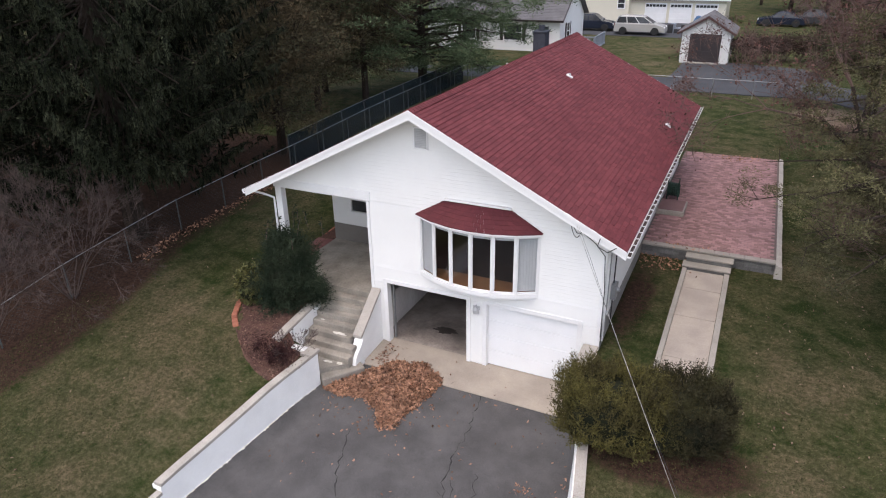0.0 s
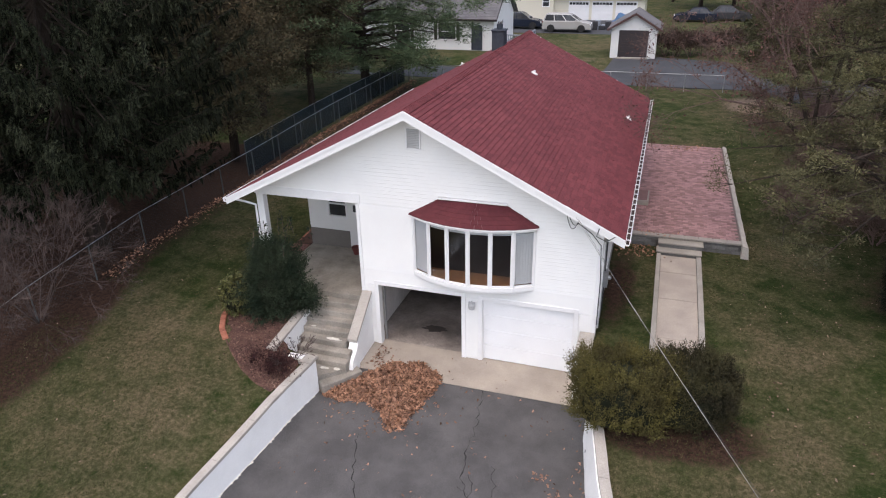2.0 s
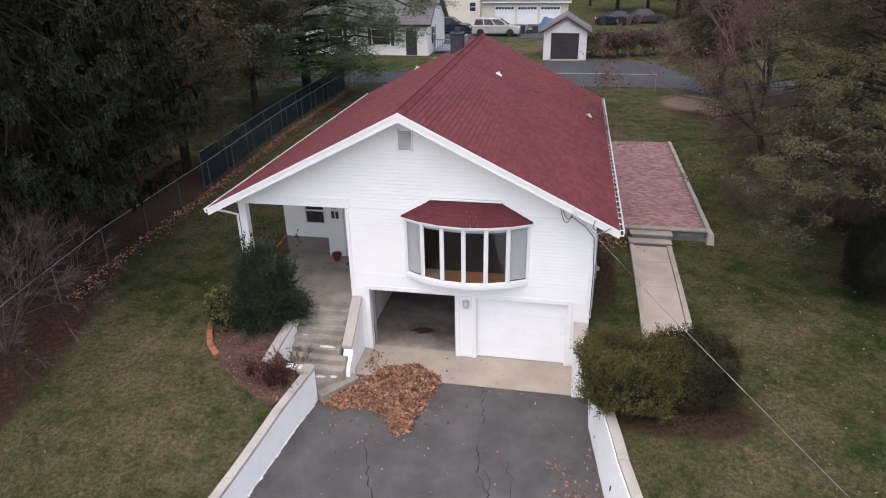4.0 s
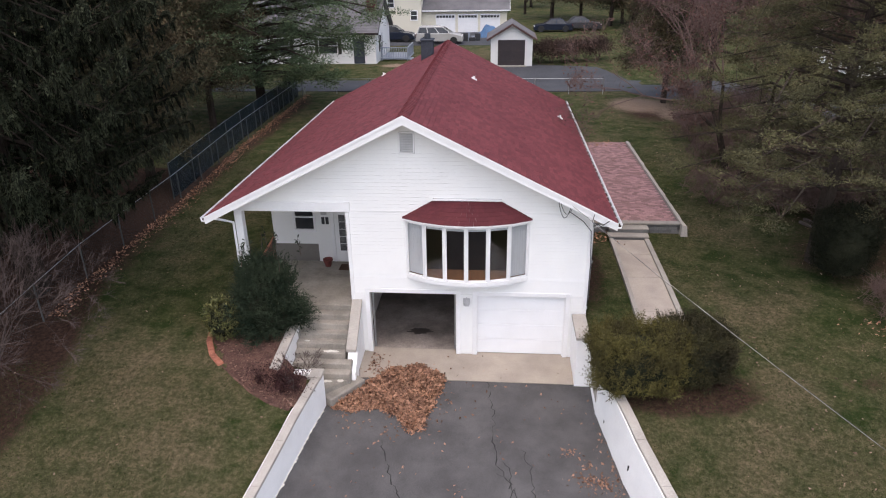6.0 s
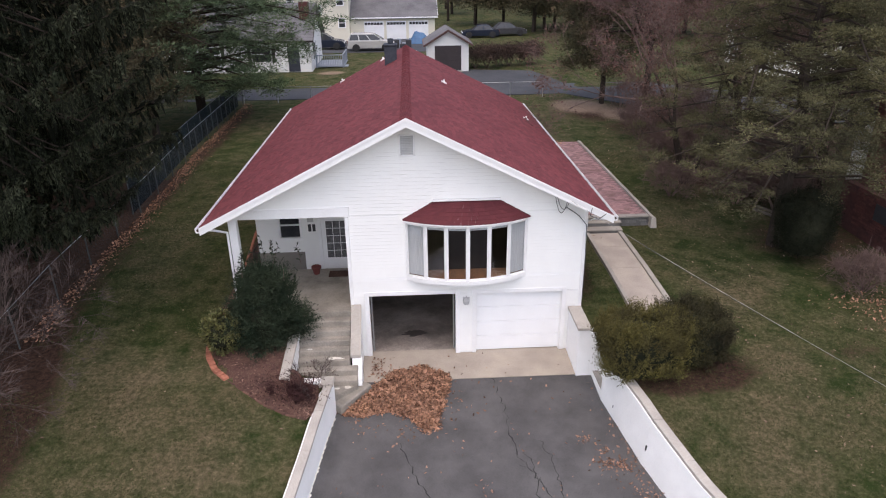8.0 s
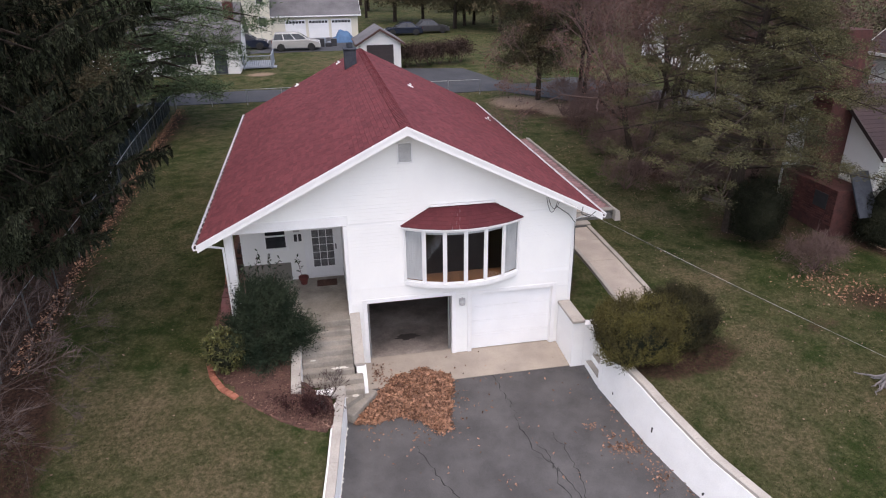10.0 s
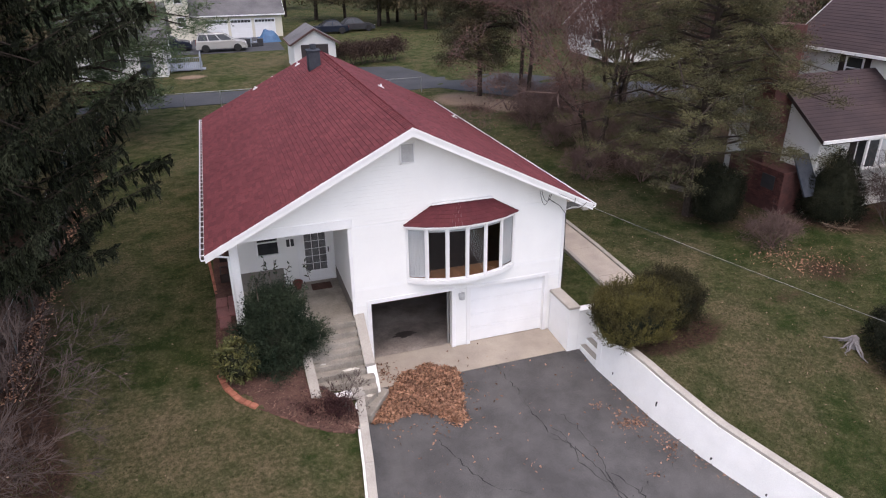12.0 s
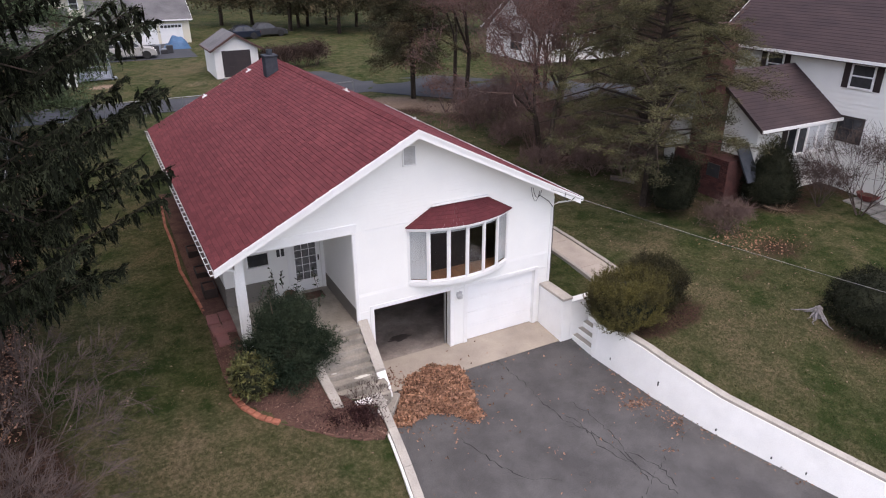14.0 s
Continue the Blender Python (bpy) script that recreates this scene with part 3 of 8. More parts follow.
def retaining_walls():
    def top_left(y):
        return lawn_z(y) - 0.28 + float(np.interp(y, [4, 6, 8, 10, 12.4], [0.1, 0.15, 0.22, 0.15, 0.03]))
    for name, face, side, ya, breaks in (("retaining_wall_west", left_face, -1, 12.18, [7.0]), ("retaining_wall_east", right_face, 1, 12.33, [])):
        th = thing(name, (face(6), 6, drive_z(6)), "white painted masonry retaining wall with concrete coping", "retaining wall", kind="structure")
        edges = [-12.0] + breaks + [ya]
        for a, bb in zip(edges[:-1], edges[1:]):
            n = max(2, int((bb - a) / 0.8))
            rows = []
            for i in range(n + 1):
                y = lerp(a, bb, i / n)
                if side < 0:
                    t = top_left(y) - (0.22 if bb <= 7.0 else 0.0)
                else:
                    t = lawn_z(y) + 0.05
                rows.append((y, face(y), t, drive_z(y)))
            w, _ = wall_strip(rows, 0.32, 0.26, side)
            part("wall_face", w, M_STUCCO, th)
            # coping stones, each a piece
            m = max(1, int(round((bb - a) / 1.22)))
            for k in range(m):
                ra, rb = lerp(a, bb, k / m) + 0.006, lerp(a, bb, (k + 1) / m) - 0.006
                rr = []
                for y in (ra, (ra + rb) / 2, rb):
                    t = top_left(y) - (0.22 if bb <= 7.0 else 0.0) if side < 0 else lawn_z(y) + 0.05
                    rr.append((y, face(y), t, drive_z(y)))
                _, c = wall_strip(rr, 0.31 if side > 0 else 0.24, 0.26, side)
                part("coping_stone", c, M_CAP, th)
    # ragged white paint on the asphalt along the west wall
    rnd = random.Random(19)
    v, y = [], 2.0
    while y < 12.0:
        o = 0.1 + 0.012 + 0.05 * rnd.random() ** 2 + 0.012 * noise.noise(Vector((y * 1.5, 0, 0)))
        v += [(left_face(y) - 0.02, y, drive_z(y) + edge_lift(y, 0.08) + 0.012), (left_face(y) + o - 0.1, y, drive_z(y) + edge_lift(y, o) + 0.008)]
        y += 0.055
    m = len(v) // 2
    pt = part("paint_spill", Build().add(v, [(2 * k, 2 * k + 1, 2 * k + 3, 2 * k + 2) for k in range(m - 1)]), M_PAINTCHIP)
    tagged(pt, "ragged white paint on the asphalt at the wall's foot", "paint", kind="structure")
    # the low pillar at the foot of the front steps
    th = thing("steps_pillar", (-10.1, 12.3, 0), "white masonry pillar with a concrete cap", "pillar", kind="structure")
    part("shaft", Build().rbox(-10.24, 11.94, -0.5, -9.96, 12.24, 0.88, 0.01), M_STUCCO, th)
    part("cap", Build().rbox(-10.30, 11.88, 0.882, -9.91, 12.29, 0.98, 0.012), M_CAP, th)


retaining_walls()

# ---------------------------------------------------------------- the house
RIDGE_X, RIDGE_Z, PITCH = -7.755, 7.53, 0.503
ROOF_Y0, ROOF_Y1 = 14.08, 30.35
EAVE_L, EAVE_R = -13.45, -2.06
XL, XM, XR, YF, YP, YB = -12.80, -9.58, -2.62, 14.75, 17.6, 29.8


def roof_z(x):
    return RIDGE_Z - PITCH * abs(x - RIDGE_X)


house = thing("house", (-7.75, 22, 0), "white-sided raised ranch house with a red shingle roof", "house")
OPENINGS = [(-9.04, 0.0, -6.45, 2.08), (-5.82, 0.0, -3.22, 2.05), (-7.88, 2.62, -4.36, 4.46)]


def front_spans(z):
    """Stretches of solid front wall at the height z."""
    under = z + 0.16
    half = (RIDGE_Z - under) / PITCH
    lo, hi = max(XM if z < 4.63 else XL - 0.08, RIDGE_X - half), min(XR, RIDGE_X + half)
    spans = [(lo, hi)]
    for x0, z0, x1, z1 in OPENINGS:
        if z0 <= z < z1:
            spans = [s for a, c in spans for s in ((a, min(c, x0)), (max(a, x1), c)) if s[1] - s[0] > 0.02]
    return spans


def clapboards(parent, spans_at, z0, z1, place, extra=(), course=0.105, mat=None):
    """Lapped boards between z0 and z1, each an object; place(u, out, z) gives the point."""
    mat = mat or M_SIDING
    levels = sorted(set([round(z0 + course * i, 4) for i in range(int((z1 - z0) / course) + 1)] + [z1] + list(extra)))
    for a, c in zip(levels[:-1], levels[1:]):
        if c - a < 0.015:
            continue
        lo, hi = spans_at(a + 1e-4), spans_at(c - 1e-4)
        for (u0, u1), (w0, w1) in zip(lo, hi):
            if w1 - w0 < 0.02:
                continue
            s = Build()
            t = 0.021
            a = a + 0.009
            s.hexa([place(u0, 0, a), place(u1, 0, a), place(u1, t, a), place(u0, t, a), place(w0, 0, c), place(w1, 0, c), place(w1, 0.004, c), place(w0, 0.004, c)])
            part("siding_board", s, mat, parent)


def front_wall():
    b = Build()
    levels = [0.0, 2.05, 2.08, 2.62, 4.46, 4.63]
    z = 4.63
    while z < 7.3:
        z += 0.2
        levels.append(min(z, 7.36))
    for a, c in zip(levels[:-1], levels[1:]):
        lo, hi = front_spans(a + 1e-4), front_spans(c - 1e-4)
        for (u0, u1), (w0, w1) in zip(lo, hi):
            b.hexa([(u0, YF, a), (u1, YF, a), (u1, YF + 0.2, a), (u0, YF + 0.2, a), (w0, YF, c), (w1, YF, c), (w1, YF + 0.2, c), (w0, YF + 0.2, c)])
    w = part("front_wall", b, M_SIDING, house)
    clapboards(w, front_spans, 0.05, 7.33, lambda u, o, z: (u, YF - o, z), (2.05, 2.08, 2.62, 4.46, 4.63))
    # corner and opening trims
    for name, x0, z0, x1, z1 in (("corner_trim", XR - 0.09, 1.42, XR + 0.012, 4.60), ("corner_trim", XM - 0.012, 1.76, XM + 0.09, 4.62),
                                 ("garage_trim", -9.17, 0.0, -9.04, 2.21), ("garage_trim", -9.04, 2.08, -6.45, 2.21), ("garage_trim", -6.45, 0.0, -6.32, 2.21),
                                 ("garage_trim", -5.95, 0.0, -5.82, 2.18), ("garage_trim", -5.82, 2.05, -3.22, 2.18), ("garage_trim", -3.22, 0.0, -3.09, 2.18)):
        part(name, Build().rbox(x0, YF - 0.035, z0, x1, YF - 0.001, z1, 0.006), M_TRIM, w)
    part("porch_beam", Build().rbox(XL - 0.1, YF - 0.04, 4.63, XM + 0.13, YF - 0.002, 4.92, 0.008), M_TRIM, w)
    return w


front_wall()


def side_walls():
    b = Build()
    b.box(XR - 0.2, YF + 0.2, 0.0, XR, YB, 4.72)
    w = part("side_wall", b, M_SIDING, house, "white sided wall over a grey foundation")
    clapboards(w, lambda z: [(YF + 0.1, YB)], 2.15, 4.6, lambda u, o, z: (XR + o, u, z))
    part("foundation_band", Build().box(XR, YF + 0.02, 1.2, XR + 0.012, YB, 2.15), M_FOUNDATION, w, "grey concrete foundation band")
    b = Build().box(XL, YP + 0.15, 0.6, XL + 0.2, YB, 4.72)
    w = part("side_wall", b, M_SIDING, house)
    clapboards(w, lambda z: [(YP, YB)], 2.45, 4.6, lambda u, o, z: (XL - o, u, z))
    part("foundation_band", Build().box(XL - 0.012, YP, 1.2, XL, YB, 2.45), M_TAUPE, w, "taupe painted foundation band")
    b = Build().prism([(XL, 0.6), (XR, 0.6), (XR, roof_z(XR) - 0.2), (RIDGE_X, RIDGE_Z - 0.2), (XL, roof_z(XL) - 0.2)], "y", YB - 0.2, YB)
    part("back_wall", b, M_SIDING, house)
    # walls round the porch
    b = Build().box(XM, YF + 0.2, 1.2, XM + 0.18, YP + 0.2, 4.72)
    w = part("porch_side_wall", b, M_SIDING, house)
    clapboards(w, lambda z: [(YF + 0.02, YP)], 2.22, 4.7, lambda u, o, z: (XM - o, u, z))
    part("base_band", Build().box(XM - 0.014, YF + 0.04, 1.72, XM, YP, 2.22), M_TAUPE, w, "taupe painted base band")


side_walls()


def roof():
    th = 0.15
    for sgn, eave in ((-1, EAVE_L), (1, EAVE_R)):
        slope = Build()
        z0 = roof_z(eave)
        slope.prism([(RIDGE_X, RIDGE_Z - 0.012), (eave, z0 - 0.012), (eave, z0 - th), (RIDGE_X, RIDGE_Z - th)], "y", ROOF_Y0 + 0.015, ROOF_Y1)
        r = part("roof", slope, M_SHINGLE, house, "red asphalt shingle roof slope")
        # shingle tabs: the nearest ones are single pieces, the rest one mesh
        run = abs(eave - RIDGE_X)
        n_course = 46
        tab = 0.305
        rest_v, rest_f = [], []
        singles = []
        rnd = random.Random(11 + sgn)
        for c in range(n_course):
            xa, xb = RIDGE_X + sgn * run * (1 - (c + 0.0) / n_course), RIDGE_X + sgn * run * (1 - (c + 1.18) / n_course)
            if (xb - RIDGE_X) * sgn < 0:
                xb = RIDGE_X
            off = rnd.uniform(0, tab)
            y = ROOF_Y0 - off
            while y < ROOF_Y1:
                ya, yb = max(y + 0.0018, ROOF_Y0), min(y + tab - 0.0018, ROOF_Y1)
                y += tab
                if yb - ya < 0.04:
                    continue
                lift = 0.020 + rnd.uniform(-0.005, 0.006)
                za, zb = roof_z(xa), roof_z(xb)
                v = [(xa, ya, za - 0.006), (xb, ya, zb - 0.006), (xb, yb, zb - 0.006), (xa, yb, za - 0.006),
                     (xa, ya, za + lift), (xb, ya, zb + 0.002), (xb, yb, zb + 0.002), (xa, yb, za + lift)]
                if sgn > 0:
                    v = [v[k] for k in (3, 2, 1, 0, 7, 6, 5, 4)]
                if ya < ROOF_Y0 + 1.1 and len(singles) < 290:
                    singles.append(v)
                else:
                    k = len(rest_v)
                    rest_v += v
                    rest_f += [(k + 4, k + 5, k + 6, k + 7), (k, k + 4, k + 7, k + 3), (k, k + 1, k + 5, k + 4), (k + 3, k + 7, k + 6, k + 2)]
        rest = quads_object("shingle_field", rest_v, rest_f, M_SHINGLE, r)
        tagged(rest, kind="stuff")
        for v in singles:
            part("shingle", Build().add(v, [(4, 5, 6, 7), (0, 4, 7, 3), (0, 1, 5, 4), (3, 7, 6, 2)]), M_SHINGLE_ONE, r)
        # rake board, eave fascia, soffit, gutter
        for y0, y1 in ((ROOF_Y0 - 0.02, ROOF_Y0 + 0.02), (ROOF_Y1 - 0.02, ROOF_Y1 + 0.02)):
            part("rake_board", Build().prism([(RIDGE_X, RIDGE_Z + 0.004), (eave, z0 + 0.004), (eave, z0 - 0.21), (RIDGE_X, RIDGE_Z - 0.235)], "y", y0, y1), M_TRIM, house)
        part("rake_trim", Build().prism([(RIDGE_X, RIDGE_Z + 0.012), (eave, z0 + 0.012), (eave, z0 - 0.055), (RIDGE_X, RIDGE_Z - 0.06)], "y", ROOF_Y0 - 0.045, ROOF_Y0 - 0.022), M_TRIM, house)
        part("soffit", Build().prism([(RIDGE_X, RIDGE_Z - th - 0.004), (eave, z0 - th - 0.004), (eave, z0 - th - 0.02), (RIDGE_X, RIDGE_Z - th - 0.02)], "y", ROOF_Y0 + 0.02, ROOF_Y1 - 0.02), M_TRIM, house)
        g = Build()
        o = sgn
        g.prism([(eave + o * 0.004, z0 - 0.14), (eave + o * 0.10, z0 - 0.14), (eave + o * 0.125, z0 - 0.02), (eave + o * 0.115, z0 - 0.02), (eave + o * 0.09, z0 - 0.128), (eave + o * 0.016, z0 - 0.128), (eave + o * 0.016, z0 - 0.03), (eave + o * 0.004, z0 - 0.03)], "y", ROOF_Y0 - 0.01, ROOF_Y1)
        gt = part("gutter", g, M_TRIM, house, "white metal gutter with a dark filling")
        y = ROOF_Y0 + 0.1
        while y < ROOF_Y1:
            part("gutter_hanger", Build().rbox(eave + o * 0.0 if o > 0 else eave - 0.118, y, z0 - 0.035, eave + 0.118 if o > 0 else eave, y + 0.018, z0 - 0.012, 0.004), M_TRIM, gt)
            y += 0.42
        # dark fill laid end to end along the gutter bottom
        dl = Build()
        y = ROOF_Y0 + 0.05
        while y < ROOF_Y1 - 0.1:
            w = rnd.uniform(0.1, 0.35)
            dl.rbox(min(eave + o * 0.018, eave + o * 0.094), y, z0 - 0.126, max(eave + o * 0.018, eave + o * 0.094), min(y + w, ROOF_Y1 - 0.05), z0 - 0.075 + rnd.uniform(-0.02, 0.02), 0.01)
            y += w
        tagged(part("gutter_debris", dl, M_DARKFLOOR, gt), kind="stuff")
    # ridge caps
    y = ROOF_Y0
    while y < ROOF_Y1 - 0.1:
        w = 0.16
        p0, p1 = RIDGE_Z + 0.03, RIDGE_Z - PITCH * w + 0.03
        v = []
        for yy, up in ((y, 0.012), (y + 0.2, -0.006)):
            v += [(RIDGE_X - w, yy, p1 + up), (RIDGE_X, yy, p0 + up), (RIDGE_X + w, yy, p1 + up), (RIDGE_X + w, yy, p1 + up - 0.03), (RIDGE_X, yy, p0 + up - 0.03), (RIDGE_X - w, yy, p1 + up - 0.03)]
        part("ridge_cap", Build().add(v, [(0, 1, 7, 6), (1, 2, 8, 7), (2, 3, 9, 8), (0, 6, 11, 5), (0, 5, 4, 1), (1, 4, 3, 2)]), M_SHINGLE_ONE, house)
        y += 0.16
    # porch ceiling and ceiling of the rooms
    part("porch_ceiling", Build().box(XL - 0.1, YF + 0.01, 4.66, XM, YP, 4.70), M_TRIM, house)
    part("room_ceiling", Build().box(XM + 0.19, YF + 0.21, 4.72, XR - 0.21, YB - 0.21, 4.78), M_INNER, house)


roof()


def porch():
    slab = Build().rbox(XL - 0.02, 14.52, 0.7, XM - 0.002, YP, 1.72, 0.01)
    part("porch_floor", slab, M_STEPS, house, "stained concrete porch floor")
    po = Build().rbox(XL - 0.06, 14.72, 1.722, XL + 0.17, 14.95, 4.63, 0.012)
    part("porch_post", po, M_TRIM, house, "square white porch post")
    d = Build().tube([(XL - 0.62, 14.45, 4.48), (XL - 0.35, 14.55, 4.40), (XL - 0.09, 14.68, 4.28), (XL - 0.09, 14.68, 3.9), (XL - 0.09, 14.68, 1.45), (XL - 0.2, 14.5, 1.36)], 0.035, 8)
    part("downspout", d, M_TRIM, house)
    # back wall of the porch with window and door
    b = Build()
    wx0, wx1, wz0, wz1 = -12.03, -11.40, 2.89, 3.75
    dx0, dx1, dz1 = -10.70, -9.72, 3.80
    y0, y1 = YP, YP + 0.15
    for q in ((XL, 1.3, wx0, 4.66), (wx0, 1.3, wx1, wz0), (wx0, wz1, wx1, 4.66), (wx1, 1.3, dx0, 4.66), (dx0, dz1, dx1, 4.66), (dx1, 1.3, XM, 4.66), (dx0, 1.3, dx1, 1.73)):
        b.box(q[0], y0, q[1], q[2], y1, q[3])
    w = part("porch_back_wall", b, M_SIDING, house)
    part("base_band", Build().box(XL, YP - 0.012, 1.722, -11.3, YP - 0.001, 2.36), M_TAUPE, w, "taupe painted base band")
    for k, x in enumerate((-11.12, -10.98)):
        part("number_bar", Build().rbox(x, YP - 0.022, 3.09, x + 0.1, YP - 0.002, 3.34, 0.004), M_DARK, w, "dark upright bar on the wall")
    part("wall_plaque", Build().rbox(-11.13, YP - 0.02, 3.42, -10.93, YP - 0.002, 3.58, 0.006), M_LOUVRE, w, "small grey plaque on the wall")
    win = part("porch_window", Build().rbox(wx0 - 0.08, YP - 0.03, wz0 - 0.1, wx1 + 0.08, YP - 0.003, wz0, 0.006).rbox(wx0 - 0.08, YP - 0.03, wz1, wx1 + 0.08, YP - 0.003, wz1 + 0.08, 0.006)
               .rbox(wx0 - 0.08, YP - 0.03, wz0, wx0, YP - 0.003, wz1, 0.006).rbox(wx1, YP - 0.03, wz0, wx1 + 0.08, YP - 0.003, wz1, 0.006)
               .rbox(wx0, YP + 0.01, (wz0 + wz1) / 2 - 0.025, wx1, YP + 0.045, (wz0 + wz1) / 2 + 0.025, 0.006), M_TRIM, house, "white-framed sash window")
    for a, c in ((wz0, (wz0 + wz1) / 2 - 0.02), ((wz0 + wz1) / 2 + 0.03, wz1)):
        part("pane", Build().box(wx0, YP + 0.05, a, wx1, YP + 0.06, c), M_WINDARK, win)
    door = part("front_door", Build().rbox(dx0, YP + 0.02, 1.735, dx1, YP + 0.07, dz1, 0.006), M_TRIM, house, "white storm door with dark glass lites")
    part("door_casing", Build().rbox(dx0 - 0.11, YP - 0.03, 1.722, dx0, YP - 0.003, dz1 + 0.1, 0.006).rbox(dx1, YP - 0.03, 1.722, XM - 0.02, YP - 0.003, dz1 + 0.1, 0.006).rbox(dx0, YP - 0.03, dz1, dx1, YP - 0.003, dz1 + 0.1, 0.006), M_TRIM, door)
    for r in range(5):
        for c in range(3):
            cx, cz = dx0 + 0.15 + c * 0.235, 2.12 + r * 0.265
            part("lite", Build().box(cx, YP + 0.012, cz, cx + 0.215, YP + 0.018, cz + 0.245), M_LITE, door)
    part("handle", Build().rbox(dx1 - 0.09, YP - 0.02, 2.72, dx1 - 0.05, YP + 0.015, 2.9, 0.006), M_DARK, door, "dark metal handle")
    # mat and pot
    m = part("doormat", Build().rbox(-10.5, 16.9, 1.724, -9.85, 17.35, 1.744, 0.006), M_MULCH)
    tagged(m, "dark brown doormat before the front door", "doormat")
    pot = thing("flower_pot", (-10.92, 17.22, 1.72), "empty red clay pot on the porch", "pot")
    part("pot_body", Build().lathe((-10.92, 17.22, 1.722), [(0.10, 0), (0.14, 0.2), (0.165, 0.2), (0.165, 0.26), (0.14, 0.26), (0.12, 0.2), (0.05, 0.19)]), M_POT, pot, smooth=False)


porch()


def garage():
    # the rooms under and behind the front wall
    b = Build()
    b.box(XM + 0.19, 14.96, -0.15, XR - 0.21, 22.5, 0.012)
    floor_ob = part("garage_floor", b, M_GARAGE_FLOOR, house, "oil-stained grey concrete garage floor")
    st = Build()
    rnd = random.Random(4)
    for cx, cy, r, q in ((-7.72, 15.95, 0.34, 0.42),):
        n = 40
        rad = [r * (1 + 0.9 * noise.noise(Vector((math.cos(6.283 * k / n) * 1.3, math.sin(6.283 * k / n) * 1.3, cx))) + 0.4 * noise.noise(Vector((math.cos(6.283 * k / n) * 4, math.sin(6.283 * k / n) * 4, cx)))) for k in range(n)]
        st.add([(cx + rad[k] * math.cos(6.283 * k / n), cy + q * rad[k] * math.sin(6.283 * k / n), 0.016) for k in range(n)], [tuple(range(n))])
    part("oil_stain", st, M_STAIN, floor_ob)
    # ceiling and back wall coloured dark to paint the garage's unlit depth
    part("garage_ceiling", Build().box(XM + 0.18, 14.95, 2.25, XR - 0.2, 22.5, 2.32), M_GARAGE_SHADE, house)
    part("garage_inner_wall", Build().box(XM + 0.0, 14.95, -0.1, XM + 0.18, 22.5, 2.25), M_INNER, house)
    part("garage_back_wall", Build().box(XM, 22.5, -0.1, XR, 22.65, 2.3), M_GARAGE_SHADE, house)
    lp = part("bulb_holder", Build().lathe((-7.6, 16.6, 2.05), [(0.045, 0), (0.06, 0.1), (0.03, 0.2)], 10), M_TRIM, house)
    # door tracks and the raised door under the ceiling
    rd = part("raised_door", Build().rbox(-9.0, 15.2, 2.14, -6.5, 17.4, 2.19, 0.01), M_TRIM, house, "white garage door rolled up under the ceiling")
    for x in (-9.02, -6.52):
        part("door_track", Build().rbox(x, 14.98, 0.02, x + 0.05, 15.06, 2.1, 0.006), M_METAL, rd)
    # closed sectional door
    d = part("garage_door", Build().box(-5.82, 14.87, 0.015, -3.22, 14.90, 2.05), M_TRIM, house, "closed white sectional garage door")
    h = 2.03 / 4
    for k in range(4):
        z = 0.018 + k * h
        part("door_panel", Build().rbox(-5.815, 14.835, z + 0.004, -3.225, 14.868, z + h - 0.004, 0.008), M_DOORPAINT, d)
    part("jamb", Build().box(-5.82, 14.79, 0.0, -5.80, 14.95, 2.05), M_TRIM, d)
    part("jamb", Build().box(-3.24, 14.79, 0.0, -3.22, 14.95, 2.05), M_TRIM, d)
    # wall lantern between the doors
    la = part("wall_lantern", Build().lathe((-6.13, 14.68, 1.72), [(0.03, 0), (0.09, 0.03), (0.10, 0.14), (0.05, 0.2), (0.02, 0.22)], 10), M_LOUVRE, house, "small grey wall lantern")
    part("bracket", Build().tube([(-6.13, 14.73, 1.98), (-6.13, 14.64, 2.0), (-6.13, 14.67, 1.93)], 0.014, 6).rbox(-6.23, 14.70, 1.84, -6.03, 14.728, 1.96, 0.006), M_LOUVRE, la)


garage()


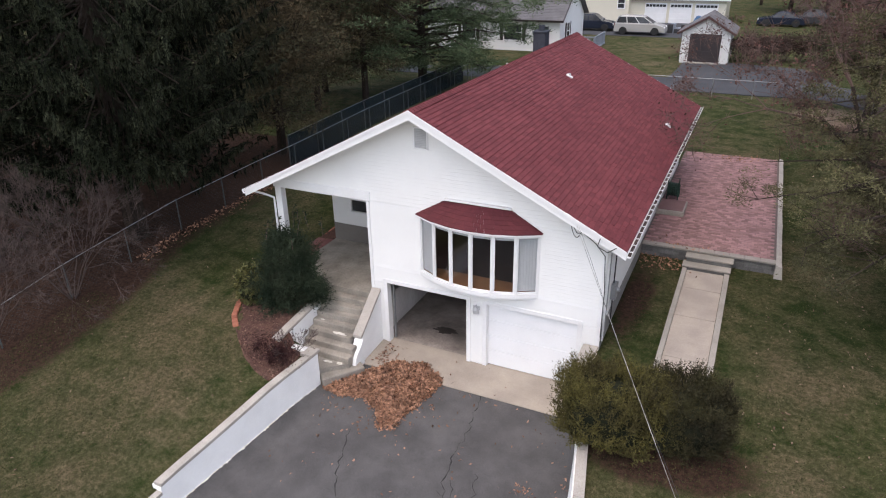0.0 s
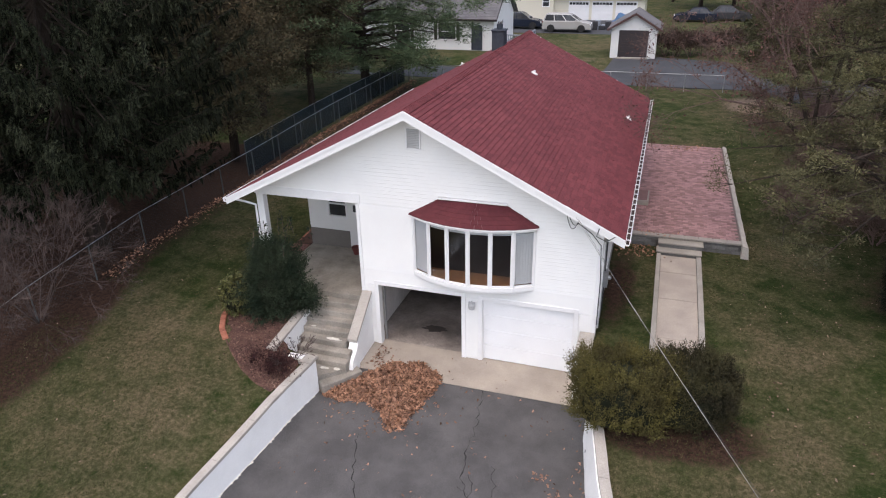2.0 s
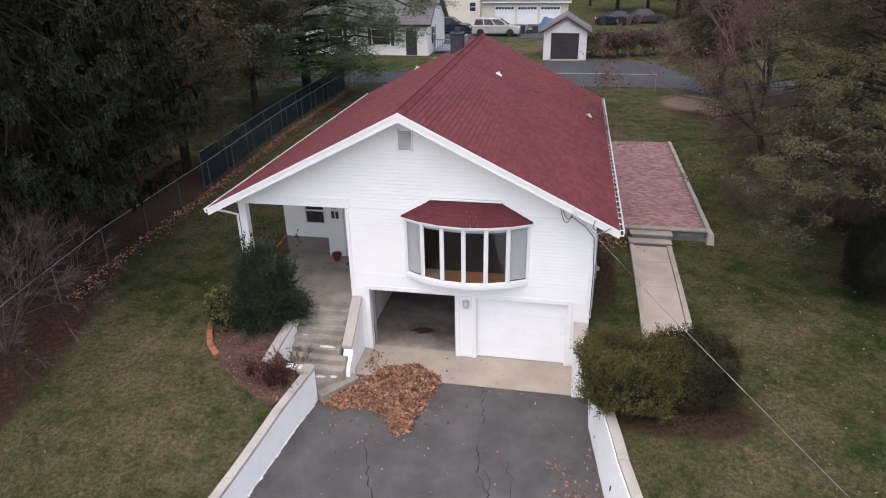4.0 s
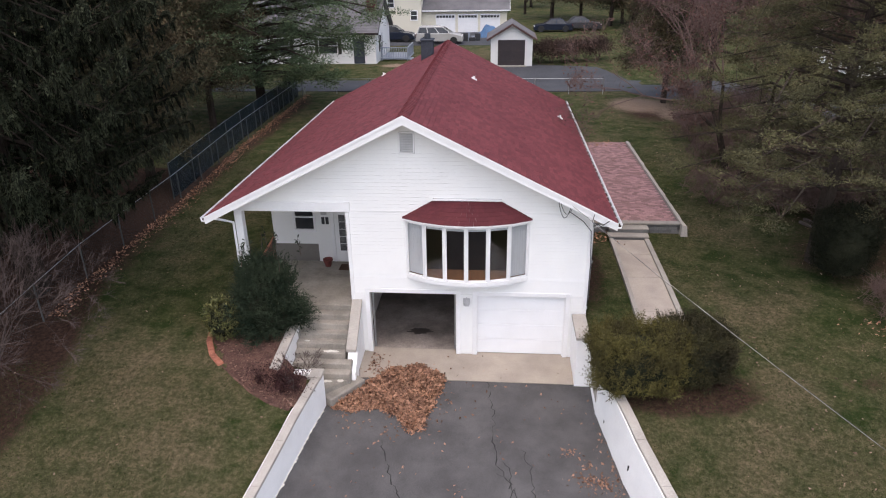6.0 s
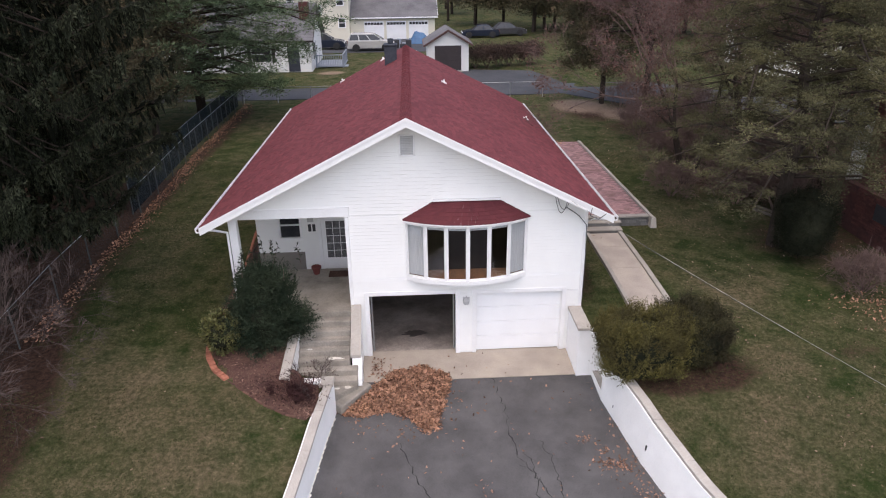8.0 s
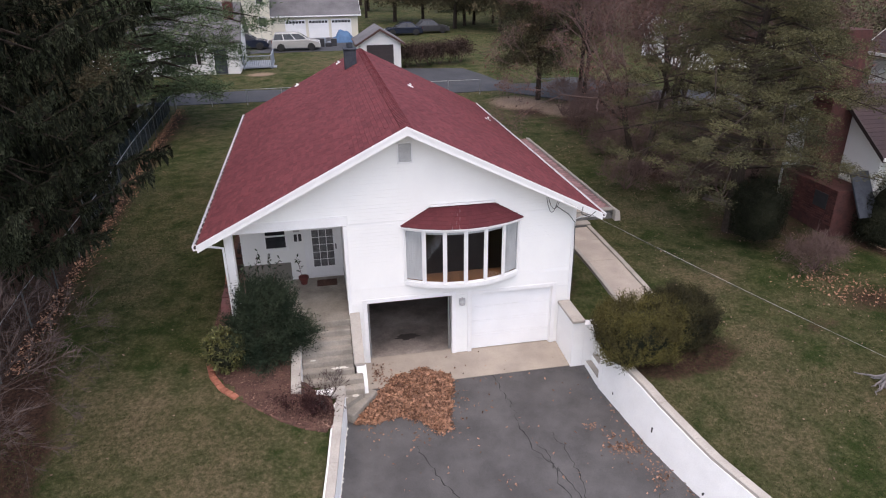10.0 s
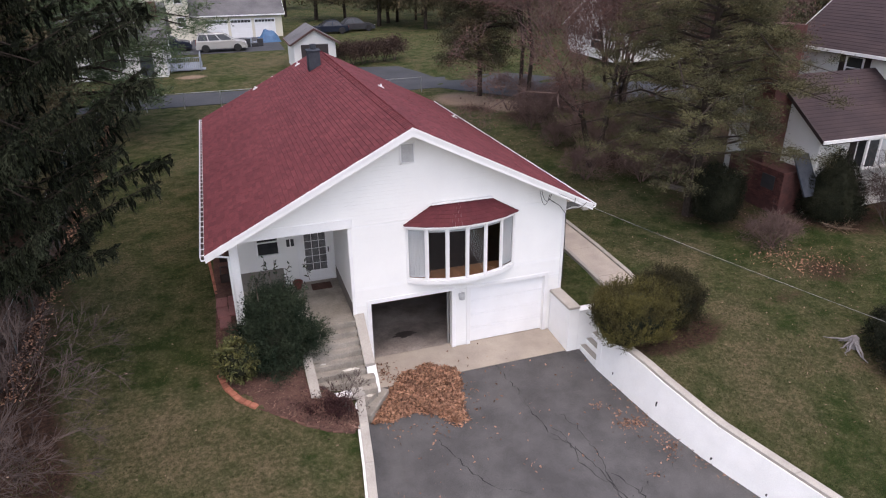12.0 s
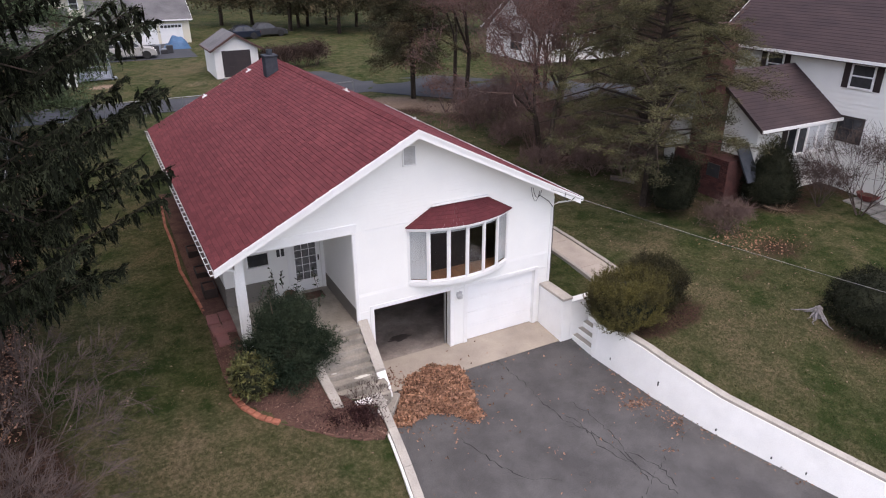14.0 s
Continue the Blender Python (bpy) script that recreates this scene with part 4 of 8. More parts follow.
def bay_window():
    chord, sag, cx = 3.50, 0.52, -6.12
    R = ((chord / 2) ** 2 + sag ** 2) / (2 * sag)
    half = math.asin(chord / 2 / R)
    cy = YF + R - sag
    n = 6

    def at(a, r):
        return cx + r * math.sin(a), cy - r * math.cos(a)
    angs = [lerp(-half, half, i / n) for i in range(n + 1)]
    z0, z1 = 2.72, 4.40
    bay = part("bay_window", Build().add([], []), M_TRIM, house, "white six-light bow window under a red hipped roof")

    def arc_slab(r_out, za, zb):
        s = Build()
        pts = [at(a, r_out) for a in angs]
        pts = [(pts[0][0], YF - 0.022)] + pts + [(pts[-1][0], YF - 0.022)]
        return s.prism(pts, "z", za, zb)
    part("bay_sill", arc_slab(R + 0.03, 2.60, z0), M_TRIM, bay)
    part("bay_bottom", arc_slab(R - 0.06, 2.50, 2.598), M_TRIM, bay)
    part("bay_head", arc_slab(R + 0.02, z1, 4.50), M_TRIM, bay)
    for i, a in enumerate(angs):
        x, y = at(a, R)
        m = Matrix.Translation((x, y, 0)) @ Matrix.Rotation(a, 4, "Z")
        part("mullion", Build().rbox(-0.036, -0.025, z0 + 0.001, 0.036, 0.07, z1 - 0.001, 0.008, m), M_TRIM, bay)
    for i in range(n):
        a0, a1 = angs[i], angs[i + 1]
        am = (a0 + a1) / 2
        w = R * (a1 - a0) - 0.074
        x, y = at(am, R * math.cos((a1 - a0) / 2))
        m = Matrix.Translation((x, y, 0)) @ Matrix.Rotation(am, 4, "Z")
        sash = Build()
        for q in ((-w / 2, z0, -w / 2 + 0.026, z1), (w / 2 - 0.026, z0, w / 2, z1), (-w / 2, z0, w / 2, z0 + 0.06), (-w / 2, z1 - 0.05, w / 2, z1)):
            sash.rbox(q[0], -0.005, q[1] + 0.002, q[2], 0.03, q[3] - 0.002, 0.005, m)
        part("sash", sash, M_TRIM, bay)
        p = part("pane", Build().add([m @ Vector(q) for q in ((-w / 2, 0.008, z0), (w / 2, 0.008, z0), (w / 2, 0.008, z1), (-w / 2, 0.008, z1), (-w / 2, 0.014, z0), (w / 2, 0.014, z0), (w / 2, 0.014, z1), (-w / 2, 0.014, z1))],
                                     [(0, 1, 2, 3), (7, 6, 5, 4), (0, 4, 5, 1), (1, 5, 6, 2), (2, 6, 7, 3), (3, 7, 4, 0)]), M_GLASS, bay)
        p.visible_shadow = False
        part("rolled_blind", Build().rbox(-w / 2 + 0.03, 0.035, z1 - 0.13, w / 2 - 0.03, 0.06, z1 - 0.004, 0.01, m), M_CURTAIN, bay)
        if i in (0, n - 1):
            c = Build()
            k = 14
            v = []
            for j in range(k + 1):
                u = lerp(-w / 2, w / 2, j / k)
                o = 0.05 + 0.007 * (j % 2)
                v += [m @ Vector((u, o, z0 + 0.07)), m @ Vector((u, o, z1 - 0.02))]
            c.add(v, [(2 * j, 2 * j + 2, 2 * j + 3, 2 * j + 1) for j in range(k)])
            part("curtain", c, M_CURTAIN, bay, "pale closed curtain")
    # its roof: three hipped faces with courses of shingles, up to a flat top edge at the wall
    r = Build()
    eave = [at(a, R + 0.14) for a in angs]
    xa, xb = -7.95, -4.29
    eave = [(xa, YF - 0.03)] + [(min(max(x, xa), xb), y) for x, y in eave] + [(xb, YF - 0.03)]
    ze, zt = 4.50, 5.02
    top = [lerp(-7.05, -5.19, i / (len(eave) - 1)) for i in range(len(eave))]
    rows = 6
    rnd = random.Random(5)
    for i in range(len(eave) - 1):
        def p(s, f, up):
            x, y = lerp(eave[i][0], eave[i + 1][0], s), lerp(eave[i][1], eave[i + 1][1], s)
            return (lerp(x, lerp(top[i], top[i + 1], s), f), lerp(y, YF - 0.03, f), lerp(ze, zt, f) + up)
        tabs = max(1, round(math.hypot(eave[i + 1][0] - eave[i][0], eave[i + 1][1] - eave[i][1]) / 0.22))
        for k in range(rows):
            f0, f1 = k / rows, (k + 1.0) / rows
            for q in range(tabs):
                sh = 0.5 / tabs if k % 2 else 0.0
                s0, s1 = max(0.0, q / tabs - sh + 0.006), (q + 1) / tabs - sh - 0.006
                if q == tabs - 1:
                    s1 = 1.0
                up = 0.022 + rnd.uniform(-0.003, 0.004)
                part("bay_shingle", Build().hexa([p(s0, f0, 0.0), p(s1, f0, 0.0), p(s1, f1, 0.0), p(s0, f1, 0.0), p(s0, f0, up), p(s1, f0, up), p(s1, f1, 0.012), p(s0, f1, 0.012)]), M_BAYROOF, bay)
    part("bay_roof_edge", Build().prism([(x, y) for x, y in eave], "z", 4.462, 4.50), M_TRIM, bay)
    part("bay_flashing", Build().rbox(-7.08, YF - 0.1, 5.03, -5.16, YF - 0.024, 5.085, 0.006), M_TRIM, bay)
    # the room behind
    part("room_floor", Build().box(XM + 0.19, 14.96, 2.40, XR - 0.21, 20.5, 2.52), M_DARKFLOOR, house, "dark brown room floor")
    part("seat_board", Build().prism([(eave[0][0] + 0.1, YF + 0.3)] + [at(a, R - 0.08) for a in angs] + [(eave[-1][0] - 0.1, YF + 0.3)], "z", 2.722, 2.735), M_WOODFLOOR, bay)
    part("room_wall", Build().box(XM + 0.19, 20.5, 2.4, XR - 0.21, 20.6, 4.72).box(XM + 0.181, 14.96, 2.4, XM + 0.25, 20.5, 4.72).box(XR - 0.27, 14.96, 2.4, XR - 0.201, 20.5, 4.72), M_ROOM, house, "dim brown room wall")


bay_window()


def small_house_parts():
    # gable louvre
    x0, x1, z0, z1 = -7.97, -7.54, 6.36, 6.96
    v = part("gable_vent", Build().rbox(x0, YF - 0.05, z0, x0 + 0.04, YF - 0.021, z1, 0.004).rbox(x1 - 0.04, YF - 0.05, z0, x1, YF - 0.021, z1, 0.004).rbox(x0, YF - 0.05, z1 - 0.04, x1, YF - 0.021, z1, 0.004).rbox(x0, YF - 0.05, z0, x1, YF - 0.021, z0 + 0.04, 0.004), M_TRIM, house, "white louvred gable vent")
    part("vent_back", Build().box(x0 + 0.045, YF - 0.03, z0 + 0.045, x1 - 0.045, YF - 0.0275, z1 - 0.045), M_LOUVRE, v)
    for k in range(11):
        z = z0 + 0.05 + k * 0.046
        part("slat", Build().hexa([(x0 + 0.04, YF - 0.048, z), (x1 - 0.04, YF - 0.048, z), (x1 - 0.04, YF - 0.032, z + 0.03), (x0 + 0.04, YF - 0.032, z + 0.03), (x0 + 0.04, YF - 0.046, z + 0.008), (x1 - 0.04, YF - 0.046, z + 0.008), (x1 - 0.04, YF - 0.026, z + 0.038), (x0 + 0.04, YF - 0.026, z + 0.038)]), M_LOUVRE, v)
    # chimney
    c = part("chimney", Build().rbox(-8.68, 26.87, 6.7, -8.16, 27.43, 7.9, 0.02), M_CHIMNEY, house, "slate-grey painted brick chimney")
    part("chimney_crown", Build().rbox(-8.72, 26.83, 7.902, -8.12, 27.47, 7.97, 0.02), M_CHIMNEY, c)
    part("flue", Build().lathe((-8.41, 27.15, 7.982), [(0.13, 0), (0.13, 0.2), (0.10, 0.2), (0.10, 0.05)], 12), M_CHIMNEY, c)
    # roof vents
    for x, y in ((-6.26, 23.87), (-2.72, 25.0), (-10.87, 29.85), (-8.86, 29.55)):
        z = roof_z(x)
        rv = part("roof_vent", Build().hexa([(x - 0.11, y - 0.09, roof_z(x - 0.11) + 0.02), (x + 0.11, y - 0.09, roof_z(x + 0.11) + 0.02), (x + 0.11, y + 0.09, roof_z(x + 0.11) + 0.02), (x - 0.11, y + 0.09, roof_z(x - 0.11) + 0.02), (x - 0.1, y - 0.08, roof_z(x - 0.1) + 0.05), (x + 0.1, y - 0.08, roof_z(x + 0.1) + 0.05), (x + 0.1, y + 0.08, roof_z(x + 0.1) + 0.05), (x - 0.1, y + 0.08, roof_z(x - 0.1) + 0.05)]), M_TRIM, house, "small white roof vent pipe with flashing")
        part("vent_pipe", Build().lathe((x, y, z), [(0.04, 0), (0.04, 0.13), (0.028, 0.13), (0.028, 0.06)], 10), M_TRIM, rv)
    # electric service on the corner and side wall
    e = part("service_mast", Build().tube([(XR + 0.06, 14.95, 1.9), (XR + 0.06, 14.95, 4.1), (XR + 0.06, 14.9, 4.3)], 0.025, 8), M_METAL, house, "grey electric conduit")
    part("meter_box", Build().rbox(XR + 0.015, 15.6, 2.5, XR + 0.16, 15.9, 2.95, 0.012), M_METAL, e)
    part("meter_glass", Build().lathe((XR + 0.17, 15.75, 2.72), [(0.07, 0), (0.08, 0.06), (0.05, 0.1)], 12), M_METAL, e)
    part("conduit", Build().tube([(XR + 0.06, 15.75, 2.95), (XR + 0.06, 15.75, 4.0), (XR + 0.06, 15.0, 4.3)], 0.02, 6).tube([(XR + 0.06, 15.75, 2.5), (XR + 0.06, 15.75, 1.7)], 0.02, 6), M_DARK, e)
    d = Build().tube([(EAVE_R + 0.03, 14.3, 4.5), (XR + 0.2, 14.72, 4.35), (XR + 0.035, 14.9, 4.2), (XR + 0.035, 14.9, 1.6)], 0.028, 8)
    part("downspout", d, M_TRIM, house)
    # loops of cable under the right rake
    lp = Build()
    for s in range(2):
        pts = []
        for k in range(13):
            a = k / 12
            pts.append((-3.60 + 0.34 * a + 0.05 * s, YF - 0.1 - 0.02 * s, 5.07 - 0.16 * a - (0.40 - 0.12 * s) * math.sin(math.pi * a) ** 0.8))
        lp.tube(pts, 0.009, 5)
    lp.tube([(-3.3, YF - 0.1, 4.78), (-2.9, YF - 0.12, 4.5), (-2.66, YF - 0.1, 4.2), (-2.6, YF - 0.05, 3.2), (-2.6, YF - 0.04, 1.8)], 0.012, 5)
    lp.tube([(-2.7, ROOF_Y0 - 0.03, 4.93), (-2.75, ROOF_Y0 - 0.06, 4.72), (-2.5, ROOF_Y0 - 0.05, 4.6), (-2.3, ROOF_Y0 - 0.04, 4.75)], 0.012, 5)
    part("cable_loop", lp, M_DARK, house, "loose dark cable loops")


small_house_parts()


def cable_at(s, dx=0.0, dz=0.0):
    """A point of the sagging service cable, s metres from the gable wall."""
    return (-3.576 + 0.4165 * s + dx, 14.7 - 0.9091 * s, 5.219 - 0.1033 * s + 0.00236 * s * s + dz)


w = part("service_cable", Build().tube([cable_at(s) for s in np.linspace(0.68, 46, 60)], 0.0042, 6), M_WIRE)
tagged(w, "pale overhead service cable running from the rake", "cable")
w = part("service_cable", Build().tube([cable_at(s, 0.035 + 0.03 * math.sin(0.9 * s), -0.035) for s in np.linspace(0.68, 46, 120)], 0.003, 5), M_DARK)
tagged(w, "thin black cable slung beside the pale one", "cable")


def front_steps():
    th = thing("front_steps", (-10.2, 13.3, 0), "worn concrete front steps with peeling white paint", "steps", kind="structure")
    n, z_top = 8, 1.72
    rise, run = 0.184, 0.24
    for k in range(1, n + 1):
        z = z_top - rise * k
        ya = 14.75 - run * k - run
        yb = 14.75 - run * k
        if k == n:
            part("step", Build().prism([(-11.06, yb), (-11.06, 12.2), (-10.0, 12.2), (-9.96, 12.34), (-9.42, yb)], "z", -0.5, z), M_STEPS, th, "bottom landing of the steps")
        else:
            part("step", Build().rbox(-11.06, ya, z - rise - 0.3, -9.59 if yb > 13.42 else -9.36, yb + 0.03, z, 0.022), M_STEPS, th)
    # splayed bottom step towards the driveway
    a, c = Vector((-9.96, 12.30, 0)), Vector((-9.22, 13.28, 0))
    ang = math.atan2(c.y - a.y, c.x - a.x)
    m = Matrix.Translation((a + c) / 2) @ Matrix.Rotation(ang, 4, "Z")
    L = (c - a).length
    part("step", Build().rbox(-L / 2 - 0.05, -0.30, -0.5, L / 2, 0.04, 0.10, 0.03, m), M_STEPS, th, "splayed bottom step")
    # flaking paint
    rnd = random.Random(8)
    for cx, cy, k, rx, ry in ((-10.02, 13.42, 5, 0.30, 0.075), (-10.0, 12.72, 8, 0.2, 0.06), (-9.62, 12.78, 8, 0.10, 0.10), (-10.75, 13.66, 4, 0.1, 0.04)):
        zz = z_top - rise * k + 0.004
        pts = [(cx + rx * math.cos(t) * rnd.uniform(0.6, 1.1), cy + ry * math.sin(t) * rnd.uniform(0.6, 1.1), zz) for t in np.linspace(0, 2 * math.pi, 23)[:-1]]
        part("paint_flake", Build().add(pts, [tuple(range(22))]), M_PAINTCHIP, th)
    # cheek wall towards the garage: a sloping cap, then a thin curved toe
    part("cheek_wall", Build().prism([(14.72, -0.3), (14.72, 1.72), (13.52, 0.76), (13.5, -0.3)], "x", -9.54, -9.31), M_STUCCO, th, "white painted cheek wall")
    part("cheek_cap", Build().hexa([(-9.58, 13.48, 0.75), (-9.28, 13.48, 0.75), (-9.28, 14.72, 1.74), (-9.58, 14.72, 1.74), (-9.58, 13.48, 0.84), (-9.28, 13.48, 0.84), (-9.28, 14.72, 1.83), (-9.58, 14.72, 1.83)]), M_CAP, th)
    part("cheek_toe", Build().prism([(13.52, -0.3), (13.52, 0.76), (13.42, 0.60), (13.30, 0.50), (13.18, 0.42), (13.08, 0.30), (13.02, 0.12), (13.0, -0.3)], "x", -9.53, -9.25), M_STUCCO, th, "white painted toe of the cheek wall")
    # low wall towards the planting bed
    part("cheek_wall", Build().prism([(14.6, 0.4), (14.6, 1.40), (12.0, 1.09), (12.0, 0.0)], "x", -11.28, -11.06), M_STUCCO, th)
    part("cheek_cap", Build().hexa([(-11.32, 11.97, 1.09), (-11.06, 11.97, 1.09), (-11.06, 14.5, 1.39), (-11.32, 14.5, 1.39), (-11.32, 11.97, 1.17), (-11.06, 11.97, 1.17), (-11.06, 14.5, 1.47), (-11.32, 14.5, 1.47)]), M_CAP, th)
    part("cheek_wall", Build().rbox(-11.06, 11.98, -0.4, -10.24, 12.2, 1.0, 0.01), M_STUCCO, th)


front_steps()


def side_steps():
    th = thing("side_steps", (-2.3, 13, 0), "narrow white painted steps from driveway up to the lawn", "steps", kind="structure")
    for k in range(6):
        x = -2.52 + 0.2 * k
        z = 0.07 + 0.2 * k
        part("step", Build().rbox(x, 12.42, -0.5, x + 0.24, 13.36, z, 0.012), M_STUCCO, th)
        part("tread", Build().rbox(x + 0.01, 12.43, z + 0.001, x + 0.22, 13.35, z + 0.012, 0.004), M_CONCRETE, th)
    wl = part("flank_wall", Build().rbox(-2.98, 13.40, -0.4, -2.62, 14.72, 1.44, 0.01).rbox(-2.62, 13.40, -0.4, -1.5, 13.62, 1.30, 0.01), M_STUCCO, th, "white painted flank wall")
    part("flank_cap", Build().rbox(-3.02, 13.36, 1.442, -2.62, 14.71, 1.53, 0.01), M_CAP, th)
    part("flank_cap", Build().rbox(-2.615, 13.37, 1.302, -1.48, 13.66, 1.36, 0.01), M_TRIM, th)
    part("flank_wall", Build().rbox(-2.50, 12.18, -0.4, -1.4, 12.42, 1.16, 0.01), M_STUCCO, th)


side_steps()


def garden_walk():
    th = thing("garden_walk", (-0.5, 17.5, 1.5), "pale concrete garden walk with low kerbs", "path", kind="structure")
    ys = [13.2, 15.05, 17.1, 18.8, 20.0]
    for a, c in zip(ys[:-1], ys[1:]):
        x = -0.47
        za, zc = lawn_z(a) + 0.075, lawn_z(c) + 0.075
        part("walk_slab", Build().hexa([(-1.02, a + 0.008, za - 0.1), (0.08, a + 0.008, za - 0.1), (0.08, c - 0.008, zc - 0.1), (-1.02, c - 0.008, zc - 0.1), (-1.02, a + 0.008, za), (0.08, a + 0.008, za), (0.08, c - 0.008, zc), (-1.02, c - 0.008, zc)]), M_WALK, th)
        for x0, x1 in ((-1.16, -1.03), (0.09, 0.24)):
            part("kerb", Build().hexa([(x0, a, za - 0.1), (x1, a, za - 0.1), (x1, c, zc - 0.1), (x0, c, zc - 0.1), (x0, a, za + 0.06), (x1, a, za + 0.06), (x1, c, zc + 0.06), (x0, c, zc + 0.06)]), M_CONCRETE, th)
    for k, (ya, z) in enumerate(((20.02, 1.83), (20.36, 2.0))):
        s = part("block_step", Build().rbox(-1.15 + 0.04 * k, ya, 1.5, 0.22 + 0.04 * k, ya + 0.42, z - 0.05, 0.015), M_BLOCK, th)
        part("step_cap", Build().rbox(-1.19 + 0.04 * k, ya - 0.03, z - 0.048, 0.26 + 0.04 * k, ya + 0.42, z, 0.012), M_CONCRETE, s)


garden_walk()

PATIO = (-2.60, 20.72, 1.50, 32.3)
PATIO_Z = 2.08


def patio():
    x0, y0, x1, y1 = PATIO
    th = thing("patio", ((x0 + x1) / 2, 25, PATIO_Z), "pink clay paver patio on a grey block wall", "patio", kind="structure")
    part("bedding", Build().box(x0, y0 + 0.2, 1.4, x1, y1, PATIO_Z - 0.03), M_MORTAR, th)
    z = 1.5
    for row in range(4):
        x = x0 - (0.2 if row % 2 else 0.0)
        top = min(z + 0.14, PATIO_Z - 0.06)
        while x < x1:
            a, c = max(x, x0), min(x + 0.4, x1)
            if c - a > 0.05:
                part("wall_block", Build().rbox(a + 0.004, y0 + (0.02 if row % 2 else 0.0), z + 0.003, c - 0.004, y0 + 0.22, top, 0.012), M_BLOCK, th)
            x += 0.4
        z += 0.145
    for k in range(9):
        a = x0 + k * (x1 - x0) / 9
        part("wall_cap", Build().rbox(a + 0.004, y0 - 0.03, PATIO_Z - 0.058, a + (x1 - x0) / 9 - 0.004, y0 + 0.24, PATIO_Z + 0.005, 0.01), M_CONCRETE, th)
    e = Build()
    rnd = random.Random(2)
    y = y0 - 0.25
    while y < y1:
        e.hexa([(x1 - 0.01, y, 1.5), (x1 + 0.22 + rnd.uniform(-0.04, 0.05), y, 1.5), (x1 + 0.22, y + 0.5, 1.5), (x1 - 0.01, y + 0.5, 1.5), (x1 + 0.0, y, PATIO_Z + 0.03), (x1 + 0.16 + rnd.uniform(-0.02, 0.02), y, PATIO_Z - 0.02), (x1 + 0.16, y + 0.5, PATIO_Z - 0.02), (x1 + 0.0, y + 0.5, PATIO_Z + 0.03)])
        y += 0.5
    part("rough_concrete_edge", e, M_CAP, th)
    rest_v, rest_f, count = [], [], 0
    cw, ch = 0.20, 0.155
    nx, ny = int((x1 - x0) / cw), int((y1 - y0 - 0.25) / ch)
    for j in range(ny):
        for i in range(nx):
            u = x0 + 0.03 + (i + (0.5 if j % 2 else 0)) * cw
            w_ = y0 + 0.25 + j * ch
            if u + cw > x1:
                continue
            dz = rnd.uniform(-0.006, 0.006)
            g = 0.006
            v = [(u + g, w_ + g, PATIO_Z - 0.06), (u + cw - g, w_ + g, PATIO_Z - 0.06), (u + cw - g, w_ + ch - g, PATIO_Z - 0.06), (u + g, w_ + ch - g, PATIO_Z - 0.06)]
            v += [(p[0], p[1], PATIO_Z + dz) for p in v]
            fs = [(4, 5, 6, 7), (0, 1, 5, 4), (1, 2, 6, 5), (2, 3, 7, 6), (3, 0, 4, 7)]
            if j < 14:
                part("paver", Build().add(v, fs), M_PAVER_ONE, th)
                count += 1
            else:
                k = len(rest_v)
                rest_v += v
                rest_f += [tuple(q + k for q in f) for f in fs]
    tagged(quads_object("paver_field", rest_v, rest_f, M_PAVER, th), kind="stuff")
    s = thing("patio_step", (-2.1, 24.2, PATIO_Z), "low brick-edged concrete step by the house wall", "step")
    part("step_block", Build().rbox(-2.6, 23.5, PATIO_Z + 0.004, -1.62, 24.75, PATIO_Z + 0.19, 0.015), M_CONCRETE, s)
    part("step_top", Build().rbox(-2.55, 23.56, PATIO_Z + 0.192, -1.68, 24.69, PATIO_Z + 0.21, 0.008), M_PAVER_ONE, s)
    h = thing("hose_reel", (-2.25, 25.4, PATIO_Z), "dark green plastic hose reel on the patio", "hose reel")
    part("reel_frame", Build().tube([(-2.45, 25.2, PATIO_Z + 0.006), (-2.45, 25.2, PATIO_Z + 0.9), (-2.05, 25.2, PATIO_Z + 0.9), (-2.05, 25.2, PATIO_Z + 0.006)], 0.025, 6).tube([(-2.45, 25.65, PATIO_Z + 0.006), (-2.45, 25.65, PATIO_Z + 0.5), (-2.05, 25.65, PATIO_Z + 0.5), (-2.05, 25.65, PATIO_Z + 0.006)], 0.025, 6), M_GREENPLASTIC, h)
    reel = Build()
    for k in range(5):
        reel.tube([(-2.42 + 0.08 * k, 25.42 + 0.23 * math.cos(a), PATIO_Z + 0.38 + 0.23 * math.sin(a)) for a in np.linspace(0, 2 * math.pi, 17)], 0.04, 6, False)
    part("hose", reel, M_GREENPLASTIC, h)


patio()

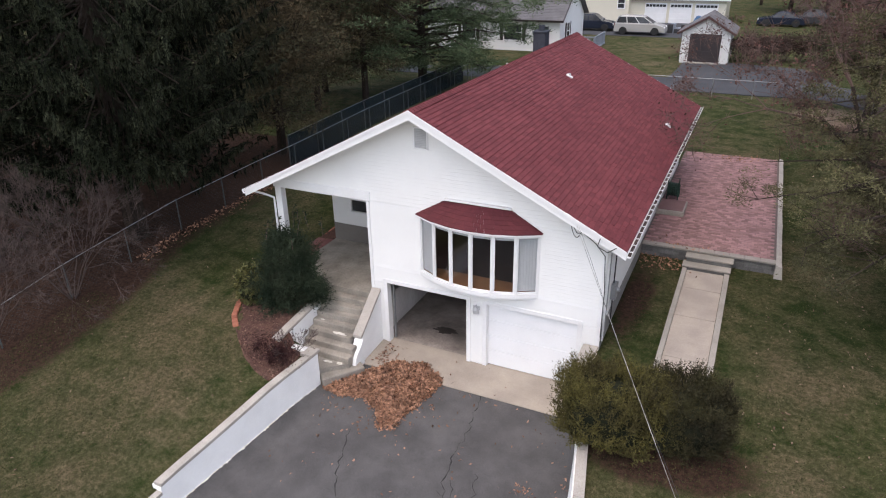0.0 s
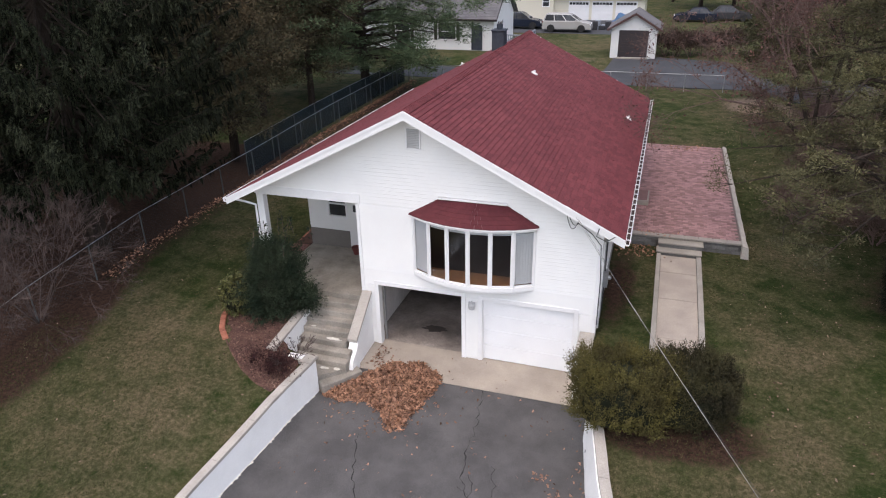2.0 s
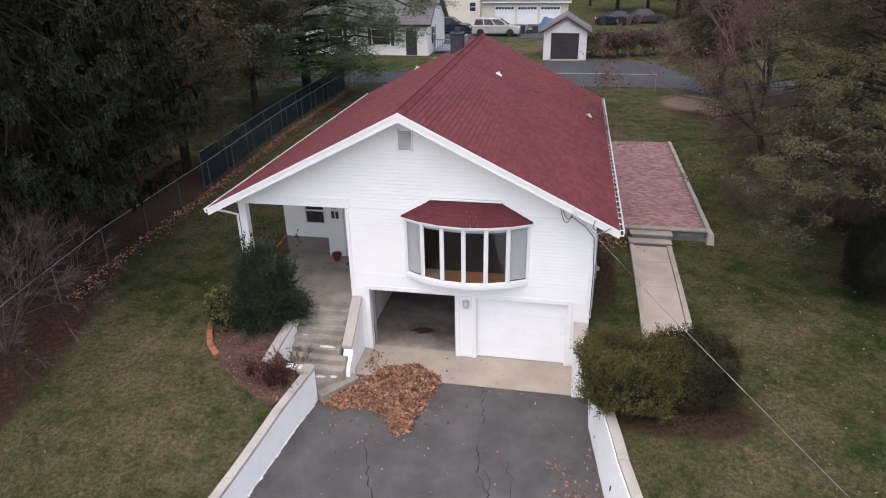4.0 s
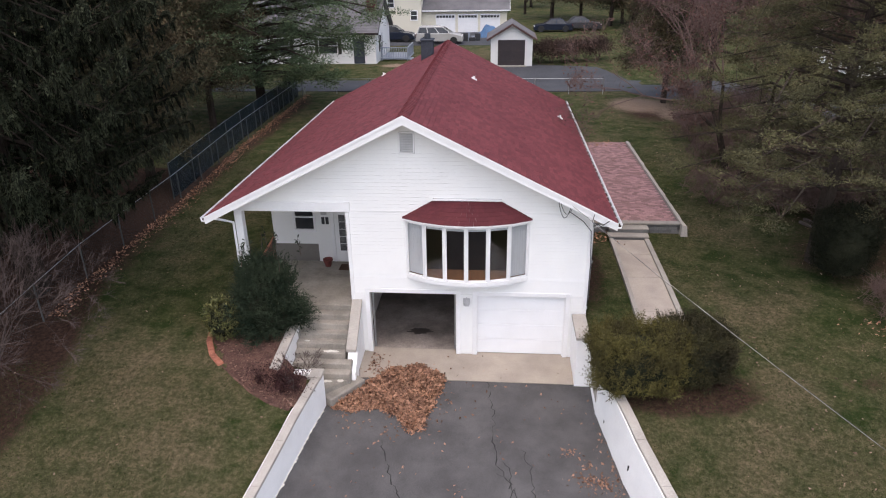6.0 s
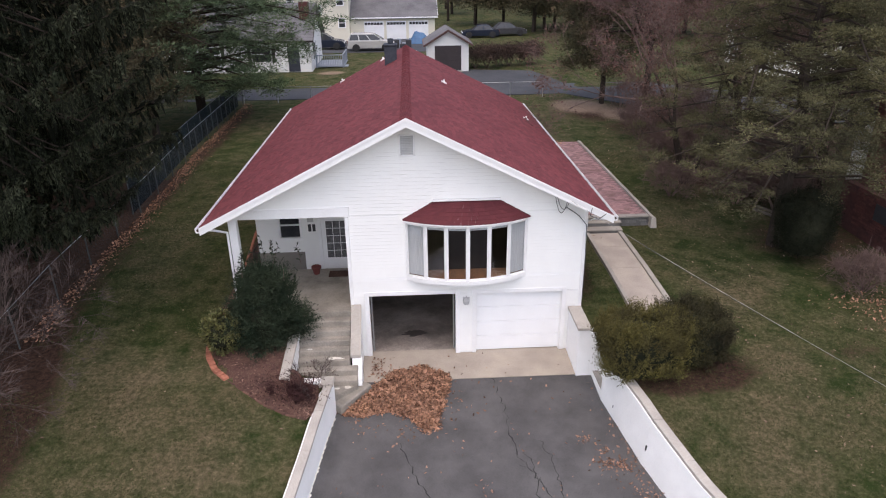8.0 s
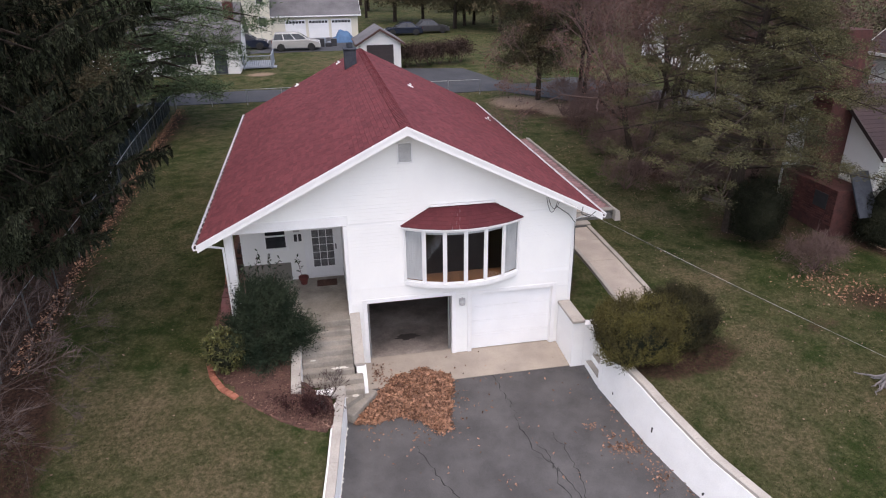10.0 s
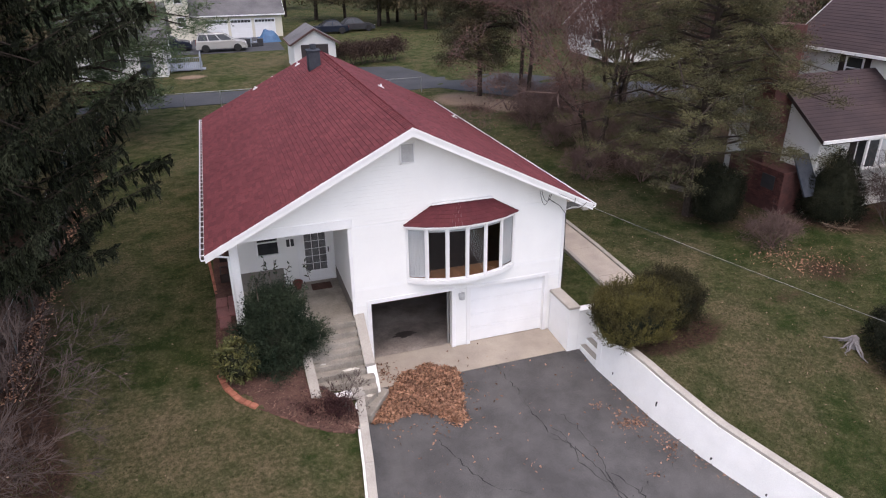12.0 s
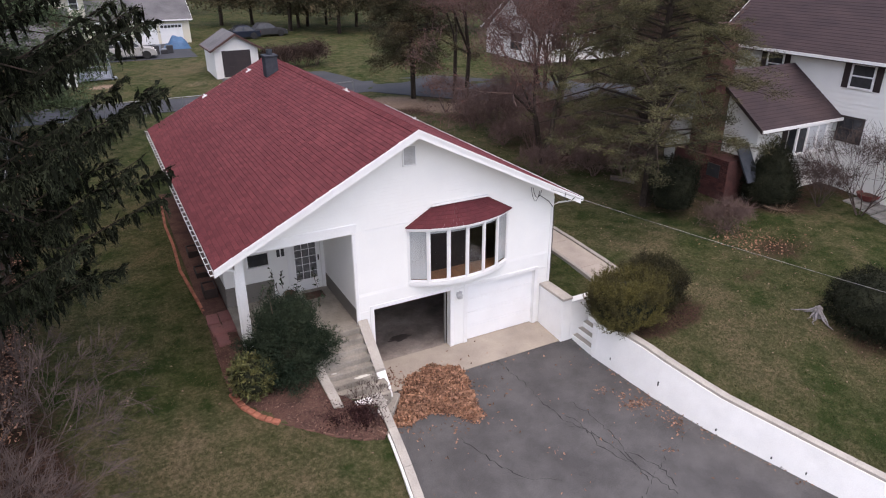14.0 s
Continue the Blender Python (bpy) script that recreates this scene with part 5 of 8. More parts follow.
# ---------------------------------------------------------------- planting bed, leaves, cracks
def planting_bed():
    edge = [(-13.52, 17.5), (-13.6, 15.2), (-13.58, 13.7), (-13.2, 12.7), (-12.75, 12.1), (-12.2, 11.6), (-11.6, 11.12), (-11.0, 10.82), (-10.45, 10.7)]
    inner = [(-12.75, 17.5), (-12.78, 15.2), (-12.6, 14.5), (-11.9, 14.45), (-11.35, 14.3), (-11.33, 13.6), (-11.33, 12.6), (-10.3, 11.95), (-10.18, 11.0)]
    v, rows = [], 8
    fine = []
    for k in range(len(edge) - 1):
        for j in range(5):
            fine.append((tuple(lerp(edge[k][i], edge[k + 1][i], j / 5) for i in (0, 1)), tuple(lerp(inner[k][i], inner[k + 1][i], j / 5) for i in (0, 1))))
    fine.append((edge[-1], inner[-1]))
    for a, c in fine:
        for r in range(rows + 1):
            x, y = lerp(a[0], c[0], r / rows), lerp(a[1], c[1], r / rows)
            v.append((x, y, lawn_z(y) + wall_dip(x, y) + 0.03 + 0.06 * math.sin(math.pi * r / rows) + 0.02 * noise.noise(Vector((x * 6, y * 6, 0)))))
    f = [(i * (rows + 1) + r, (i + 1) * (rows + 1) + r, (i + 1) * (rows + 1) + r + 1, i * (rows + 1) + r + 1) for i in range(len(fine) - 1) for r in range(rows)]
    f = [q[::-1] for q in f]
    bed = structure("planting_bed", Build().add(v, f), M_MULCH, "mulched planting bed at the foot of the porch", "planting bed", True)
    # wood chips
    rnd = np.random.default_rng(5)
    n = 2600
    idx = rnd.integers(0, len(f), n)
    va = np.array(v)
    q = va[np.array(f)[idx]]
    s, t = rnd.random((n, 1)), rnd.random((n, 1))
    c = q[:, 0] * (1 - s) * (1 - t) + q[:, 1] * s * (1 - t) + q[:, 2] * s * t + q[:, 3] * (1 - s) * t + [0, 0, 0.012]
    d = unit(rnd.normal(size=(n, 3)) * [1, 1, 0.3])
    w = unit(np.cross(d, rnd.normal(size=(n, 3))))
    vv, ff = cards(c, d, w, rnd.uniform(0.04, 0.11, n), rnd.uniform(0.015, 0.035, n))
    tagged(quads_object("bark_chips", vv, ff, material("bark_chip", (0.23, 0.14, 0.105), (0.11, 0.065, 0.05), 3.0, 0.95, 30, 0.3, 0.0, per="island", per_amount=0.6), None), "loose bark chips on the planting bed", "bark chips", kind="stuff")
    # edging: bright curved tiles at the corner, duller low edging after it
    th = thing("bed_edging", (-12.5, 12, 1.1), "scalloped terracotta and dull red bed edging", "edging", kind="structure")

    def along(pts, name, mat, step, w, h, lift):
        for (x0, y0), (x1, y1) in zip(pts[:-1], pts[1:]):
            L = math.hypot(x1 - x0, y1 - y0)
            m = max(1, int(round(L / step)))
            for k in range(m):
                t = (k + 0.5) / m
                x, y = lerp(x0, x1, t), lerp(y0, y1, t)
                ang = math.atan2(y1 - y0, x1 - x0)
                M = Matrix.Translation((x, y, lawn_z(y) + wall_dip(x, y) + lift)) @ Matrix.Rotation(ang, 4, "Z")
                part(name, Build().rbox(-L / m / 2 + 0.005, -w / 2, -0.06, L / m / 2 - 0.005, w / 2, h, 0.02, M), mat, th)
    along([(-13.55, 13.6), (-13.4, 13.0), (-13.1, 12.45), (-12.85, 12.2), (-12.7, 12.05)], "edging_tile", M_TERRACOTTA, 0.22, 0.17, 0.10, 0.0)
    along([(-12.7, 12.05), (-12.2, 11.6), (-11.6, 11.12), (-11.0, 10.82), (-10.45, 10.7)], "edging_strip", M_EDGING, 0.3, 0.05, 0.05, 0.0)
    along([(-13.5, 17.9), (-13.62, 19.6), (-13.75, 21.2), (-13.68, 23.6), (-13.72, 25.6), (-13.6, 27.8), (-13.4, 29.3)], "edging_tile", M_TERRACOTTA, 0.26, 0.10, 0.06, 0.0)
    # red slabs beside the porch
    sl = thing("stepping_slabs", (-13.2, 16.7, 1.5), "red stepping slabs beside the porch", "paving slabs")
    for k, (x, y) in enumerate(((-13.35, 17.2), (-12.98, 17.25), (-13.33, 16.55), (-12.98, 16.6), (-13.28, 15.95))):
        M = Matrix.Translation((x, y, lawn_z(y) + 0.10)) @ Matrix.Rotation(0.05 * (k % 3 - 1), 4, "Z")
        part("slab", Build().rbox(-0.17, -0.31, -0.06, 0.17, 0.31, 0.03, 0.012, M), M_REDPAVE, sl)
    ys = [17.6 + 0.5 * k for k in range(25)]
    v = []
    for y in ys:
        for k in range(5):
            x = lerp(-13.55, -12.82, k / 4)
            v.append((x, y, lawn_z(y) + 0.05 + 0.03 * noise.noise(Vector((x * 5, y * 5, 1)))))
    f = [(i * 5 + k, i * 5 + k + 1, i * 5 + k + 6, i * 5 + k + 5) for i in range(len(ys) - 1) for k in range(4)]
    structure("mulch_strip", Build().add(v, f), M_MULCH, "strip of red-brown mulch along the side wall", "mulch", True)
    for k, (y, h) in enumerate(((19.0, 0.34), (20.6, 0.26), (22.4, 0.34))):
        p = thing("planter_box", (-13.12, y, 1.6), "dark brown planter trough beside the wall", "planter", "planters along the wall")
        part("trough", Build().rbox(-13.33, y - 0.35, 1.58, -13.29, y + 0.35, 1.6 + h, 0.008).rbox(-12.95, y - 0.35, 1.58, -12.91, y + 0.35, 1.6 + h, 0.008).rbox(-13.29, y - 0.35, 1.58, -12.95, y - 0.31, 1.6 + h, 0.008).rbox(-13.29, y + 0.31, 1.58, -12.95, y + 0.35, 1.6 + h, 0.008), M_PLANTER, p)
        part("soil", Build().box(-13.29, y - 0.31, 1.58, -12.95, y + 0.31, 1.55 + h), M_MULCH, p)


planting_bed()


def leaf_cloud(name, pts, rnd, size, label, category, mat=None):
    n = len(pts)
    d = unit(rnd.normal(size=(n, 3)) * [1, 1, 0.5])
    w = unit(np.cross(d, unit(rnd.normal(size=(n, 3)) * [0.6, 0.6, 1.0])))
    s = rnd.uniform(0.6, 1.25, n) * size
    v, f = cards(pts, d, w, s, s * 0.62)
    tagged(quads_object(name, v, f, mat or M_LEAF_LITTER, None), label, category, kind="stuff")


def leaves():
    rnd = np.random.default_rng(7)
    # raked pile: broad by the garage, tailing towards the street
    rim = ((-9.85, 12.15), (-9.35, 12.7), (-8.75, 13.5), (-8.35, 13.9), (-7.4, 14.05), (-6.62, 13.6), (-6.75, 12.9), (-6.92, 12.3), (-7.1, 11.75), (-7.2, 11.35), (-7.5, 11.3), (-7.9, 11.85), (-8.55, 12.1), (-9.2, 11.95))

    def inside_by(x, y):
        """Distance inside the pile's rim, negative outside."""
        d, ins = 9.0, False
        for (ax, ay), (bx, by) in zip(rim, rim[1:] + rim[:1]):
            t = max(0.0, min(1.0, ((x - ax) * (bx - ax) + (y - ay) * (by - ay)) / ((bx - ax) ** 2 + (by - ay) ** 2)))
            d = min(d, math.hypot(ax + t * (bx - ax) - x, ay + t * (by - ay) - y))
            if (ay > y) != (by > y) and x < ax + (y - ay) / (by - ay) * (bx - ax):
                ins = not ins
        return d if ins else -d
    pts = []
    while len(pts) < 11500:
        x, y = rnd.uniform(-10.1, -6.3), rnd.uniform(11.0, 14.3)
        h = inside_by(x, y) + 0.16 * noise.noise(Vector((x * 3.1, y * 3.1, 1.7)))
        if h < -0.06 or rnd.random() > min(1, h * 5 + 0.35):
            continue
        top = 0.2 * min(1, max(0.0, h) * 2.2) * (1 + 0.35 * noise.noise(Vector((x * 2, y * 2, 4.0))))
        pts.append((x, y, drive_z(y) + 0.02 + top * rnd.uniform(0.55, 1.0)))
    leaf_cloud("leaf_pile", np.array(pts), rnd, 0.105, "raked pile of brown oak leaves on the driveway", "leaf pile")
    m = Build()
    n = len(rim)
    mx, my = -8.0, 12.9
    v = [(mx, my, drive_z(my) + 0.14)] + [(lerp(mx, x, 0.6), lerp(my, y, 0.6), drive_z(lerp(my, y, 0.6)) + 0.11) for x, y in rim] + [(lerp(mx, x, 0.93), lerp(my, y, 0.93), drive_z(lerp(my, y, 0.93)) + 0.006) for x, y in rim]
    f = [(0, 1 + (k + 1) % n, 1 + k) for k in range(n)] + [(1 + k, 1 + (k + 1) % n, 1 + n + (k + 1) % n, 1 + n + k) for k in range(n)]
    core = part("leaf_pile_core", m.add(v, f), M_LEAF_LITTER)
    tagged(core, "packed heart of the leaf pile", "leaf pile", kind="stuff")
    # scattered leaves on asphalt and apron
    pts = []
    while len(pts) < 300:
        y = rnd.uniform(3.0, 14.6)
        x = rnd.uniform(left_face(min(y, 12)) + 0.15, right_face(min(y, 12)) - 0.2)
        dens = 0.22 + 1.4 * math.exp(-((x + 8) ** 2 / 4 + (y - 12) ** 2 / 5)) + 0.7 * math.exp(-((x - right_face(min(y, 12))) ** 2) / 0.6)
        dens += 1.6 * math.exp(-((x + 3.2) ** 2 + (y - 10.75) ** 2) / 0.2) + 3.4 * math.exp(-((x + 2.8) ** 2 / 0.2 + (y - 9.9) ** 2 / 0.12))
        if rnd.random() < dens:
            pts.append((x, y, max(drive_z(y), 0.0 if y > 13.5 else -9) + 0.018))
    for _ in range(170):
        y = rnd.normal() * 0.7 + 9.3 if rnd.random() < 0.6 else rnd.uniform(5.5, 11.5)
        x = right_face(y) - 0.12 - abs(rnd.normal()) * (0.5 if 8 < y < 10 else 0.12)
        pts.append((x, y, drive_z(y) + 0.018))
    for cx, cy, sx, sy, m in ((-2.85, 9.88, 0.28, 0.12, 120), (-3.3, 10.75, 0.16, 0.14, 26), (-2.35, 8.75, 0.12, 0.16, 36), (-2.95, 10.4, 0.14, 0.1, 18), (-6.2, 9.4, 0.1, 0.1, 8), (-3.3, 8.2, 0.14, 0.1, 16)):
        for _ in range(m):
            x, y = cx + rnd.normal() * sx, cy + rnd.normal() * sy
            pts.append((min(x, right_face(y) - 0.2), y, drive_z(y) + 0.018))
    for _ in range(230):
        a, r = rnd.uniform(0, 6.283), 1.0 + abs(rnd.normal()) * 0.35
        x, y = -8.3 + 1.45 * r * math.cos(a), 12.6 + 0.95 * r * math.sin(a)
        if left_face(min(y, 12)) + 0.15 < x and y < 14.3:
            pts.append((x, y, drive_z(y) + 0.02))
    for _ in range(90):
        y = rnd.uniform(13.6, 14.6)
        pts.append((-9.0 + abs(rnd.normal()) * 0.25, y, lerp(-0.07, 0.01, (y - 13.5) / 1.4) + 0.02))
    leaf_cloud("scattered_leaves", np.array(pts), rnd, 0.095, "brown leaves scattered over the driveway", "leaves", M_DRIVELEAF)
    pts = []
    while len(pts) < 2600:
        y = rnd.uniform(5, 40)
        x = rnd.uniform(-18.5, 11) if rnd.random() < 0.4 else rnd.uniform(1.0, 11)
        inside = (XL - 0.8 < x < XR and 12 < y < 30) or (y < 14.8 and left_face(min(y, 12)) - 0.4 < x < right_face(min(y, 12)) + 0.4) or (PATIO[0] < x < PATIO[2] + 0.3 and PATIO[1] < y < PATIO[3]) or (-1.2 < x < 0.3 and y < 21)
        if inside:
            continue
        pts.append((x, y, lawn_z(y) + 0.05 + max(0.0, abs(x + 6) - 14) * 0.004))
    leaf_cloud("lawn_leaves", np.array(pts), rnd, 0.075, "brown leaves scattered over the lawn", "leaves", M_LAWNLEAF)
    pts = []
    for _ in range(900):
        a = rnd.normal(size=2)
        c = ((-1.4, 20.4), (-0.3, 32.0), (-2.0, 20.3), (7.0, 13.6), (6.5, 14.6))[rnd.integers(0, 5)]
        x, y = c[0] + a[0] * 0.8, c[1] + a[1] * 0.35
        z = PATIO_Z + 0.02 if (PATIO[0] < x < PATIO[2] and PATIO[1] < y < PATIO[3]) else lawn_z(y) + 0.06
        pts.append((x, y, z))
    for _ in range(2600):
        y = rnd.uniform(14, 46)
        pts.append((float(np.interp(y, [4, 24, 33, 44], [-18.9, -18.9, -19.4, -19.6])) + abs(rnd.normal()) * 0.3, y, lawn_z(y) + 0.06))
    leaf_cloud("drifted_leaves", np.array(pts), rnd, 0.1, "drifts of brown leaves by patio and shrubs", "leaves")


leaves()


def cracks():
    rnd = random.Random(21)
    th = thing("driveway_cracks", (-5, 9, -0.4), "dark cracks in the driveway asphalt", "cracks", kind="structure")
    lines = [[(-5.43, 13.42), (-5.35, 12.65), (-5.25, 11.85), (-5.27, 11.0), (-5.16, 10.3), (-4.87, 9.74), (-4.66, 9.25), (-4.49, 8.71), (-4.45, 8.06), (-4.52, 7.55)],
             [(-4.53, 10.85), (-4.33, 10.28), (-4.28, 9.75), (-4.31, 9.03), (-4.38, 8.48), (-4.45, 7.95), (-4.28, 7.49), (-4.14, 6.9)],
             [(-2.35, 8.36), (-3.1, 8.1), (-3.77, 7.85), (-4.45, 7.51), (-4.99, 7.2), (-5.3, 6.8)],
             [(-8.21, 10.96), (-7.96, 10.36), (-7.76, 9.8), (-7.5, 9.25), (-7.33, 8.95), (-6.9, 8.79), (-6.54, 8.52)],
             [(-5.07, 10.43), (-4.91, 10.22), (-4.79, 9.71)], [(-5.2, 10.07), (-4.86, 9.82), (-4.69, 9.25)],
             [(-4.42, 8.6), (-4.1, 8.2), (-3.9, 7.6), (-4.0, 7.1)], [(-4.7, 9.6), (-4.9, 9.1), (-4.7, 8.6), (-4.45, 8.1)]]
    for pl in lines:
        pts = []
        for (x0, y0), (x1, y1) in zip(pl[:-1], pl[1:]):
            m = max(2, int(math.hypot(x1 - x0, y1 - y0) / 0.12))
            for k in range(m):
                pts.append((lerp(x0, x1, k / m) + rnd.uniform(-0.055, 0.055), lerp(y0, y1, k / m) + rnd.uniform(-0.045, 0.045)))
        pts.append(pl[-1])
        v, f = [], []
        for i, (x, y) in enumerate(pts):
            w = (0.004 if abs(x + 4.4) > 0.8 else 0.006) + 0.016 * rnd.random() ** 3
            v += [(x - w, y, drive_z(y) + 0.005), (x + w, y, drive_z(y) + 0.005)]
        f = [(2 * i, 2 * i + 1, 2 * i + 3, 2 * i + 2) for i in range(len(pts) - 1)]
        part("crack", Build().add(v, f), M_CRACK, th)
    # drain pipes through the east wall
    for y, zz, hh in ((11.6, 0.3, 0.08), (9.85, 0.45, 0.15), (8.0, 0.12, 0.07), (6.6, 0.12, 0.07), (5.8, 0.16, 0.08), (4.4, 0.14, 0.08)):
        x = right_face(y) - batter(y) * (1 - zz / (lawn_z(y) + 0.05 - drive_z(y)))
        p = part("weep_slot", Build().rbox(x - 0.012, y - 0.016, drive_z(y) + zz, x + 0.05, y + 0.016, drive_z(y) + zz + hh, 0.005), M_DARK)
        tagged(p, "dark weep slot in the white wall", "drain slot", "weep slots")


cracks()


# ---------------------------------------------------------------- plants
def tubes_mesh(name, segs, mat, parent, n=4, label=""):
    p0 = np.array([s[0] for s in segs], dtype=float)
    p1 = np.array([s[1] for s in segs], dtype=float)
    r0 = np.array([s[2] for s in segs])
    r1 = np.array([s[3] for s in segs])
    v, f = segments(p0, p1, r0, r1, n)
    return quads_object(name, v, f, mat, parent, label)


def spruce(loc, height, radius, seed, label, mat=None, low=1.2, dens=1.0, name="spruce_tree", step=0.5, skirt=0.0):
    """Trunk, whorls of drooping limbs and hanging needle sprays."""
    rnd = np.random.default_rng(seed)
    x0, y0, z0 = loc
    th = thing(name, loc, label, "tree", "conifers behind the fence" if name == "spruce_tree" else "")
    segs = [((x0, y0, z0 - 0.2), (x0, y0, z0 + height * 0.5), 0.32 * height / 16, 0.2 * height / 16), ((x0, y0, z0 + height * 0.5), (x0, y0, z0 + height), 0.2 * height / 16, 0.02)]
    C, D, L, W, S = [], [], [], [], []
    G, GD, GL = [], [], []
    h = low
    while h < height - 0.3:
        r = radius * min(1.0, (1 - h / height) * 1.6) ** 0.8 * min(1.0, 1.0 - skirt + skirt * (h - low) / 4.0)
        m = int(8 + 4 * rnd.random())
        a0 = rnd.random() * 6.28
        for k in range(m):
            a = a0 + 6.283 * k / m + rnd.normal() * 0.2
            rr = r * rnd.uniform(0.6, 1.1)
            d = np.array([math.cos(a), math.sin(a), 0.0])
            base = np.array([x0, y0, z0 + h + rnd.normal() * 0.25])
            dip = rnd.uniform(0.12, 0.34)
            mid = base + d * rr * 0.62 + [0, 0, -dip * rr]
            tip = base + d * rr + [0, 0, (rnd.uniform(0.12, 0.28) - dip) * rr]
            segs.append((base, mid, 0.035, 0.02))
            segs.append((mid, tip, 0.02, 0.006))
            side = np.array([-d[1], d[0], 0])
            ns = int(max(8, rr * 15 * dens))
            k9 = 20
            t = rnd.uniform(0.12, 1.0, ns) ** 0.7
            root = np.where(t[:, None] < 0.55, base + (mid - base) * (t / 0.55)[:, None], mid + (tip - mid) * ((t - 0.55) / 0.45)[:, None])
            off = rnd.normal(size=ns) * (0.07 * rr * (1.05 - t) + 0.05)
            root = root + side * off[:, None]
            root[:, 2] -= np.abs(off) * 0.3
            fall = unit(np.outer(np.ones(ns), [0, 0, -1.0]) + d * rnd.uniform(0.0, 0.3, ns)[:, None] + side * (np.sign(off) * rnd.uniform(0, 0.18, ns))[:, None])
            length = rnd.uniform(0.35, 1.0, ns) ** 1.3 * (0.42 + 0.07 * rr) * (1.25 - 0.65 * t)
            crest = rnd.random(ns) < 0.42
            fall = np.where(crest[:, None], unit(d * 0.9 + side * rnd.normal(size=(ns, 1)) * 0.55 + [0, 0, 0.25] + rnd.normal(size=(ns, 3)) * 0.3), fall)
            length = np.where(crest, rnd.uniform(0.15, 0.36, ns), length)
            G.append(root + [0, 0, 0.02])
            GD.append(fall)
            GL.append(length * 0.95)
            st = np.tile(np.linspace(0.0, 1.0, k9), ns)
            p = np.repeat(root, k9, axis=0) + np.repeat(fall, k9, axis=0) * (st * np.repeat(length, k9))[:, None] + rnd.normal(size=(ns * k9, 3)) * 0.022
            dd = unit(np.repeat(fall, k9, axis=0) + rnd.normal(size=p.shape) * 0.42)
            S.append(np.repeat(unit(rnd.normal(size=(ns, 3)) * 0.5 + d), k9, axis=0) + rnd.normal(size=p.shape) * 0.2)
            C.append(p)
            D.append(dd)
            L.append(rnd.uniform(0.06, 0.115, ns * k9) * (1.15 - 0.4 * st))
            W.append(rnd.uniform(0.02, 0.032, ns * k9))
        h += step * (1 + 0.5 * rnd.random())
    C, D, L, W = np.concatenate(C), np.concatenate(D), np.concatenate(L), np.concatenate(W)
    w = unit(np.cross(D, np.concatenate(S)))
    v, f = cards(C, D, w, L, W)
    tubes_mesh("trunk", segs, M_BARK, th, 5)
    quads_object("crown", v, f, mat or M_SPRUCE, th)
    # Near-black cards inside the crown paint the shade between the limbs.
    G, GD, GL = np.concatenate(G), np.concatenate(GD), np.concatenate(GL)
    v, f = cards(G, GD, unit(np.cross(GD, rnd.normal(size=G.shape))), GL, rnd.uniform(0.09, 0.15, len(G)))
    quads_object("inner_growth", v, f, M_SPRUCE_SHADE, th)
    return th


def blob_tree(loc, name, label, mat, blobs, n, leaf, seed, trunk_h=2.0, trunk_r=0.2, trunk_mat=None, clump=0.35, per=26, group="", category="tree", lean=(0, 0)):
    """Trunk, limbs to each bough, and boughs of many leaf clumps with gaps between."""
    rnd = np.random.default_rng(seed)
    x0, y0, z0 = loc
    th = thing(name, loc, label, category, group)
    segs = []
    top = max(b[2] + b[5] * 0.4 for b in blobs) if blobs else trunk_h
    pts = [np.array([x0, y0, z0 - 0.2])]
    steps = 5
    for k in range(1, steps + 1):
        pts.append(np.array([x0 + lean[0] * k / steps + rnd.normal() * 0.06, y0 + lean[1] * k / steps + rnd.normal() * 0.06, z0 + top * k / steps]))
    for k in range(steps):
        segs.append((pts[k], pts[k + 1], trunk_r * (1 - 0.85 * k / steps), trunk_r * (1 - 0.85 * (k + 1) / steps)))
    C = []
    vol = np.array([b[3] * b[4] * b[5] for b in blobs]) ** 0.75
    share = vol / vol.sum()
    for (bx, by, bz, rx, ry, rz), s in zip(blobs, share):
        m = max(3, int(n * s / per))
        q = unit(rnd.normal(size=(m, 3))) * (rnd.random((m, 1)) ** 0.45) * [rx, ry, rz] + [x0 + bx, y0 + by, z0 + bz]
        hgt = min(bz, top * 0.95) * 0.85
        k = min(steps - 1, int(hgt / top * steps))
        root = pts[k] + (pts[k + 1] - pts[k]) * (hgt / top * steps - k)
        ctr = np.array([x0 + bx, y0 + by, z0 + bz])
        segs.append((root, ctr, trunk_r * 0.28, trunk_r * 0.12))
        for j in range(0, m, 2):
            segs.append((ctr + (root - ctr) * 0.2, q[j], trunk_r * 0.11, 0.008))
        C.append(q)
    centres = np.concatenate(C)
    p = np.repeat(centres, per, axis=0)
    p = p + rnd.normal(size=p.shape) * clump * [1, 1, 0.55]
    d = unit(rnd.normal(size=p.shape) + [0, 0, 0.25])
    w = unit(np.cross(d, rnd.normal(size=p.shape)))
    L = rnd.uniform(0.6, 1.4, len(p)) * leaf
    v, f = cards(p, d, w, L, L * 0.38)
    tubes_mesh("trunk", segs, trunk_mat or M_BARK, th, 5)
    quads_object("crown", v, f, mat, th)
    return th


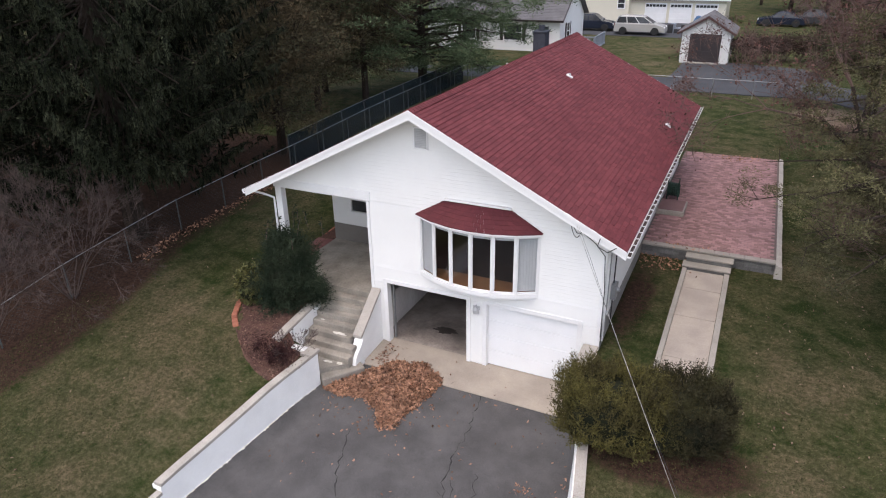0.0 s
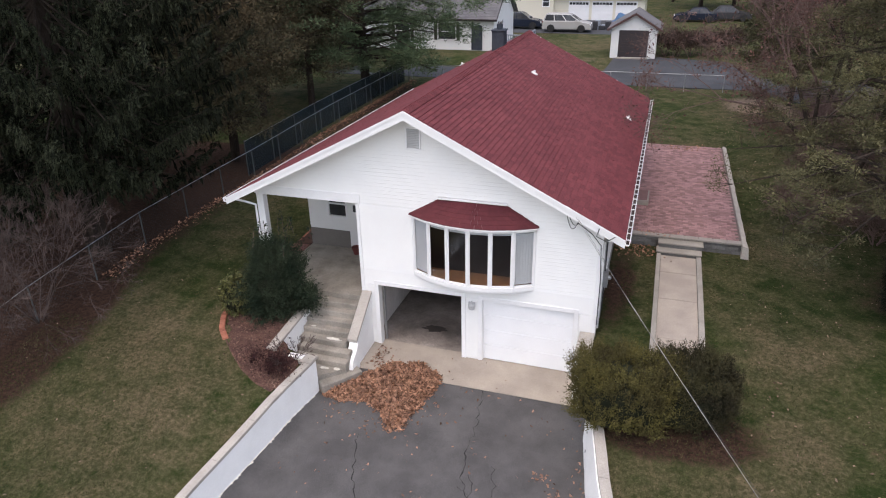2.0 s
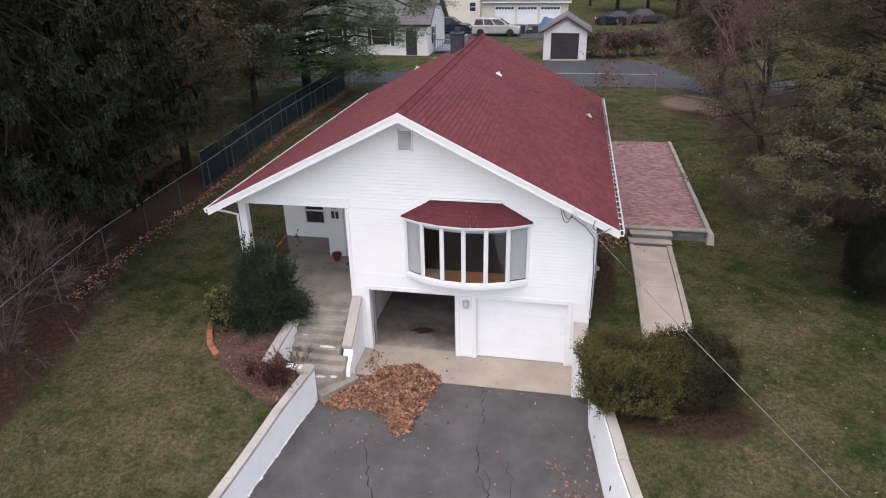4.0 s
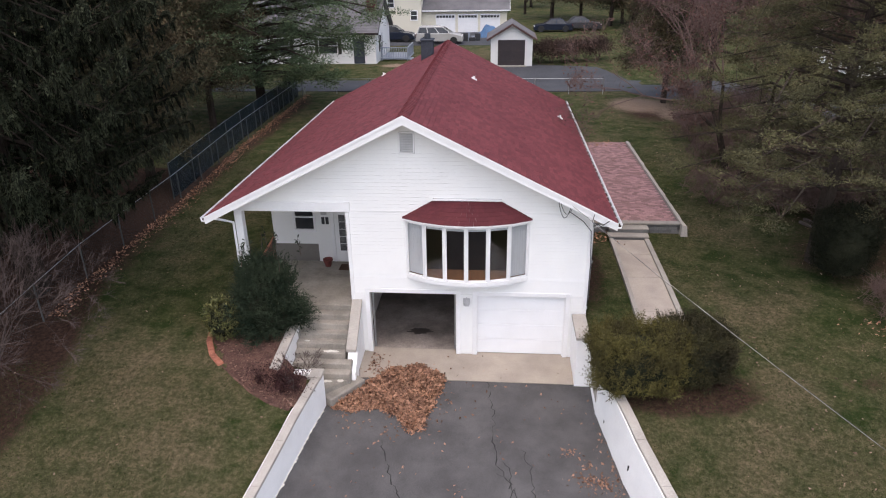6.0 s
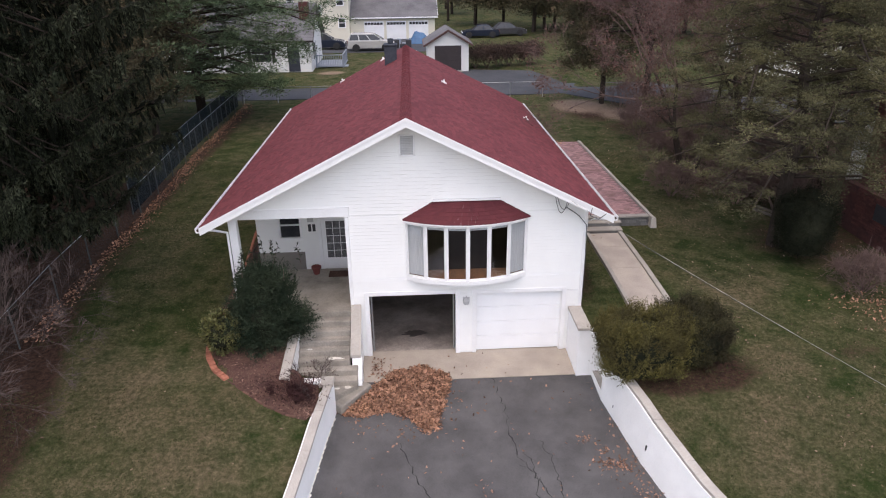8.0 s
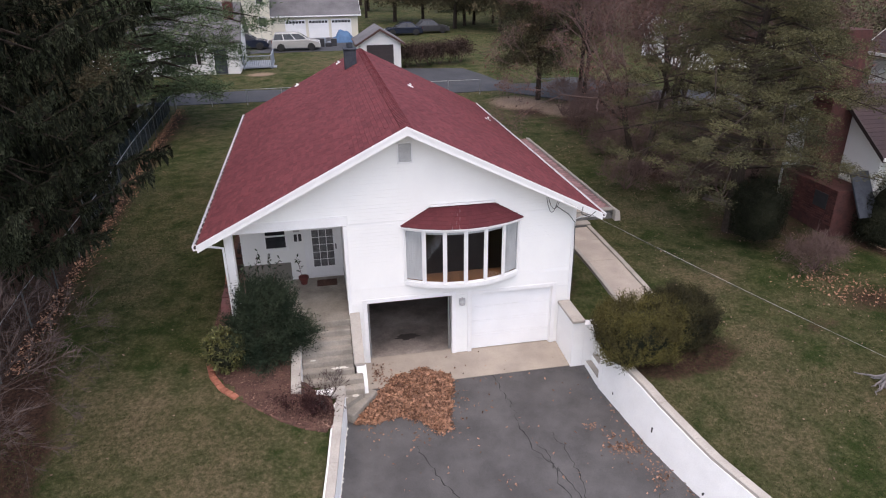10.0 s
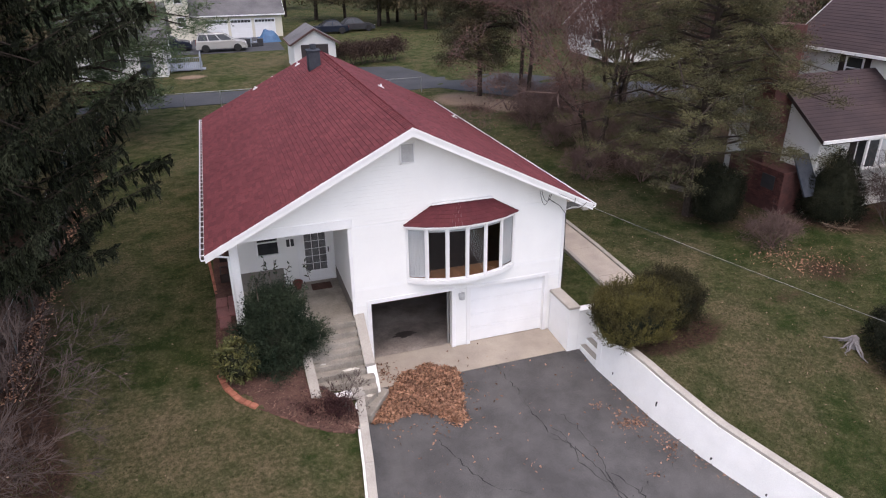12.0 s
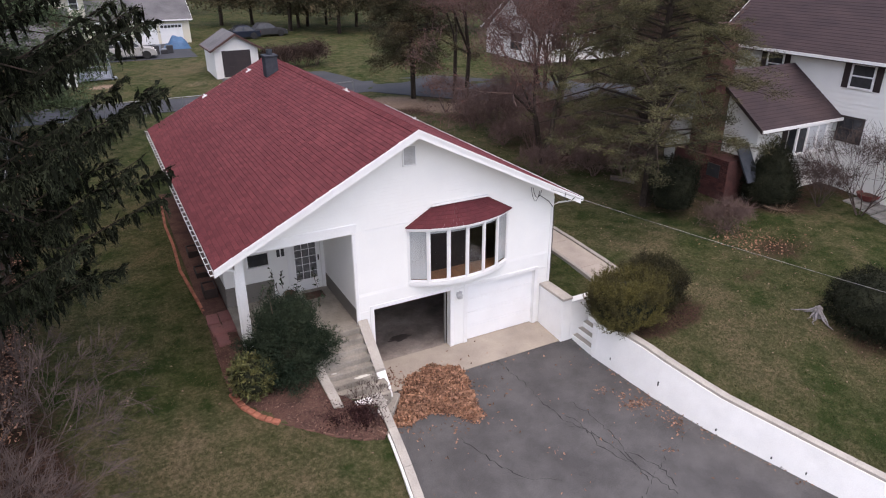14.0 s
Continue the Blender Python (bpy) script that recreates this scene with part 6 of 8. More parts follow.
def bough_tree(loc, name, label, mat, height, radius, seed, low=2.2, limbs=90, sprays=8, tufts=3, per=30, leaf=0.11, spread=0.17, rise=0.12, droop=0.1, trunk_r=0.22, group="", belly=0.3, flat_pads=0.5, lean=(0, 0), slim=0.3):
    """Trunk, many separate limbs, side sprays on each, and tufts of foliage at the sprays' ends with gaps between."""
    rnd = np.random.default_rng(seed)
    th = thing(name, loc, label, "tree", group)
    x0, y0, z0 = loc
    segs = []
    prev = np.array([x0, y0, z0 - 0.2])
    for k in range(1, 7):
        q = np.array([x0 + lean[0] * k / 6 + rnd.normal() * 0.07, y0 + lean[1] * k / 6 + rnd.normal() * 0.07, z0 + height * k / 6])
        segs.append((prev, q, trunk_r * (1.05 - k / 6.6 + 0.15), trunk_r * (1.05 - k / 6.6)))
        prev = q
    C = []
    for i in range(limbs):
        f = (i + rnd.random()) / limbs
        h = low + (height - low) * f
        prof = (0.62 + 0.38 * min(1.0, f / belly)) if f < belly else max(0.1, (1 - (f - belly) / (1 - belly)) ** 0.7)
        r = radius * prof * rnd.uniform(0.5, 1.12)
        a = i * 2.39996 + rnd.normal() * 0.4
        d = np.array([math.cos(a), math.sin(a), 0.0])
        side = np.array([-d[1], d[0], 0.0])
        base = np.array([x0 + lean[0] * h / height, y0 + lean[1] * h / height, z0 + h])
        mid = base + d * r * 0.5 + [0, 0, rise * r] + side * rnd.normal() * 0.1 * r
        tip = base + d * r + [0, 0, (rise * 1.3 - droop) * r] + side * rnd.normal() * 0.15 * r
        segs += [(base, mid, 0.012 * r + 0.012, 0.007 * r + 0.008), (mid, tip, 0.007 * r + 0.008, 0.006)]
        for j in range(sprays):
            t = rnd.uniform(0.3, 1.0)
            root = base + (mid - base) * (t / 0.5) if t < 0.5 else mid + (tip - mid) * ((t - 0.5) / 0.5)
            e = d * rnd.uniform(0.1, 0.7) + side * rnd.normal() * 0.8 + [0, 0, rnd.normal() * 0.28 + 0.1]
            end = root + e * (0.30 * r * (1.15 - 0.6 * t) + 0.15)
            segs.append((root, end, 0.012, 0.005))
            for k in range(tufts):
                C.append(root + (end - root) * (0.45 + 0.6 * (k + rnd.random()) / tufts) + rnd.normal(size=3) * 0.1)
    C = np.array(C)
    size = rnd.uniform(0.6, 1.35, len(C))
    p = np.repeat(C, per, axis=0)
    s = np.repeat(size, per)
    o = rnd.normal(size=p.shape) * [1, 1, flat_pads]
    p = p + o * (spread * s)[:, None]
    d = unit(o + rnd.normal(size=p.shape) * 0.6 + [0, 0, 0.45])
    w = unit(np.cross(d, rnd.normal(size=p.shape)))
    L = rnd.uniform(0.6, 1.4, len(p)) * leaf
    v, f = cards(p, d, w, L, L * slim)
    tubes_mesh("trunk", segs, M_BARK, th, 5)
    quads_object("crown", v, f, mat, th)
    return th


def bare_tree(loc, name, label, height, spread, seed, mat, levels=5, stems=1, r0=0.12, leaf_mat=None, leaves_n=0, leaf=0.1, group="", category="tree", upward=0.55, twiglets=0):
    """A leafless tree or shrub, forking down to fine twigs, with a few dead leaves where asked."""
    rnd = np.random.default_rng(seed)
    th = thing(name, loc, label, category, group)
    segs, fine, tips = [], [], []

    def grow(p, d, L, r, lev):
        k = 2 if lev > 1 else 1
        for _ in range(k):
            q = p + d * (L / k)
            (segs if lev > 1 else fine).append((p, q, r, r * 0.86))
            p, r = q, r * 0.86
            d = d + rnd.normal(size=3) * 0.12
            d = d / np.linalg.norm(d)
        if lev == 0:
            tips.append(p)
            return
        m = 3 if lev >= 2 else 5
        for j in range(m):
            e = d + rnd.normal(size=3) * spread
            e[2] += upward * 0.3
            e = e / np.linalg.norm(e)
            grow(p, e, L * rnd.uniform(0.6, 0.85), max(r * 0.66, 0.0045), lev - 1)
        if lev > 1:
            tips.append(p)
    for s in range(stems):
        a = 6.283 * s / stems + rnd.random()
        tilt = 0.0 if stems == 1 else 0.55
        d = np.array([math.cos(a) * tilt, math.sin(a) * tilt, 1.0])
        d = d / np.linalg.norm(d)
        grow(np.array(loc, dtype=float) - [0, 0, 0.15], d, height * (0.36 if stems == 1 else 0.3), r0, levels)
    if twiglets:
        for p in [q for q in tips for _ in range(twiglets)]:
            e = rnd.normal(size=3) + [0, 0, 0.35]
            fine.append((p, p + e / np.linalg.norm(e) * rnd.uniform(0.2, 0.6), 0.007, 0.003))
    stout = [q for q in segs if q[2] > 0.055]
    if stout:
        tubes_mesh("trunk", stout, M_BARK, th, 7)
    tagged(tubes_mesh("branchwork", [q for q in segs if q[2] <= 0.055], mat, th, 5 if levels > 4 else 3), kind="stuff" if stout else "")
    tagged(tubes_mesh("twigwork", fine, mat, th, 3), kind="stuff")
    if leaves_n:
        t = np.array(tips)
        p = t[rnd.integers(0, len(t), leaves_n)] + rnd.normal(size=(leaves_n, 3)) * 0.22
        d = unit(rnd.normal(size=p.shape) + [0, 0, -0.4])
        w = unit(np.cross(d, rnd.normal(size=p.shape)))
        L = rnd.uniform(0.6, 1.4, leaves_n) * leaf
        v, f = cards(p, d, w, L, L * 0.7)
        quads_object("dead_leaves", v, f, leaf_mat, th)
    return th


def clipped_shrub(loc, name, label, mat, shape, n, leaf, seed, group="", rough=0.12, spiky=0.0, category="shrub", slim=0.3, spray=2.6, k=12, gap=0.3):
    """A dense shrub: leaves near the surface of shape(u, v) -> point, over a shell coloured dark as inner shade."""
    rnd = np.random.default_rng(seed)
    th = thing(name, loc, label, category, group)
    m = n // k
    u, v_ = rnd.random(m * 4), rnd.random(m * 4)
    q = np.array([shape(a, c) for a, c in zip(u, v_)])
    cell = np.floor(q / 0.16).astype(int)
    key = cell[:, 0] * 1000003 + cell[:, 1] * 1009 + cell[:, 2]
    _, inv, cnt = np.unique(key, return_inverse=True, return_counts=True)
    wt = 1.0 / cnt[inv]
    q = q[rnd.choice(len(q), m, replace=False, p=wt / wt.sum())]
    ctr = np.array(loc) + [0, 0, 0.5]
    nrm = unit(q - ctr)
    lump = np.array([noise.noise(Vector(p * 1.7)) + 0.8 * noise.noise(Vector(p * 4.1)) for p in q])
    depth = rnd.random(m) ** 1.5 * gap
    q = q + nrm * (lump * rough - depth - leaf * 1.2)[:, None]
    axis = unit(nrm * 0.8 + rnd.normal(size=q.shape) * 0.35 + [0, 0, spiky])
    t = np.tile(np.linspace(0.0, 1.0, k), m)
    p = np.repeat(q, k, axis=0) + np.repeat(axis, k, axis=0) * (t * leaf * spray)[:, None] + rnd.normal(size=(m * k, 3)) * leaf * 0.16
    d = unit(np.repeat(axis, k, axis=0) * 0.7 + rnd.normal(size=p.shape) * 0.6)
    w = unit(np.cross(d, rnd.normal(size=p.shape)))
    L = rnd.uniform(0.6, 1.3, m * k) * leaf * (1.1 - 0.5 * t)
    v, f = cards(p, d, w, L, L * slim)
    quads_object("foliage", v, f, mat, th)
    # smooth black-green shell stands for the shade behind the leaves
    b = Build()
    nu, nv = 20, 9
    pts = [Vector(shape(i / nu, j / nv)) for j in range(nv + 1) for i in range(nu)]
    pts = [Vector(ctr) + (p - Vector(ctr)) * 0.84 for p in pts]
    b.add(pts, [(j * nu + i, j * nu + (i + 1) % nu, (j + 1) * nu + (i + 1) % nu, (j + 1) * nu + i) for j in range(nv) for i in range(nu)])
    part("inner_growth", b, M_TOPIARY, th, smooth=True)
    return th


def ellipsoid(c, r, z0, power=1.0):
    def shape(u, v):
        a = 2 * math.pi * u
        e = math.acos(1 - v * 1.92)
        s = math.sin(e) ** power
        return (c[0] + r[0] * s * math.cos(a), c[1] + r[1] * s * math.sin(a), max(z0, c[2] + r[2] * math.cos(e)))
    return shape


def front_garden():
    # broad dark yew beside the steps
    yz = lawn_z(13.7)

    def yew_shape(u, v):
        a = 2 * math.pi * u
        s = np.interp(v, [0, 0.1, 0.3, 0.6, 0.85, 1.0], [0.8, 1.0, 1.0, 0.78, 0.42, 0.05])
        k = 1 + 0.16 * math.sin(3 * a + 1) + 0.1 * math.sin(5 * a + 7 * v)
        return (-11.95 + 0.92 * s * k * math.cos(a), 13.75 + 0.7 * s * k * math.sin(a), yz + 0.06 + 2.35 * v)
    clipped_shrub((-11.75, 13.75, yz), "yew_shrub", "broad dark green yew beside the front steps", M_YEW, yew_shape, 72000, 0.105, 31, rough=0.42, spiky=0.3, slim=0.24, spray=4.2, k=20, gap=0.55)
    rnd = np.random.default_rng(3)
    top = thing("yew_shoots", (-11.6, 14.0, yz + 2.4), "long upright shoots above the yew", "shoots")
    segs, C, D = [], [], []
    for k in range(9):
        p = np.array([-11.85 + rnd.normal() * 0.35, 13.9 + rnd.normal() * 0.3, yz + 2.2])
        d = unit(np.array([[rnd.normal() * 0.3, rnd.normal() * 0.3, 1.0]]))[0]
        q = p + d * rnd.uniform(0.4, 0.85)
        part("stem", Build().tube([p, q], [0.008, 0.004], 5), M_TWIG_RED, top)
        for t in np.linspace(0.2, 1, 14):
            C.append(p + (q - p) * t)
            D.append(rnd.normal(size=3) + [0, 0, 0.5])
    C, D = np.array(C), unit(np.array(D))
    v, f = cards(C, D, unit(np.cross(D, rnd.normal(size=C.shape))), np.full(len(C), 0.13), np.full(len(C), 0.05))
    quads_object("needles", v, f, M_YEW, top)
    rz = lawn_z(13.4)
    clipped_shrub((-13.15, 13.45, rz), "rhododendron", "yellow-green broad-leaved shrub on the bed's edge", M_RHODO, ellipsoid((-13.02, 13.35, rz + 0.55), (0.56, 0.54, 0.6), rz + 0.05, 0.8), 6600, 0.13, 32, rough=0.14, slim=0.46, gap=0.22, spray=1.8)
    for x, y, r, h, s in ((-10.66, 11.45, 0.42, 0.66, 1), (-11.42, 11.57, 0.26, 0.42, 2), (-10.9, 11.6, 0.26, 0.5, 3)):
        z = lawn_z(y) + wall_dip(x, y)
        bare_tree((x, y, z), "barberry_shrub", "small dark red twiggy shrub in the mulch", h * 0.9, 0.5, 40 + s, M_BARBERRY, 4, 9 if r > 0.3 else 6, 0.012, M_BARBERRY, 1500 if r > 0.3 else 700, 0.045, "barberries", "shrub", 0.3)
    bare_tree((-10.45, 11.8, lawn_z(11.8) + wall_dip(-10.45, 11.8)), "dead_flower_stems", "dry grey flower stems by the wall", 1.3, 0.4, 77, M_TWIG, 3, 5, 0.01, category="plant")
    # hedge by the side steps: two plants grown together, the one by the driveway lighter
    hz = lawn_z(12.0)

    def loaf(cx, cy, rx, ry, top, lean):
        def shape(u, v):
            a = 2 * math.pi * u
            e = math.acos(1 - v * 1.9)
            s = math.sin(e) ** 0.5
            x = cx + rx * s * math.copysign(abs(math.cos(a)) ** 0.75, math.cos(a))
            y = cy + ry * s * math.copysign(abs(math.sin(a)) ** 0.75, math.sin(a)) + lean * (x - cx)
            z = hz + 0.66 + (top - 0.66 + 0.08 * math.sin(2.3 * x + 1.2)) * math.copysign(abs(math.cos(e)) ** 0.6, math.cos(e))
            return (x, y, max(hz + 0.05, z))
        return shape
    clipped_shrub((-1.75, 11.95, hz), "hedge_plant", "dense olive-green clipped hedge plant above the driveway wall", M_HEDGE, loaf(-1.6, 11.95, 1.25, 0.98, 1.5, 0.08), 84000, 0.085, 33, "hedge above the wall", rough=0.34, spiky=1.5, slim=0.27, spray=4.2, k=18, gap=0.5, category="hedge")
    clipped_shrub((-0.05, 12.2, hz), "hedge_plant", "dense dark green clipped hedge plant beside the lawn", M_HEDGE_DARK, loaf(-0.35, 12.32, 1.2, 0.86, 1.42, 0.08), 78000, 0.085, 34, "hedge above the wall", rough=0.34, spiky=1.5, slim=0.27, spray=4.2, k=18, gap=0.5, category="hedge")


front_garden()


def side_planting():
    tz = lawn_z(17.7)

    def drum(c, rx, h, z0):
        def shape(u, v):
            a = 2 * math.pi * u
            if v < 0.7:
                z = z0 + h * 0.82 * v / 0.7
                s = 0.82 + 0.18 * math.sin(min(1, v / 0.7) * math.pi * 0.75)
            else:
                k = (v - 0.7) / 0.3
                z = z0 + h * (0.82 + 0.18 * math.sin(k * math.pi / 2))
                s = 0.97 * math.cos(k * math.pi / 2)
            return (c[0] + rx * s * math.cos(a), c[1] + rx * s * math.sin(a), z)
        return shape
    clipped_shrub((5.6, 17.35, tz), "topiary_shrub", "clipped black-green drum-shaped shrub", M_TOPIARY, drum((5.6, 17.35), 0.98, 2.05, tz + 0.45), 30000, 0.07, 51, rough=0.12)
    kz = lawn_z(16.9)

    def dome(u, v):
        a = 2 * math.pi * u
        s = math.cos(v * math.pi / 2) ** 0.8 * (1.0 if v > 0.12 else 0.85 + v * 1.25)
        return (10.75 + 1.4 * s * math.cos(a), 16.6 + 1.35 * s * math.sin(a), kz + 0.1 + 2.9 * v)
    clipped_shrub((11.0, 16.7, kz), "topiary_shrub", "clipped dark cone-shaped shrub before the neighbouring house", M_TOPIARY, dome, 34000, 0.075, 52, rough=0.1)
    bz = lawn_z(9)
    clipped_shrub((6.6, 8.9, bz), "spreading_shrub", "low spreading dark evergreen shrub on the lawn", M_TOPIARY, ellipsoid((6.6, 8.3, bz + 0.55), (2.2, 2.0, 0.95), bz + 0.03, 0.7), 46000, 0.08, 53, rough=0.22)
    # silvery dead roots beside it
    st = thing("dead_stump", (4.3, 9.6, bz), "silvery dead stump with bare roots on the lawn", "stump")
    rnd = random.Random(6)
    for k in range(9):
        b = Build()
        a = rnd.uniform(1.9, 5.2)
        L = rnd.uniform(0.3, 0.8)
        pts = []
        for j in range(6):
            t = j / 5
            pts.append((4.55 + L * t * math.cos(a) + rnd.uniform(-0.05, 0.05), 9.6 + L * t * math.sin(a) * 0.9 + rnd.uniform(-0.05, 0.05), lawn_z(9.6 + L * t * math.sin(a) * 0.9) + 0.03 + 0.32 * (1 - t) ** 2))
        b.tube(pts, [0.05 * (1 - 0.8 * j / 5) for j in range(6)], 5)
        part("root", b, M_STUMP, st)
    part("stump_wood", Build().lathe((4.6, 9.6, bz), [(0.22, -0.1), (0.16, 0.2), (0.12, 0.42), (0.03, 0.5)], 9), M_STUMP, st)
    # olive junipers by the lawn's edge
    bough_tree((5.45, 18.7, lawn_z(18.6)), "juniper_tree", "tall olive-green juniper with open layered boughs", M_JUNIPER, 13.0, 5.7, 61, low=2.3, limbs=112, sprays=8, tufts=3, per=104, leaf=0.07, spread=0.14, slim=0.32, trunk_r=0.26, belly=0.06, droop=0.18, flat_pads=0.42)
    bough_tree((10.2, 24.2, lawn_z(23)), "juniper_tree", "olive-green juniper with open layered boughs", M_JUNIPER, 12.0, 4.0, 62, low=2.6, limbs=50, sprays=8, tufts=3, per=60, leaf=0.10, spread=0.16, slim=0.34, trunk_r=0.22, belly=0.2, flat_pads=0.36)
    bough_tree((5.9, 43.6, lawn_z(43)), "cedar_tree", "dark brown-green cedar with low sweeping boughs", M_CEDAR, 14.5, 4.2, 63, low=2.6, limbs=100, sprays=9, tufts=3, per=36, leaf=0.15, spread=0.24, trunk_r=0.2, belly=0.15, rise=0.02, droop=0.3)
    # leafless trees along the side
    for k, (x, y, h, s, n) in enumerate(((4.85, 25.7, 10.5, 0.38, 1500), (6.5, 36.6, 12.0, 0.5, 9000), (9.5, 30.5, 10.0, 0.42, 6000), (12.5, 26.5, 9.0, 0.42, 4000), (13.0, 37.0, 11.0, 0.42, 6000), (8.0, 41.0, 11.0, 0.42, 6000), (16.5, 31.0, 11.0, 0.42, 5000))):
        bare_tree((x, y, lawn_z(y)), "leafless_tree", "leafless reddish-brown tree with a few russet leaves", h, s, 70 + k, M_TWIG_RED, 6, 1 if k % 2 else 2, 0.17, M_RUSSET, n * (6 if k < 2 else 2), 0.085, "leafless trees beside the lawn", twiglets=3)
    for k, (x, y, h) in enumerate(((6.6, 15.2, 1.5), (3.6, 24.0, 1.8), (7.2, 22.0, 2.2), (4.9, 29.5, 1.6), (8.2, 27.0, 2.2), (13.2, 13.8, 4.4), (14.2, 11.6, 4.0), (12.4, 15.2, 2.4), (6.6, 24.2, 2.2), (7.6, 33.2, 3.2), (9.0, 25.6, 3.0), (10.5, 28.0, 3.2), (6.0, 38.6, 2.8), (5.9, 22.8, 2.0), (5.6, 27.6, 2.6), (6.6, 29.0, 3.0), (5.8, 31.4, 2.8), (7.0, 31.0, 3.4), (5.2, 33.4, 2.4), (8.4, 29.6, 3.4), (6.4, 34.6, 2.8), (8.6, 34.8, 3.4), (7.0, 25.2, 2.6), (8.0, 23.2, 2.4))):
        bare_tree((x, y, lawn_z(y)), "twiggy_shrub", "bare brown shrub of fine upright twigs", h, 0.42, 90 + k, M_TWIG if 4 < k < 8 else M_TWIG_RED, 4, 7, 0.03, group="twiggy shrubs", category="shrub", twiglets=1)


side_planting()


def east_lawn_things():
    for dx, dy in ((0.0, 0.0), (0.28, 0.3)):
        a, c = Vector((6.3 + dx, 22.0 + dy, 0)), Vector((6.85 + dx, 20.9 + dy, 0))
        m = Matrix.Translation(((a.x + c.x) / 2, (a.y + c.y) / 2, lawn_z(21.5) + 0.02)) @ Matrix.Rotation(math.atan2(c.y - a.y, c.x - a.x), 4, "Z")
        t = part("landscape_timber", Build().rbox(-(c - a).length / 2, -0.05, 0.0, (c - a).length / 2, 0.05, 0.11, 0.02, m), M_TIMBER)
        tagged(t, "weathered grey landscape timber lying on the litter", "timber", "landscape timbers")
    p = thing("white_post", (11.5, 23.6, lawn_z(23.6)), "thin white post standing among the trees", "post")
    part("shaft", Build().rbox(11.44, 23.54, lawn_z(23.6) - 0.1, 11.56, 23.66, lawn_z(23.6) + 1.35, 0.01), M_TRIM, p)
    part("post_cap", Build().rbox(11.41, 23.51, lawn_z(23.6) + 1.352, 11.59, 23.69, lawn_z(23.6) + 1.4, 0.012), M_TRIM, p)


east_lawn_things()


def neighbour_front():
    th = thing("paved_path", (14.2, 13.4, lawn_z(13.4)), "grey stone path before the neighbouring house", "path", kind="structure")
    rnd = random.Random(14)
    for k in range(7):
        for j in range(3):
            x, y = 13.2 + 0.52 * j + 0.12 * k, 11.6 + 0.5 * k
            z = lawn_z(y) + 0.1 + 0.004 * (abs(x + 6) - 14)
            part("flagstone", Build().rbox(x + 0.02, y + 0.02, z - 0.12, x + 0.5 - rnd.uniform(0.0, 0.04), y + 0.48 - rnd.uniform(0.0, 0.04), z + rnd.uniform(0.0, 0.012), 0.015), M_FOUNDATION, th)
    z = lawn_z(14.8) + 0.06
    b = thing("clay_bowl", (15.0, 14.6, z), "wide low terracotta planting bowl on the stones", "planter")
    part("bowl", Build().lathe((15.0, 14.6, z), [(0.26, 0.0), (0.44, 0.16), (0.5, 0.32), (0.46, 0.32), (0.40, 0.22), (0.08, 0.2)], 18), M_POT, b)
    part("soil", Build().lathe((15.0, 14.6, z + 0.225), [(0.385, 0.0), (0.3, 0.05), (0.05, 0.07)], 18), M_MULCH, b)
    y_ = thing("straw_tuft", (10.3, 15.6, lawn_z(15.6)), "flopped tuft of straw-coloured blades beside the cone shrub", "plant")
    rng = np.random.default_rng(44)
    n = 150
    c = np.tile(np.array([10.3, 15.6, lawn_z(15.6) + 0.04]), (n, 1)) + rng.normal(size=(n, 3)) * [0.14, 0.14, 0.02]
    d = unit(rng.normal(size=(n, 3)) * [1, 1, 0.25] + [0, 0, 0.25])
    v, f = cards(c, d, unit(np.cross(d, rng.normal(size=(n, 3)))), rng.uniform(0.35, 0.75, n), rng.uniform(0.025, 0.045, n))
    quads_object("blades", v, f, M_LAWNLEAF, y_)


neighbour_front()


